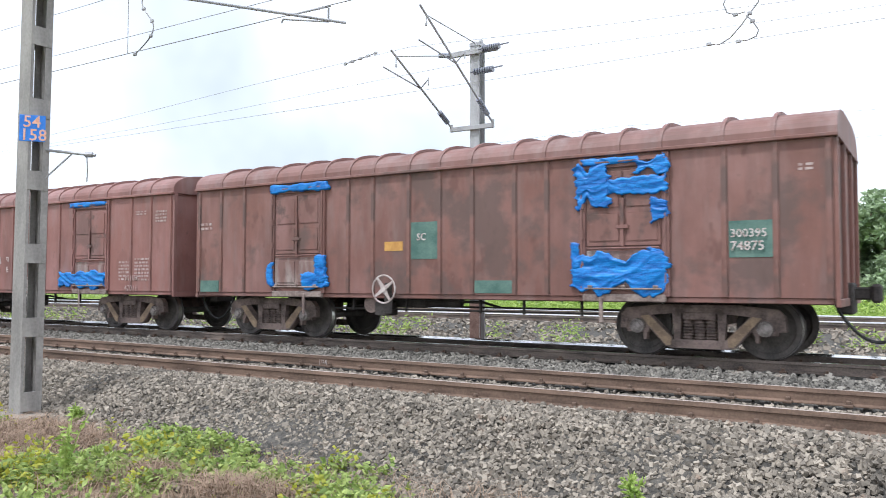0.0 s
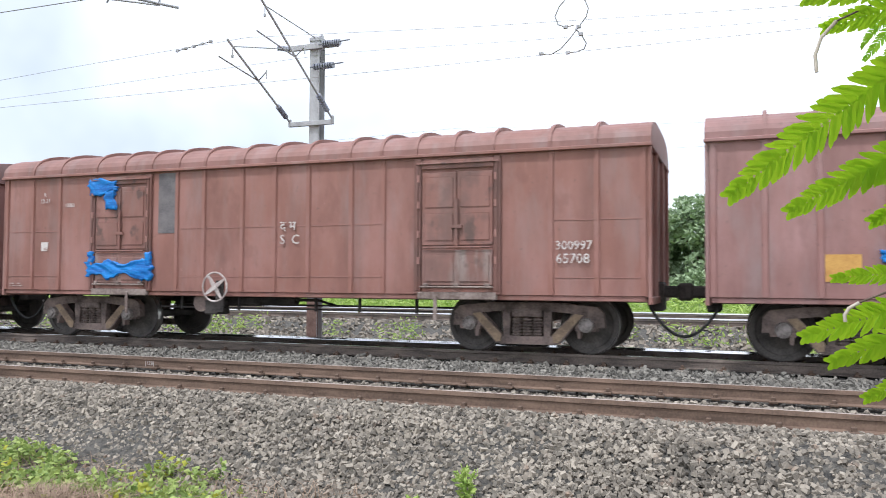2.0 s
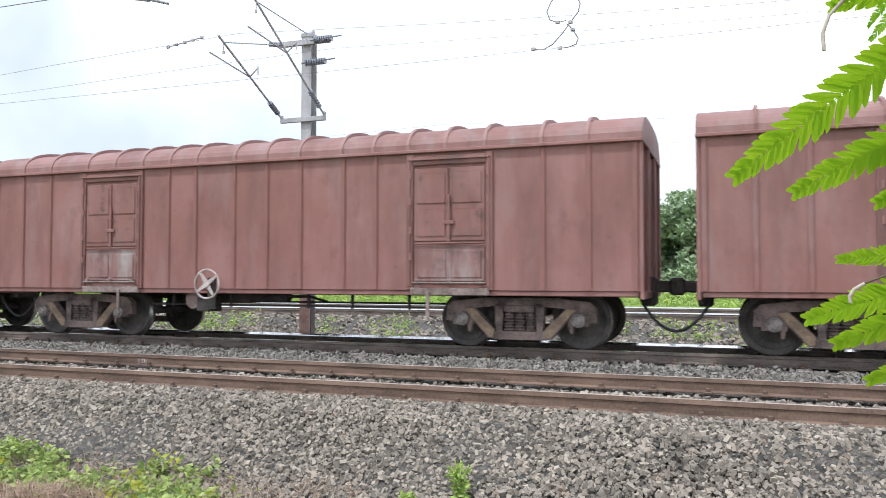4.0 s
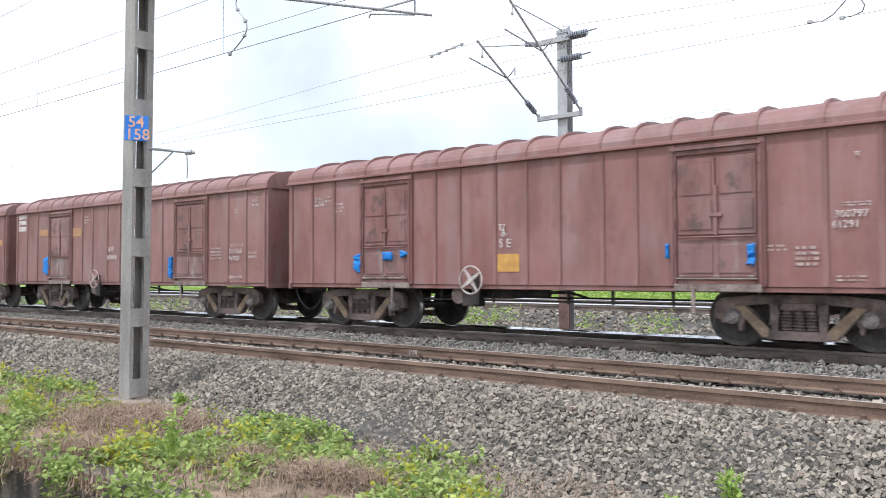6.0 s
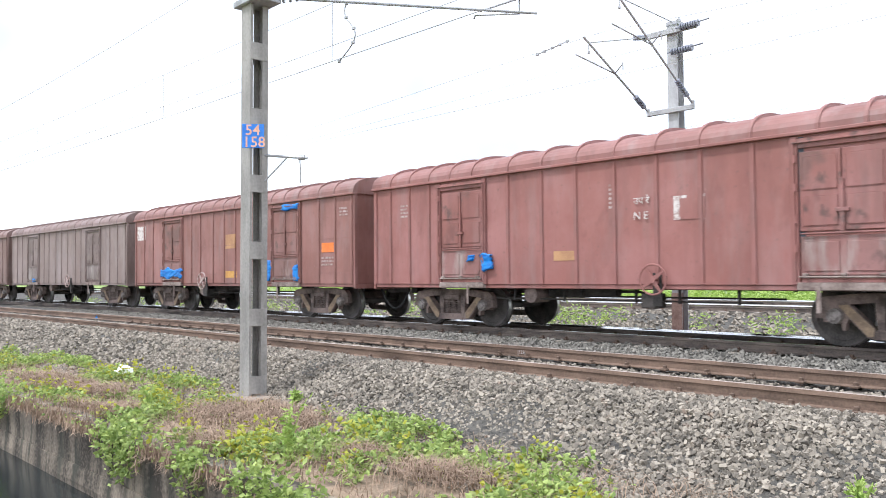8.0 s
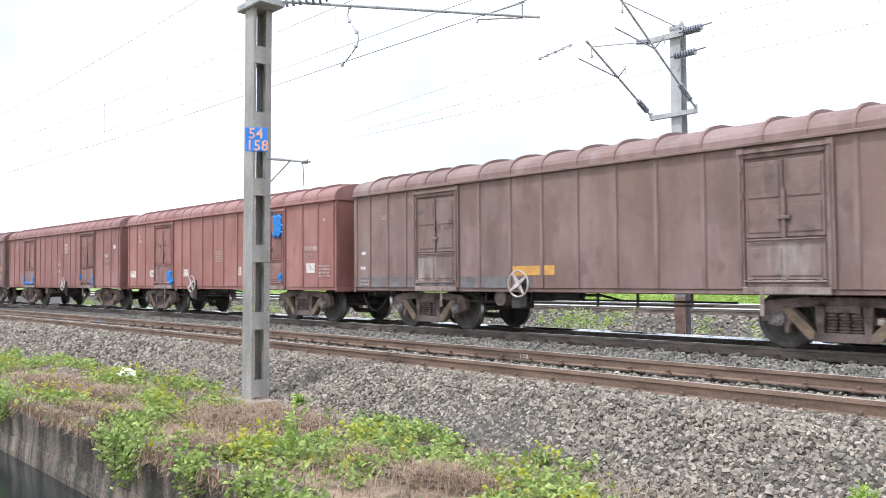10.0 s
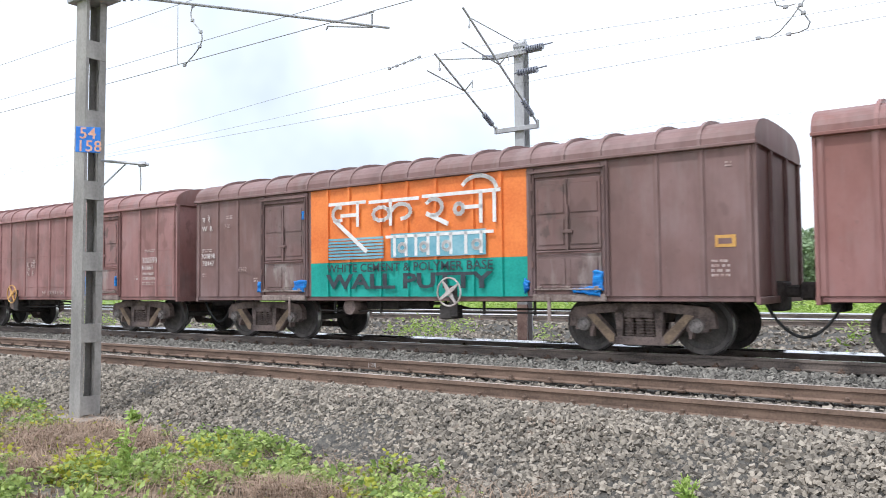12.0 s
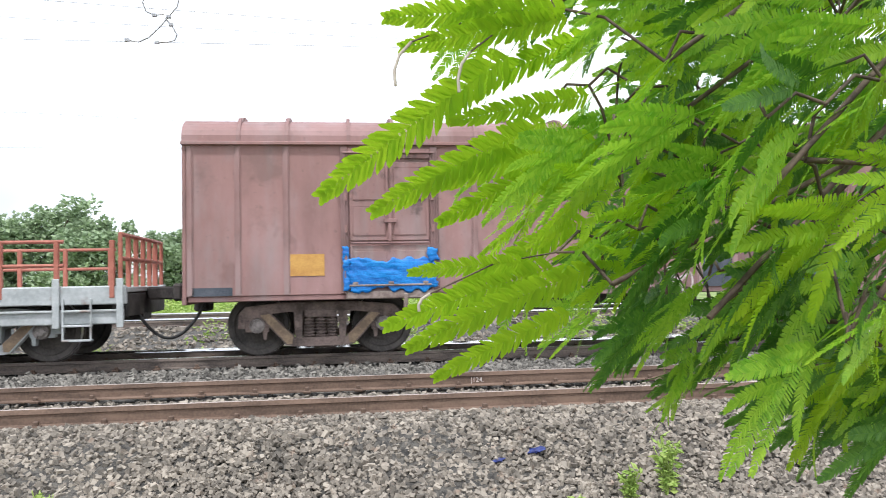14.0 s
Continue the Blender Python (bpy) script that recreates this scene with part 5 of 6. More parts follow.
        ('panel', 0.16, 0.62, 1.67, 1.95, 'yellow'),
        ('panel', 0.16, 0.35, 1.47, 1.56, 'faint'),
        ('tarp', 3.87, 3.98, 2.8, 3.34),
        ('tarp', 2.19, 2.44, 1.06, 1.32),
        ('tarp', 2.69, 3.39, 1.1, 1.5),
        ('tarp', 2.44, 3.83, 1.06, 1.31),
        ('tarp', 3.75, 3.83, 1.09, 1.48),
        ('tarp', 9.38, 9.49, 1.12, 1.52),
        ('tarp', 10.14, 10.23, 1.52, 1.64),
        ('tarp', 10.86, 10.92, 1.33, 1.54),
    ),
    20: (
        ('text', 12.06, 1.93, 0.16, '85275', 'faint'),
        ('text', 12.06, 2.09, 0.14, '310254', 'faint'),
        ('panel', 12.09, 12.52, 2.22, 2.3, 'faint'),
        ('text', 6.93, 1.93, 0.23, 'पू रे', 'faint'),
        ('text', 6.96, 1.71, 0.19, 'E E', 'faint'),
        ('panel', 6.16, 6.62, 1.27, 1.57, 'slate'),
        ('panel', 8.34, 8.9, 0.97, 1.7, 'slate'),
        ('panel', 8.91, 9.59, 0.94, 1.23, 'slate'),
        ('panel', 6.18, 6.72, 2.51, 3.16, 'grime'),
        ('panel', 6.74, 7.41, 0.96, 1.1, 'faint'),
        ('panel', 12.05, 12.21, 1.42, 1.58, 'slate'),
        ('tarp', 9.54, 9.66, 0.95, 1.39),
        ('tarp', 9.64, 10.29, 0.85, 1.12),
        ('tarp', 10.31, 10.97, 1.06, 1.42),
        ('panel', 1.55, 2.1, 1.28, 1.62, 'yellow'),
        ('panel', 0.07, 0.69, 0.9, 1.12, 'slate'),
        ('tarp', 2.39, 2.49, 1.06, 1.77),
        ('tarp', 2.48, 3.85, 1.04, 1.56),
        ('tarp', 3.72, 3.88, 1.48, 1.71),
    ),
}

# paint, streak strength, dust, dark patches, handwheel, label
WAGONS = {
    0: ((0.215, 0.088, 0.068), 0.75, 0.25, 0.75, "white", "mottled dark brown covered wagon with torn blue tarpaulin over both doors"),
    1: ((0.262, 0.106, 0.087), 0.45, 0.3, 0.0, "white", "red-brown covered wagon with blue tarpaulin tied across both doors"),
    2: ((0.30, 0.135, 0.118), 0.35, 0.45, 0.0, "white", "faded pinkish brown covered wagon with zone lettering and blue tarpaulin"),
    3: ((0.285, 0.115, 0.088), 0.4, 0.3, 0.0, "white", "red-brown covered wagon with blue tarpaulin and a grey patch"),
    4: ((0.295, 0.13, 0.112), 0.4, 0.45, 0.0, "white", "faded pink-brown covered wagon with dark scuffed doors"),
    5: ((0.25, 0.10, 0.08), 0.5, 0.3, 0.0, "white", "red-brown covered wagon with plain weathered sides"),
    6: ((0.26, 0.105, 0.085), 0.45, 0.3, 0.0, "white", "red-brown covered wagon with streaked plain sides"),
    7: ((0.2, 0.097, 0.082), 0.45, 0.3, 0.3, "white", "dark chocolate brown covered wagon with white zone letters"),
    8: ((0.285, 0.102, 0.084), 0.4, 0.25, 0.0, "red", "bright oxide red covered wagon with a faded orange band"),
    9: ((0.25, 0.10, 0.085), 0.4, 0.3, 0.0, "white", "maroon covered wagon with a yellow panel"),
    10: ((0.25, 0.108, 0.09), 0.35, 0.35, 0.0, "faint", "brown covered wagon with a torn white poster and number"),
    11: ((0.235, 0.10, 0.088), 0.35, 0.35, 0.0, "white", "brown covered wagon with a yellow band and blue tarpaulin"),
    12: ((0.285, 0.10, 0.083), 0.4, 0.25, 0.0, "red", "oxide red covered wagon with a torn white paper frame"),
    13: ((0.255, 0.10, 0.08), 0.45, 0.3, 0.0, "faint", "red-brown covered wagon with an orange notice"),
    14: ((0.23, 0.15, 0.13), 0.4, 0.55, 0.0, "faint", "greyish brown dusty covered wagon"),
    15: ((0.20, 0.11, 0.09), 0.4, 0.35, 0.3, "white", "dull brown covered wagon with a grey band along the floor"),
    16: ((0.29, 0.108, 0.088), 0.4, 0.25, 0.0, "white", "oxide red covered wagon with torn white posters"),
    17: ((0.25, 0.095, 0.078), 0.4, 0.3, 0.0, "white", "maroon covered wagon with a small white notice"),
    18: ((0.185, 0.09, 0.078), 0.4, 0.3, 0.2, "white", "dark brown covered wagon with an orange and teal painted advertisement"),
    19: ((0.275, 0.115, 0.1), 0.35, 0.35, 0.35, "yellow", "red-brown covered wagon with a yellow handwheel and blue tarpaulin"),
    20: ((0.305, 0.148, 0.132), 0.35, 0.55, 0.4, "white", "pale dusty pink-brown last covered wagon with dark stains and blue tarpaulin"),
}
WHEEL_AHEAD = (1, 5, 7, 11, 12, 14, 17, 18, 20)     # wagons with the handwheel nearer the front
PAINTED = ("body", "roof", "roof_rib", "eave_flange", "side_rib", "end_rib", "end_rail", "sole_bar", "door", "door_post", "door_leaf", "latch_bar", "hinge")


def plain_name(ob):
    return ob.name.split(".")[0]


def advert(w):
    """Painted advertisement between the doors of one wagon."""
    a0, a1 = 3.98, 9.46
    for z0, z1, mat, name in ((1.72, 3.325, orange_paint, "orange_field"), (0.99, 1.718, teal_paint, "teal_field")):
        fields = [(a0, a1, 0.004, 0.001)]
        for x in RIBS:
            if a0 < x < a1:
                fields += [(x - 0.052, x + 0.052, 0.014, 0.004), (x - 0.032, x + 0.032, 0.042, 0.014)]
        for x0, x1, out, back in fields:
            bm = bmesh.new()
            box(bm, X(x0), X(x1), WALL - out, WALL - back, z0, z1)
            part(name, bm, mat, w, "bright orange painted field" if z0 > 1.5 else "teal green painted field")
    bm = bmesh.new()
    for i in range(7):
        box(bm, X(4.55), X(6.1), WALL - 0.05, WALL - 0.044, 1.78 + i * 0.068, 1.825 + i * 0.068)
    box(bm, X(6.3), X(8.6), WALL - 0.05, WALL - 0.044, 1.78, 2.27)
    part("pale_blue_stripes", bm, paleblue_paint, w, "pale blue stripes and panel")
    # large white brush strokes in place of the lettered trade name
    bm = bmesh.new()

    def stroke(p, q, t=0.075):
        p, q = Vector((X(p[0]), 0, p[1])), Vector((X(q[0]), 0, q[1]))
        d = (q - p).normalized() * t / 2
        n = Vector((-d.z, 0, d.x))
        prism(bm, [((c).x, (c).z) for c in (p - d + n, p - d - n, q + d - n, q + d + n)], WALL - 0.056, WALL - 0.05)

    def loop(cx, cz, rx, rz, a0, a1, t=0.075):
        pts = [(cx + rx * math.cos(a0 + (a1 - a0) * i / 10), cz + rz * math.sin(a0 + (a1 - a0) * i / 10)) for i in range(11)]
        for p, q in zip(pts, pts[1:]):
            stroke(p, q, t)

    for xa, xb, z in ((4.6, 5.6, 2.98), (5.75, 7.0, 2.96), (7.15, 8.9, 2.98)):
        stroke((xa, z), (xb, z), 0.07)
    loop(4.85, 2.76, 0.16, 0.15, 1.2, 5.2)
    stroke((4.75, 2.62), (5.62, 1.95), 0.09)
    stroke((4.95, 2.72), (5.35, 2.72))
    stroke((5.4, 2.95), (5.4, 2.5))
    stroke((6.3, 2.95), (6.3, 2.48))
    loop(6.05, 2.7, 0.22, 0.14, 0, 6.28)
    loop(6.58, 2.72, 0.24, 0.15, -1.5, 2.8)
    loop(7.4, 2.75, 0.2, 0.16, -1.8, 2.5)
    stroke((7.25, 2.62), (7.7, 2.42), 0.09)
    stroke((8.1, 2.7), (8.5, 2.7))
    loop(8.0, 2.68, 0.1, 0.1, 0, 6.28)
    stroke((8.5, 2.95), (8.5, 2.42))
    stroke((8.8, 2.95), (8.8, 2.42))
    loop(8.45, 3.0, 0.4, 0.28, 0.2, 2.6)
    for i, x in enumerate((6.4, 6.7, 6.95, 7.25, 7.5, 7.8, 8.15, 8.5)):
        stroke((x, 2.2), (x, 1.84), 0.07)
        if i % 2:
            loop(x - 0.1, 1.98, 0.09, 0.08, 0, 6.28, 0.06)
    stroke((6.2, 2.21), (8.75, 2.21), 0.06)
    part("brush_lettering", bm, advert_white, w, "large white brush-painted strokes")
    lettering("WHITE CEMENT & POLYMER BASE", 0.245, dark_letter, w, X(4.5), 1.51, WALL - 0.047, "dark painted words", fit=4.25)
    lettering("WALL PUTTY", 0.42, dark_letter, w, X(4.5), 1.165, WALL - 0.047, "large dark painted words", fit=4.25)


def dress(w, k):
    colour, streak, dusty, patch, wheel, label = WAGONS[k]
    tagged(w, label)
    colour = (colour[0] * 1.0, colour[1] * 1.13, colour[2] * 1.15)
    paint = wagon_paint("wagon_paint", colour, k * 1.37 + 0.5, streak, dust_amount=dusty, patch=patch)
    roof = wagon_paint("wagon_roof_paint", tuple(c * 0.6 + q for c, q in zip(colour, (0.07, 0.036, 0.032))), k * 1.37 + 4.5, 0.3, dust_amount=0.4)
    flap = wagon_paint("scuffed_flap_paint", tuple(c * 0.8 + 0.025 for c in colour), k * 2.1 + 9.5, 0.5, dust=(0.4, 0.36, 0.33), dust_amount=0.95, patch=0.25, blotch=0.5)
    grimy = wagon_paint("grimy_door_frame_paint", tuple(c * (0.66 if k in (2, 3, 4, 18, 19, 20) else 0.9) for c in colour), k * 1.7 + 6.5, 0.6, dust_amount=dusty * 0.5, patch=0.4 if k in (2, 3, 4, 18, 19, 20) else 0.15)
    scuffed = wagon_paint("scuffed_door_paint", tuple(c * 0.93 for c in colour), k * 1.9 + 2.5, 0.7, dust_amount=dusty, patch=max(0.5, patch), blotch=0.75)
    for o in w.children_recursive:
        nm = plain_name(o)
        if nm == "drop_flap":
            o.material_slots[0].link = "OBJECT"
            o.material_slots[0].material = flap
        if nm in PAINTED:
            o.material_slots[0].link = "OBJECT"
            o.material_slots[0].material = roof if nm.startswith("roof") else grimy if nm == "door_post" else scuffed if nm in ("door", "door_leaf", "latch_bar") else paint
        if nm == "handwheel" and wheel != "white":
            o.material_slots[0].link = "OBJECT"
            o.material_slots[0].material = {"yellow": wheel_yellow, "red": paint, "faint": faint_paint}[wheel]
            o["label"] = {"yellow": "yellow", "red": "oxide red", "faint": "dull grey"}[wheel] + " brake handwheel with four spokes"
    if k in WHEEL_AHEAD:
        for o in w.children:
            if plain_name(o).startswith("handwheel"):
                o.matrix_basis = Matrix.Translation((2.3, 0, 0)) @ o.matrix_basis
    for i, m in enumerate(MARKS.get(k, ())):
        if m[0] == "tarp":
            x0, x1, z0, z1 = m[1:]
            part("tarpaulin", crumpled(x0, min(x1, BODY), max(z0, 1.0), min(z1, 3.3), k * 31 + i), tarp_mat, w, "crumpled blue plastic tarpaulin scrap", True)
        elif m[0] == "panel":
            x0, x1, z0, z1, c = m[1:]
            x0, x1, z0, z1 = max(x0, 0.03), min(x1, BODY - 0.03), max(z0, 0.99), min(z1, 3.3)
            if c == "faint" and z1 - z0 > 0.08:      # worn unreadable writing
                bm = bmesh.new()
                rows = max(2, int((z1 - z0) / 0.075))
                h = (z1 - z0) / rows
                rng = random.Random(k * 77 + i)
                for r in range(rows):
                    x = x0
                    while x < x1 - 0.02:
                        e = min(x1, x + rng.uniform(0.04, 0.14))
                        box(bm, X(x), X(e), WALL - 0.006 - 0.003 * (i % 3), WALL - 0.002, z0 + r * h, z0 + r * h + h * 0.55)
                        x = e + rng.uniform(0.02, 0.05)
                part("worn_writing", bm, faint_paint, w, "worn white stencilled writing, unreadable")
            else:
                mat = paint if c in ("wagonred", "grime") else band_paint if c in ("orangeband", "salmon") else COLOURS[c]
                d = 0.006 + 0.002 * (i % 4)
                xs = [x0] + [q for r in RIBS if x0 < r < x1 for q in (r - 0.052, r + 0.052)] + [x1]
                fields = [(a, b, d, 0.002) for a, b in zip(xs[::2], xs[1::2]) if b > a + 0.01] or [(x0, x1, d, 0.002)]
                if c == "band":
                    fields += [(r - 0.033, r + 0.033, 0.044, 0.012) for r in RIBS if x0 < r < x1]
                says = {"white": "torn white paper notice", "band": "faded yellow band", "slate": "dark slate painted patch"}.get(c, "faded " + mat.name.replace("_", " "))
                for a, b, out, back in fields:
                    bm = bmesh.new()
                    box(bm, X(a), X(b), WALL - out, WALL - back, z0, z1)
                    part("painted_panel", bm, mat, w, says)
        else:
            x, z, size, text, c = m[1:]
            lettering(text, size, white_paint if c == "white" else faint_paint, w, X(x), z, WALL - 0.031, "white stencilled lettering" if c == "white" else "worn pale stencilled lettering")
    if k == 18:
        advert(w)
    if k in (3, 13, 19):
        seam = None
        for z in (2.2, 1.27):                # welded sheet seams from rib to rib
            for a, b in zip(RIBS, RIBS[1:]):
                if b - a < 1.3:
                    if seam is None:
                        bm = bmesh.new()
                        box(bm, 0, 1, WALL - 0.007, WALL - 0.001, 0, 0.014)
                        seam = part("sheet_seam", bm, paint, w)
                    else:
                        seam = share(seam, "sheet_seam", Matrix(), w)
                    seam.matrix_basis = Matrix.Translation((X(a + 0.052), 0, z)) @ Matrix.Diagonal((b - a - 0.104, 1, 1, 1))


first_of = {}
train = {}
for k in range(21):
    kind = "long" if k in LONG else "short"
    use_kind(kind)
    if kind in first_of:
        train[k] = copy_thing(first_of[kind], Matrix())
    else:
        first_of[kind] = train[k] = build_prototype()
for k in train:
    use_kind("long" if k in LONG else "short")
    dress(train[k], k)
use_kind("short")


def build_brake_van():
    v = thing("brake_van", Matrix(), "grey flat brake van with red-brown pipe railings at the train's end", "wagon", "wagons of the train")
    L = 12.0
    P = {}
    bm = bmesh.new()
    box(bm, X(0.5), X(BODY), -1.5, 1.5, 1.08, 1.16, 0.01)
    part("deck", bm, van_grey, v, "steel deck")
    bm = bmesh.new()
    box(bm, X(0.5), X(BODY), -1.52, -1.4, 0.9, 1.18, 0.015)
    part("side_sill", bm, van_grey, v, "pale grey side sill")
    bm = bmesh.new()
    box(bm, X(0.5), X(BODY), 1.4, 1.52, 0.9, 1.18, 0.015)
    part("side_sill", bm, van_grey, v, "pale grey side sill")
    bm = bmesh.new()
    box(bm, X(8.6), X(BODY - 0.05), -1.46, -1.38, 0.6, 0.82, 0.015)
    box(bm, X(8.6), X(BODY - 0.05), -1.5, -1.36, 0.79, 0.825, 0.006)
    part("lower_girder", bm, van_grey, v, "grey girder over the bogie")
    first = None
    for x in (BODY - 0.08, BODY - 1.0, BODY - 2.0, BODY - 3.0, BODY - 4.0):
        if first is None:
            bm = bmesh.new()
            box(bm, -0.05, 0.05, -1.56, -1.525, 0.55, 1.3, 0.008)
            first = part("stanchion", bm, van_grey, v, "pale grey stanchion")
            first.matrix_basis = pose(X(x), 0, 0)
        else:
            share(first, "stanchion", pose(X(x), 0, 0), v)
    bm = bmesh.new()
    box(bm, X(0.5), X(BODY), -0.3, 0.3, 0.6, 1.06, 0.02)
    for x in (1.5, 3.5, 5.5, 7.5, 9.5, 11.5):
        box(bm, X(x) - 0.1, X(x) + 0.1, -1.38, 1.38, 0.86, 1.06, 0.01)
    box(bm, X(BODY - 0.25), X(BODY), -1.4, 1.4, 0.7, 1.06, 0.02)
    part("underframe", bm, under_mat, v)
    bm = bmesh.new()
    box(bm, -0.035, 0.035, -0.035, 0.035, 1.0, 1.88, 0.006)
    post = None
    for x in [BODY - 0.2 - 0.8 * i for i in range(15)]:
        for y in (-1.5, 1.5):
            m = pose(X(x), y, 0)
            if post is None:
                post = part("railing_post", bm, van_red, v, "red-brown railing post")
                post.matrix_basis = m
            else:
                share(post, "railing_post", m, v)
    for y in (-1.0, -0.5, 0, 0.5, 1.0):
        share(post, "railing_post", pose(X(BODY - 0.08), y, 0.1), v)
    for y in (-1.5, 1.5):
        for z in (1.5, 1.86):
            bm = bmesh.new()
            rod(bm, (X(0.6), y, z), (X(BODY - 0.9), y, z), 0.028)
            part("railing", bm, van_red, v, "red-brown pipe railing")
    bm = bmesh.new()
    for z in (1.6, 1.97):
        rod(bm, (X(BODY - 0.08), -1.5, z), (X(BODY - 0.08), 1.5, z), 0.035)
    for y in (-1.5, 1.5):
        rod(bm, (X(BODY - 0.08), y, 1.0), (X(BODY - 0.08), y, 1.99), 0.035)
    part("end_railing", bm, van_red, v, "rusty end railing")
    for xc in (2.6, BODY - 2.3):
        b = build_bogie(v, xc, P)
        b.material_slots[0].link = "OBJECT"
        b.material_slots[0].material = van_grey
    bm = bmesh.new()
    box(bm, X(BODY), X(BODY + 0.45), -0.1, 0.1, 0.93, 1.15, 0.03)
    part("coupler", bm, under_mat, v)
    bm = bmesh.new()
    for i in range(3):
        box(bm, X(BODY - 0.9), X(BODY - 0.5), -1.58, -1.42, 0.35 + 0.22 * i, 0.38 + 0.22 * i, 0.006)
    for x in (BODY - 0.9, BODY - 0.5):
        box(bm, X(x) - 0.015, X(x) + 0.015, -1.56, -1.53, 0.35, 1.0, 0.004)
    part("step_ladder", bm, van_grey, v)
    pts = [(X(BODY) - 0.12 + t * 1.15, -0.55, 0.9 - 0.6 * math.sin(math.pi * t) ** 0.8) for t in [i / 14 for i in range(15)]]
    tube("brake_hose", pts, 0.026, hose_mat, v, "black rubber brake hose hanging in a loop", 3)
    return v


train[21] = build_brake_van()

# ---- plants ----
def leaves(name, mat, spots, size, label, category, up=0.5, seed=1, width=0.55, kind="stuff", parent=None):
    """Many small pointed leaves, each a folded blade, at the given spots (x, y, z)."""
    rng = np.random.default_rng(seed)
    p = np.array(spots, float)
    n = len(p)
    s = size * rng.uniform(0.55, 1.3, (n, 1))
    d = rng.normal(size=(n, 3))
    d[:, 2] = d[:, 2] * 0.5 + 0.2
    d /= np.linalg.norm(d, axis=1, keepdims=True)
    nr = rng.normal(size=(n, 3)) * (1 - up) + np.array((0, 0, 1.0)) * up
    side = np.cross(d, nr)
    side /= np.linalg.norm(side, axis=1, keepdims=True) + 1e-9
    nn = np.cross(side, d)
    v = np.stack([p, p + d * s * 0.45 + side * s * width * 0.5 - nn * s * 0.08, p + d * s * 0.5 + nn * s * 0.03, p + d * s * 0.45 - side * s * width * 0.5 - nn * s * 0.08, p + d * s - nn * s * 0.12], 1)
    f = np.array([(0, 1, 2), (0, 2, 3), (1, 4, 2), (2, 4, 3)])
    f = (f[None] + 5 * np.arange(n)[:, None, None]).reshape(-1, 3)
    me = bpy.data.meshes.new(name)
    me.vertices.add(5 * n)
    me.vertices.foreach_set("co", v.reshape(-1).astype(np.float32))
    me.loops.add(len(f) * 3)
    me.loops.foreach_set("vertex_index", f.reshape(-1).astype(np.int32))
    me.polygons.add(len(f))
    me.polygons.foreach_set("loop_start", np.arange(0, len(f) * 3, 3, dtype=np.int32))
    me.polygons.foreach_set("loop_total", np.full(len(f), 3, np.int32))
    me.update(calc_edges=True)
    me.shade_flat()
    me.materials.append(mat)
    ob = new(name, me)
    ob.parent = parent
    return tagged(ob, label, category if parent is None else "", kind=kind if parent is None else "")


def strands(name, mat, roots, length, label, category, seed=1, lean=0.7, wide=0.006):
    """Thin bent blades of grass."""
    rng = np.random.default_rng(seed)
    p = np.array(roots, float)
    n = len(p)
    L = length * rng.uniform(0.5, 1.3, (n, 1))
    a = rng.uniform(0, 2 * np.pi, n)
    out = np.stack([np.cos(a), np.sin(a), np.zeros(n)], 1) * lean * rng.uniform(0.2, 1.3, (n, 1))
    side = np.stack([-np.sin(a), np.cos(a), np.zeros(n)], 1) * wide
    mid = p + L * 0.55 * (np.array((0, 0, 1)) + out * 0.4)
    tip = p + L * (np.array((0, 0, 0.75)) + out)
    v = np.stack([p - side, p + side, mid - side * 0.8, mid + side * 0.8, tip], 1)
    me = bpy.data.meshes.new(name)
    me.vertices.add(5 * n)
    me.vertices.foreach_set("co", v.reshape(-1).astype(np.float32))
    idx = np.array([0, 1, 3, 2, 2, 3, 4])
    li = (idx[None] + 5 * np.arange(n)[:, None]).reshape(-1)
    me.loops.add(len(li))
    me.loops.foreach_set("vertex_index", li.astype(np.int32))
    me.polygons.add(2 * n)
    st = (np.array([0, 4])[None] + 7 * np.arange(n)[:, None]).reshape(-1)
    me.polygons.foreach_set("loop_start", st.astype(np.int32))
    me.polygons.foreach_set("loop_total", np.tile([4, 3], n).astype(np.int32))
    me.update(calc_edges=True)
    me.shade_flat()
    me.materials.append(mat)
    return tagged(new(name, me), label, category, kind="stuff")


def scatter(n, x0, x1, y0, y1, keep, high=0.12, seed=3):
    rng = random.Random(seed)
    out = []
    while len(out) < n:
        x, y = rng.uniform(x0, x1), rng.uniform(y0, y1)
        k = keep(x, y)
        if k > 0 and rng.random() < k:
            z = ground_height(y) if y > 4.02 else -0.7 - rng.random() ** 1.3 * hang(x)
            if y <= 4.02:
                y = 3.73 - rng.random() * 0.14 if rng.random() < 0.6 else rng.uniform(3.72, 4.02)
            out.append((x, y + bend(x), z + rng.random() ** 1.4 * high * (0.35 + k)))
    return out


# clumps of creeper that hang over the wall: place along it, half width, drop
CLUMPS = ((-15.2, 1.3, 0.42), (-9.6, 0.75, 0.42), (-7.75, 0.3, 0.3), (-6.2, 0.75, 0.4), (-4.3, 0.8, 0.15), (-18.8, 1.0, 0.3))
# dead straw lying between the green: place, distance from the line of the path, radii
STRAW = ((-15.2, 4.85, 2.0, 0.42), (-13.4, 4.8, 0.9, 0.5), (-9.6, 5.4, 1.5, 0.8), (-11.2, 4.3, 0.6, 0.35), (-8.3, 4.25, 0.5, 0.45), (-6.7, 5.1, 0.42, 0.25), (-5.5, 5.1, 0.7, 0.3), (-12.0, 4.05, 0.8, 0.2))


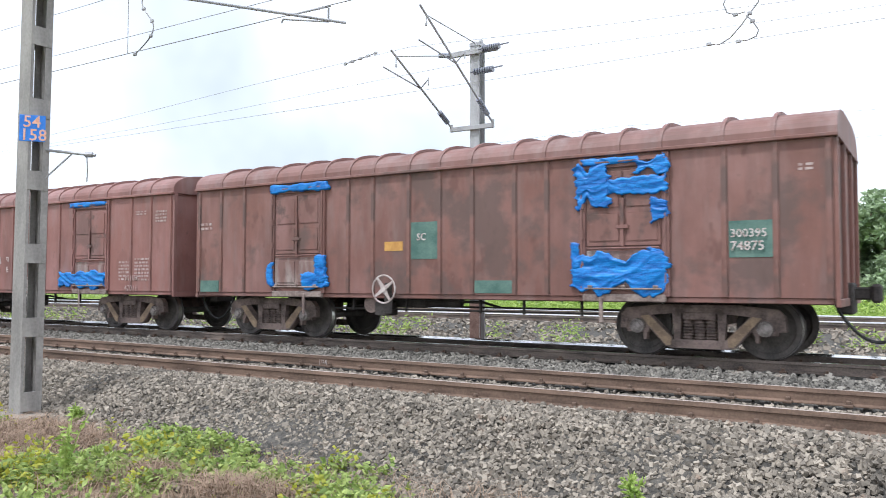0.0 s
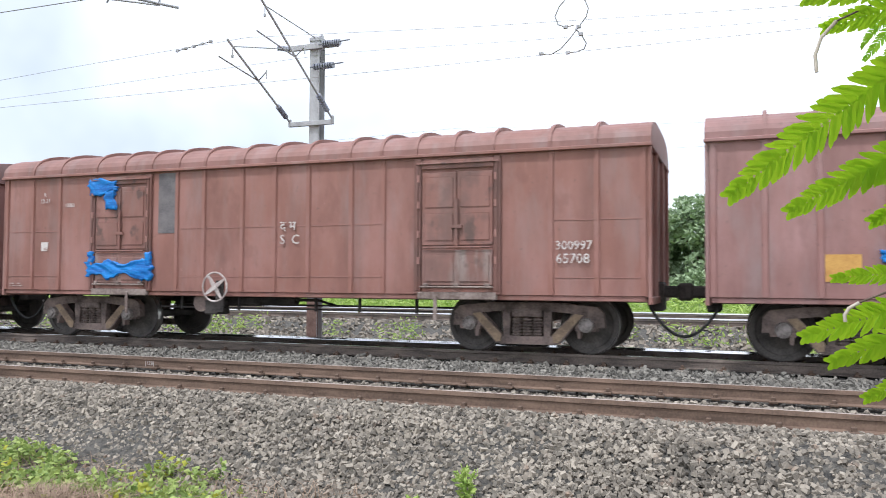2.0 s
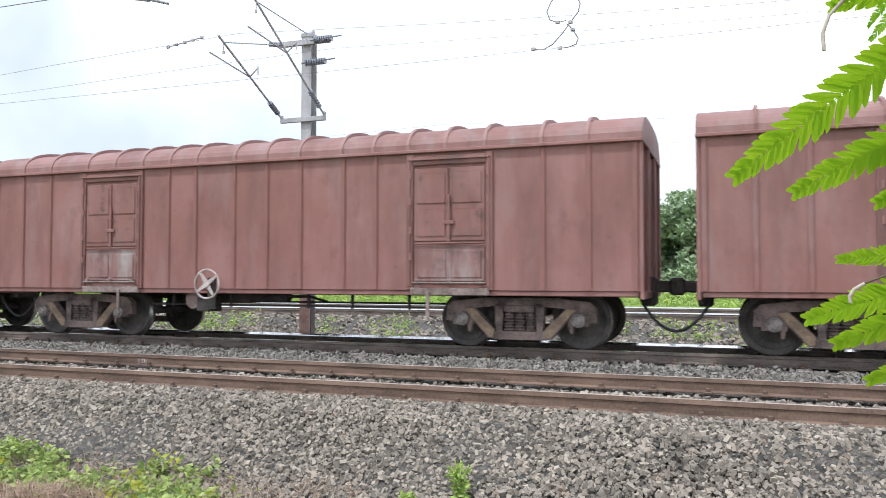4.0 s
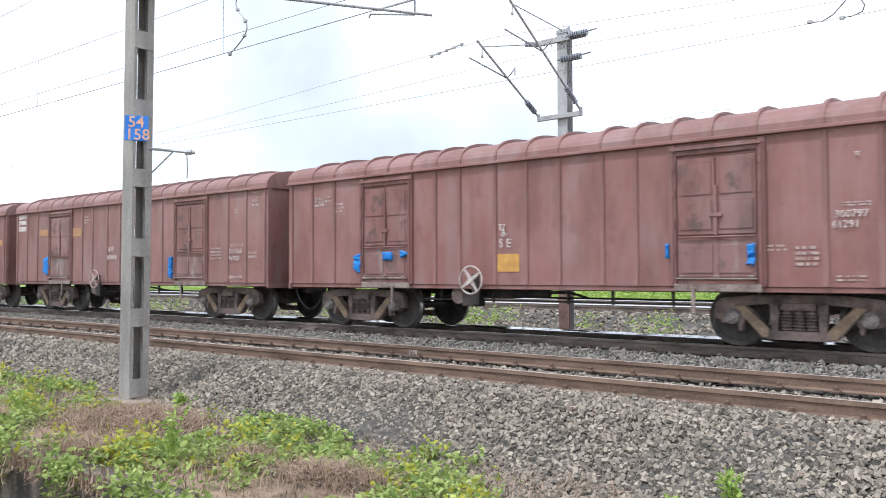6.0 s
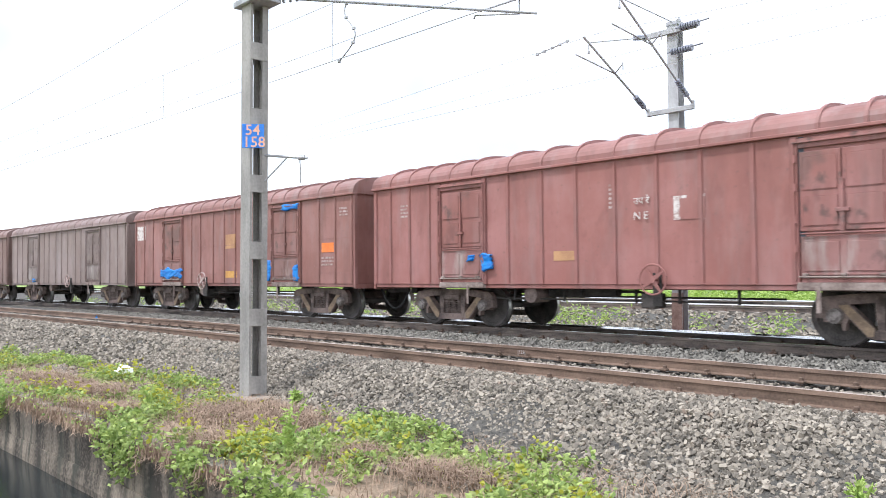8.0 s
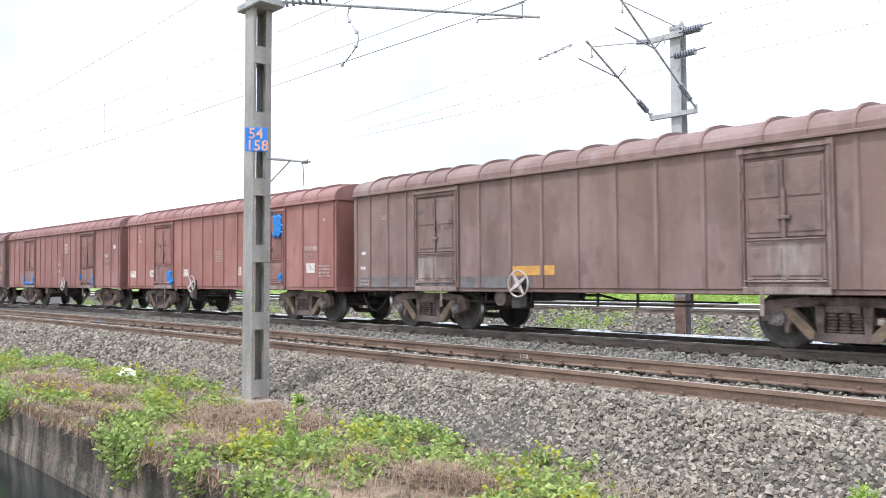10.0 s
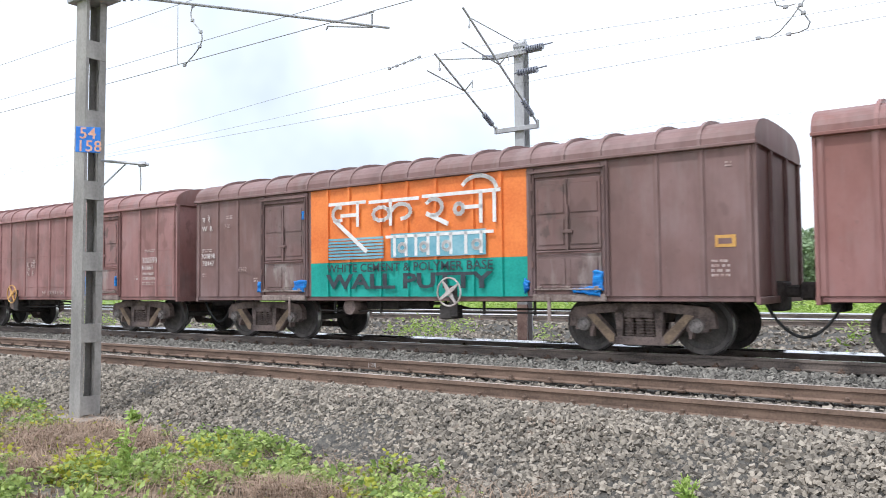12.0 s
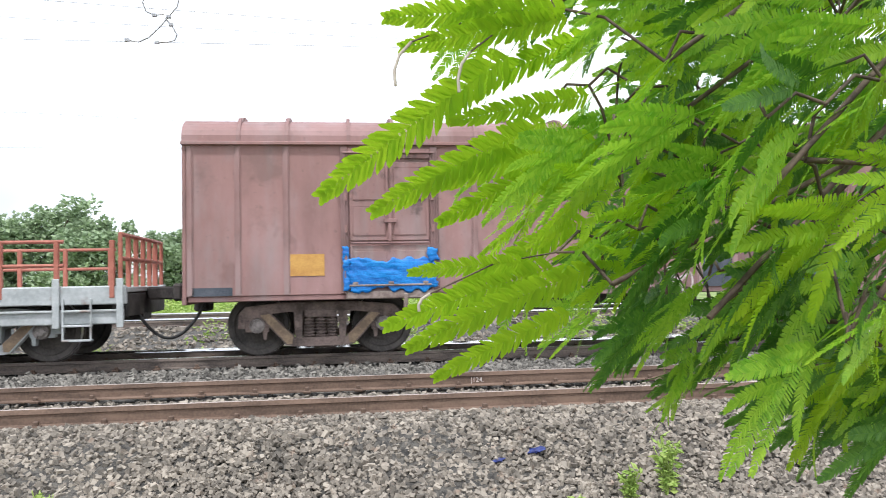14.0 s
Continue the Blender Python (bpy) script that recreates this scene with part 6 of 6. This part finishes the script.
def hang(x):
    return 0.05 + max([1.25 * d * max(0.0, 1 - ((x - c) / w) ** 2) for c, w, d in CLUMPS] + [0.12 * max(0.0, noise.noise((x * 1.4, 7.0, 0)))])


def straw(x, y):
    wob = 0.35 * noise.noise((x * 1.9, y * 2.4, 8.0))
    return max(max(0.0, 1.15 + wob - ((x - cx) / rx) ** 2 - ((y - cy) / ry) ** 2) for cx, cy, rx, ry in STRAW)


def green_cover(x, y):
    n = noise.noise((x * 0.9, y * 1.3, 0.5)) + 0.8 * noise.noise((x * 2.6, y * 3.2, 4.0))
    edge = 5.8 + 0.4 * noise.noise((x * 0.6, 1.0, 2.0)) + (0.5 if x < -11.8 else 0.5 if -9.2 < x < -4.6 else 0.0) - (0 if x < -4.2 else (x + 4.2) * 1.05)
    if y > edge:
        return 0.04 if y < edge + 0.4 else 0
    return max(0.0, min(1.0, 0.42 + 1.7 * n)) * (1 - 0.8 * min(1.0, straw(x, y)))


def wall_cover(x, y):
    return max(0.02, max(max(0.0, 1.1 - ((x - c) / w) ** 2) for c, w, d in CLUMPS))


def dry_cover(x, y):
    return min(1.0, 0.1 + straw(x, y)) if 4.0 < y < 6.3 else 0


leaves("ground_creeper", leaf_mat, scatter(25000, -24, -2.0, 4.0, 6.4, green_cover, 0.15), 0.072, "low green creeper with oval leaves along the wall top", "creeper", 0.55, 5, 0.7)
leaves("yellowing_creeper", yellowleaf_mat, scatter(3200, -24, -2.2, 4.0, 6.2, lambda x, y: green_cover(x, y) if noise.noise((x * 1.3, y * 1.3, 9.0)) > 0.1 else 0, 0.28, 8), 0.07, "yellowing leaves among the creeper", "creeper", 0.5, 6, 0.7)
leaves("wall_creeper", leaf_mat, scatter(7500, -22, -3.5, 3.7, 4.02, wall_cover, 0.2, 31), 0.072, "green creeper hanging over the edge of the wall", "creeper", 0.3, 33, 0.7)
strands("hanging_dry_grass", dry_mat, scatter(3600, -20, -4, 3.7, 4.02, lambda x, y: max(0.06, 0.75 - wall_cover(x, y)), 0.1, 35), -0.15, "dead straw hanging over the wall edge", "grass", 36, 1.0)
strands("dry_grass", dry_mat, scatter(20000, -20, -3, 4.0, 6.2, dry_cover, 0.06, 11), 0.16, "straw-coloured dead grass tufts at the mast foot", "grass", 7, 2.2, 0.004)


def sprig(x, y, h, seed, stems=3):
    rng = random.Random(seed)
    z = ground_height(y - bend(x)) - 0.02
    t = thing("weed_plant", pose(x, y, z), "upright yellow-green weed growing in the ballast", "plant", "weeds in the ballast")
    spots = []
    for s in range(stems):
        a, b = rng.uniform(0, 6.28), rng.uniform(0.05, 0.35)
        hh = h * rng.uniform(0.6, 1.0)
        pts = [(math.cos(a) * b * hh * u * u, math.sin(a) * b * hh * u * u, hh * u) for u in (0, 0.25, 0.5, 0.75, 1)]
        tube("stem", pts, 0.005, weed_mat, t, res=1)
        for i in range(26):
            u = rng.uniform(0.1, 1.0)
            spots.append((math.cos(a) * b * hh * u * u + rng.uniform(-0.03, 0.03), math.sin(a) * b * hh * u * u + rng.uniform(-0.03, 0.03), hh * u))
    leaves("foliage", weed_mat, spots, 0.075, "", "", 0.4, seed, 0.5, parent=t)


for i, (x, y, h, n) in enumerate(((-2.2, 6.3, 0.46, 6), (-7.0, 4.35, 0.85, 5), (2.75, 6.4, 0.5, 9), (2.4, 6.35, 0.3, 6), (-9.9, 6.3, 0.24, 7), (-2.6, 6.1, 0.16, 3), (1.9, 6.2, 0.15, 3), (-11.0, 4.6, 0.55, 3))):
    sprig(x, y, h, 40 + i, n)


def weed_patches(x, y):
    return 1.0 if noise.noise((x * 0.45, y * 0.45, 12.0)) > 0.30 else 0.0


def on_rear(n, keep, y0, y1, high, seed):
    rng = random.Random(seed)
    out = []
    while len(out) < n:
        x, y = rng.uniform(-60, 16), rng.uniform(y0, y1)
        if keep(x, y):
            out.append((x, y + bend(x), ground_height(y) + rng.random() ** 1.6 * high))
    return out


leaves("trackside_weeds", weed_mat, on_rear(7000, weed_patches, 17.2, 25.0, 0.55, 21), 0.16, "yellow-green weeds in the far ballast", "weeds", 0.35, 22, 0.35)
leaves("tall_meadow_grass", weed_mat, on_rear(22000, lambda x, y: True, 34.5, 50.0, 1.2, 23), 0.42, "bright green tall grass beyond the far tracks", "grass", 0.2, 24, 0.25)


def tree(x, y, h, seed, spread=1.0):
    rng = random.Random(seed)
    t = thing("tree", pose(x, y, -0.7), "broad dense green tree behind the railway", "tree", "background trees")
    bm = bmesh.new()
    bmesh.ops.create_cone(bm, cap_ends=True, segments=10, radius1=0.035 * h, radius2=0.014 * h, depth=h * 0.6, matrix=Matrix.Translation((0, 0, h * 0.3)))
    tops = []
    for i in range(9):
        a = i * 2.4 + rng.uniform(-0.4, 0.4)
        r = h * rng.uniform(0.18, 0.42) * spread
        p, q = Vector((0, 0, h * rng.uniform(0.25, 0.55))), Vector((math.cos(a) * r, math.sin(a) * r, h * rng.uniform(0.5, 0.85)))
        rod(bm, p, q, 0.008 * h, 6)
        tops.append(q)
    tops.append(Vector((0, 0, h * 0.85)))
    for i in range(7):                      # undergrowth closing the foot of the crown
        a = i * 0.9 + rng.uniform(-0.3, 0.3)
        tops.append(Vector((math.cos(a) * h * 0.34, math.sin(a) * h * 0.34, h * rng.uniform(0.08, 0.36))))
    part("trunk", bm, bark_mat, t)
    spots = []
    for q in tops:
        for k in range(7):
            c = q + Vector((rng.gauss(0, 0.12), rng.gauss(0, 0.12), rng.gauss(-0.02, 0.09))) * h
            r = h * rng.uniform(0.06, 0.12)
            for i in range(95):
                d = Vector((rng.gauss(0, 1), rng.gauss(0, 1), rng.gauss(0, 0.8))).normalized() * r * rng.uniform(0.6, 1.05)
                spots.append(c + d)
    leaves("crown", tree_leaf_mat, spots, 0.045 * h + 0.12, "", "", 0.3, seed, 0.6, parent=t)


for i, (x, y, h) in enumerate(((-30, 68, 8.3), (-24.5, 71, 8.6), (-19, 67, 7.4), (-13.5, 72, 6.6), (-8, 74, 6.8), (-3.5, 70, 9.2), (2.5, 72, 8.6), (8, 69, 8.2), (-38, 76, 8.0), (-47, 80, 7.2), (14, 73, 8.0), (-60, 84, 7.5), (21, 70, 8.5))):
    tree(x, y, h, 60 + i)


# ---- feathery branches close to the camera ----
def pinna_mesh(length=0.24, pairs=30, leaf=0.034, w=0.0048, curl=0.16):
    """One feather: a midrib with two rows of blunt oblong leaflets that nearly touch."""
    v, f = [], []
    for i in range(pairs):
        u = (i + 0.5) / pairs
        x = length * u
        z = -curl * length * u * u
        s = leaf * (0.55 + 0.5 * math.sin(math.pi * min(1, u * 0.72 + 0.2))) * (1.0 - 0.35 * max(0.0, u - 0.8) / 0.2)
        ww = w * (0.85 + 0.2 * math.sin(i * 5.1))
        for side in (-1, 1):
            b = len(v)
            ca = 0.5 + 0.35 * u + 0.05 * math.sin(i * 3.7 + side)
            sa = side * math.sqrt(1 - ca * ca)
            d, p = (ca, sa), (-sa * side, ca * side)
            dip = -0.14 * s * (1 + 0.5 * math.sin(i * 2.3 + side))
            for along, across, low in ((0.0, 0.85, 0.0), (0.0, -0.85, 0.0), (0.45, -1.05, 0.25), (0.86, -0.75, 0.8), (1.0, 0.0, 1.0), (0.86, 0.75, 0.8), (0.45, 1.05, 0.25)):
                v.append((x + d[0] * s * along + p[0] * ww * across, d[1] * s * along + p[1] * ww * across, z + dip * low))
            f.append(tuple(range(b, b + 7)))
    b = len(v)
    for i in range(5):
        u = i / 4
        r = 0.0012 * (1.15 - u)
        v += [(length * u, r, -curl * length * u * u + 0.0006), (length * u, -r, -curl * length * u * u + 0.0006)]
    for i in range(4):
        f.append((b + 2 * i, b + 2 * i + 1, b + 2 * i + 3, b + 2 * i + 2))
    return v, f


def compound_leaf(name, seed, pairs=3, rachis=0.2):
    """A leaf of feathers in pairs along a stalk; the stalk runs along +x."""
    rng = random.Random(seed)
    V, F = [], []
    spots = [(0.3 + 0.7 * (i + 0.5) / pairs, side) for i in range(pairs) for side in (-1, 1)] + [(1.0, 0.1)]
    for u, side in spots:
        v, f = pinna_mesh(0.2 * rng.uniform(0.8, 1.15), 32, 0.021, 0.0028, rng.uniform(0.05, 0.35)) if pairs else pinna_mesh(0.3, 33, 0.036, 0.0052, 0.1)
        m = Matrix.Translation((rachis * u, 0, -0.05 * u * u)) @ pose(0, 0, 0, rng.uniform(-35, 35), rng.uniform(-6, 16), side * rng.uniform(20, 40) * (1.2 - 0.5 * u))
        b = len(V)
        V += [tuple(m @ Vector(p)) for p in v]
        F += [tuple(k + b for k in q) for q in f]
    b = len(V)
    for i in range(6):
        u = i / 5
        r = 0.0022 * (1.2 - u)
        V += [(rachis * u, r, -0.05 * u * u), (rachis * u, -r, -0.05 * u * u), (rachis * u, 0, -0.05 * u * u + r * 1.5)]
    for i in range(5):
        for a, c in ((0, 1), (1, 2), (2, 0)):
            F.append((b + 3 * i + a, b + 3 * i + c, b + 3 * i + 3 + c, b + 3 * i + 3 + a))
    me = bpy.data.meshes.new(name)
    me.from_pydata(V, [], F)
    return me


EYE = Vector((0, 0, 1.207))


def from_eye(az, el, d):
    a, e = radians(az), radians(el)
    return EYE + Vector((math.sin(a) * math.cos(e), math.cos(a) * math.cos(e), math.sin(e))) * d


def feathery_tree():
    """A young tree beside the path: its trunk stands to the side, its branches hang over the bank."""
    rng = random.Random(77)
    base = Vector((1.75, 0.75, -0.45))
    t = thing("feathery_leaved_tree", Matrix.Translation(base), "young tree with bright green feathery compound leaves hanging over the bank", "tree")
    variants = [compound_leaf("feathery_leaf", s, 2 + s % 2, 0.14 + 0.02 * (s % 4)) for s in range(6)] + [compound_leaf("feathery_leaf", 50, 0, 0.1)]
    # the first two variants carry the painted crown shade
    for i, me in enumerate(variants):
        me.materials.append(frond_young if i >= 5 else frond_shaded if i < 2 else frond_mat)
    trunk = [Vector((0, 0, 0)), Vector((-0.03, 0.05, 0.7)), Vector((0.02, 0.12, 1.4)), Vector((0.0, 0.2, 2.3)), Vector((0.1, 0.3, 3.1))]
    tube("trunk", trunk, 0.035, bark_mat, t, "slender brown trunk", 3)
    limits = ((24, 7.5), (17, 7.0), (12, 9.0), (9, 10.0), (6, 10.0), (0, 8.7), (-3, 8.0), (-6, 9.2), (-9, 15.0), (-10.5, 22.0), (-14, 31.0))

    def left_limit(el):
        for (e0, a0), (e1, a1) in zip(limits, limits[1:]):
            if e1 <= el <= e0:
                return a0 + (a1 - a0) * (e0 - el) / (e0 - e1)
        return 40.0 if el < -14 else 5.0

    ends = []
    for i in range(13):
        el, az, d = rng.uniform(-5, 20), rng.uniform(19, 36), rng.uniform(0.9, 1.4)
        end = from_eye(az, el, d) - base
        s = trunk[1].lerp(trunk[4], rng.uniform(0.0, 0.95))
        m = s.lerp(end, 0.5) + Vector((0, 0.05, 0.12))
        tube("branch", [s, s.lerp(m, 0.5) + Vector((0, 0, 0.03)), m, m.lerp(end, 0.55) + Vector((0, 0, 0.02)), end], 0.0038, bark_mat, t, res=1)
        ends += [m.lerp(end, 0.4), end, end]

    def place(az, el, d, yaw, pitch, roll, k, scale=1.0):
        """The leaf's tip stands at the given direction from the path's viewpoint; the stalk runs back to the nearest twig."""
        o = new("feathery_leaf", variants[k])
        o.parent = t
        turn = pose(0, 0, 0, roll, 0, 0)
        m = Matrix.Rotation(radians(yaw), 4, "Z") @ Matrix.Rotation(radians(pitch), 4, "Y") @ turn
        tip = from_eye(az, el, d) - base
        root = tip - (m @ Vector(((0.4 if k == 6 else 0.36) * scale, 0, -0.07)))
        o.matrix_basis = Matrix.Translation(root) @ m @ Matrix.Diagonal((scale, scale, scale, 1))
        o["label"] = "bright yellow-green young leaf" if k >= 5 else "bright green feathery leaf"
        near = min(ends, key=lambda e: (e - root).length)
        if (near - root).length > 0.02:
            tube("twig", [near, near.lerp(root, 0.5) + Vector((0, 0, 0.02)), root], 0.0022, bark_mat, t, res=1)
        ends.append(root)

    for az, el, d, yaw, pitch, roll, k, scale in ((-0.1, 6.3, 1.0, 174, 36, 60, 6, 1.0), (3.6, 4.9, 1.0, 174, 27, 64, 6, 0.85), (7.0, 6.6, 1.02, 172, 14, 66, 6, 0.8), (8.4, 4.0, 1.05, 172, 24, 60, 6, 0.8),
                                                  (6.0, 0.0, 0.98, 176, 4, 68, 6, 0.5), (4.2, -3.5, 1.05, 172, 19, 74, 6, 0.8), (5.9, -5.0, 1.0, 172, 21, 60, 6, 0.85), (7.8, -7.4, 1.1, 172, 24, 66, 6, 0.7),
                                                  (4.6, 18.4, 1.0, 172, 3, 60, 6, 0.75), (5.8, 16.3, 1.0, 170, 8, 52, 6, 0.7), (7.6, 11.6, 1.05, 170, 24, 40, 6, 0.8), (9.5, 11.0, 1.0, 172, 10, 60, 6, 0.6), (9.0, -1.5, 1.1, 172, 28, 64, 6, 0.75)):
        place(az, el, d, yaw, pitch, roll, k, scale)
    count = 0
    while count < 165:
        el = rng.uniform(-13, 25)
        az = rng.uniform(0, 40)
        if az < left_limit(el) or rng.random() > min(1.0, 0.3 + (az - left_limit(el)) / 14):
            continue
        # past 18 degrees some leaves take the shade-dark variants
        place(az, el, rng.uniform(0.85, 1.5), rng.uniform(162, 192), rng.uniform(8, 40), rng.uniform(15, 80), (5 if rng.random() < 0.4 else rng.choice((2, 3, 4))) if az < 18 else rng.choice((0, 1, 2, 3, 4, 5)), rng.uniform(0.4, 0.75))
        count += 1
    count = 0
    while count < 125:                       # inside of the crown, mostly in the darker green that paints its shade
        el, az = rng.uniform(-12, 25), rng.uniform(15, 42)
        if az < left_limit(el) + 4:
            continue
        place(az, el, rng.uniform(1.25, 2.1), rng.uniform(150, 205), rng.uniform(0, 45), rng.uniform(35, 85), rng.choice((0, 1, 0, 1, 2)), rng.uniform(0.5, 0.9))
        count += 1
    for i in range(34):                      # low boughs near the trunk, all in the shade-dark green
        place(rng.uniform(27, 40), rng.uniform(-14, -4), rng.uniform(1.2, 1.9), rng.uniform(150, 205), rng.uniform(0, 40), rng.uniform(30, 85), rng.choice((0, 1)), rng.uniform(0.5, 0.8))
    for az, el, lean, drop in ((6.4, 17.4, 0.022, 0.055), (10.7, 16.6, 0.016, 0.05), (7.3, -0.6, 0.015, 0.022)):       # shrivelled leaves hanging limp
        p = from_eye(az, el, 1.0) - base
        tube("withered_leaf", [p, p + Vector((-lean * 0.7, 0, -drop * 0.3)), p + Vector((-lean, 0, -drop * 0.65)), p + Vector((-lean * 0.95, 0, -drop))], 0.0022, withered_mat, t, "shrivelled pale brown leaf", 1)
        near = min(ends, key=lambda e: (e - p).length)
        tube("twig", [near, near.lerp(p, 0.5) + Vector((0, 0, 0.012)), p], 0.0012, bark_mat, t, res=1)
    return t


tree_near = feathery_tree()


# ---- litter ----
def crumple(name, x, y, z, size, mat, label, seed, flat=0.4):
    rng = random.Random(seed)
    bm = bmesh.new()
    bmesh.ops.create_icosphere(bm, subdivisions=2, radius=size)
    for v in bm.verts:
        v.co *= rng.uniform(0.6, 1.25)
        v.co.z *= flat
    ob = finish(bm, name, mat)
    ob.matrix_basis = pose(x, y, z, 10, 8, rng.uniform(0, 360))
    return tagged(ob, label, "litter")


crumple("plastic_bag", -15.0, 5.75 + bend(-15) + 0.13, ground_height(5.75) + 0.13, 0.19, paper_mat, "crumpled white plastic bag on the ballast edge", 1, 0.7)
crumple("blue_scrap", -26.8, 9.45, -0.1, 0.09, tarp_mat, "small blue plastic scrap beside the rail", 2, 0.9)
crumple("blue_rag", 1.75, 6.95, ground_height(6.95) + 0.03, 0.09, blue_rag, "dark blue rag lying in the ballast", 3, 0.25)
crumple("blue_rag", 1.4, 6.85, ground_height(6.85) + 0.03, 0.06, blue_rag, "dark blue rag lying in the ballast", 4, 0.25)

# ---- motion of the train ----
# seconds, place of the first wagon's rear end along the line
TRAVEL = [(0.0, -14.83), (0.5, -4.07), (1.0, 6.69), (1.5, 17.45), (2.0, 28.18), (2.5, 38.9), (3.0, 49.67), (3.5, 60.44), (4.0, 71.22), (4.5, 81.99), (5.0, 92.76), (5.5, 103.52), (6.0, 114.29), (6.5, 125.05), (7.0, 135.8),
          (7.5, 146.56), (8.0, 157.33), (8.5, 168.09), (9.0, 178.85), (9.5, 189.61), (10.0, 200.38), (10.5, 211.14), (11.0, 221.9), (11.5, 232.68), (12.0, 243.46), (12.5, 254.23), (13.0, 265.04), (13.5, 275.8), (14.0, 286.6)]


SPIN = math.degrees(21.5 / 0.493) / FPS      # turn of a wheel from one step of the clip to the next


def motions():
    for k, wagon in train.items():
        rows = []
        for t, s in TRAVEL:
            u = s - k * PITCH - GAP * sum(k >= n for n in LONG) + (KINDS["long" if k in LONG else "short"][0]) / 2
            x = u - CURVE * CURVE * max(-REACH, min(REACH, u)) ** 3 / 6
            rows.append((t, pose(x, TRACK_B + bend(x), 0, 0, 0, heading(x))))
        walk(wagon, rows)
    base = tree_near.matrix_basis.copy()
    sway = [(i * 0.5, 0.28 * math.sin(i * 1.15) + 0.12 * math.sin(i * 2.3 + 1)) for i in range(25)] + [(12.5, 0.95), (13.0, 0.6), (13.5, 0.2), (14.0, -0.3)]
    walk(tree_near, [(t, base @ pose(0, 0, 0, a * 0.4, a, 0)) for t, a in sway])
    rolled = {}
    for wagon in train.values():
        for wheel in wagon.children_recursive:
            if plain_name(wheel) != "wheel":
                continue
            x, y, z = wheel.matrix_basis.translation
            spot = (round(x, 2), round(y, 2))
            if spot not in rolled:
                side = 0 if y < 0 else 180
                walk(wheel, [(i / FPS, pose(x, y, z, 0, i * SPIN % 360, 0) @ pose(0, 0, 0, 0, 0, side)) for i in range(14 * FPS + 1)])
                rolled[spot] = wheel.animation_data
            else:
                wheel.rotation_mode = "QUATERNION"
                wheel.animation_data_create()
                wheel.animation_data.action = rolled[spot].action
                wheel.animation_data.action_slot = rolled[spot].action_slot


motions()
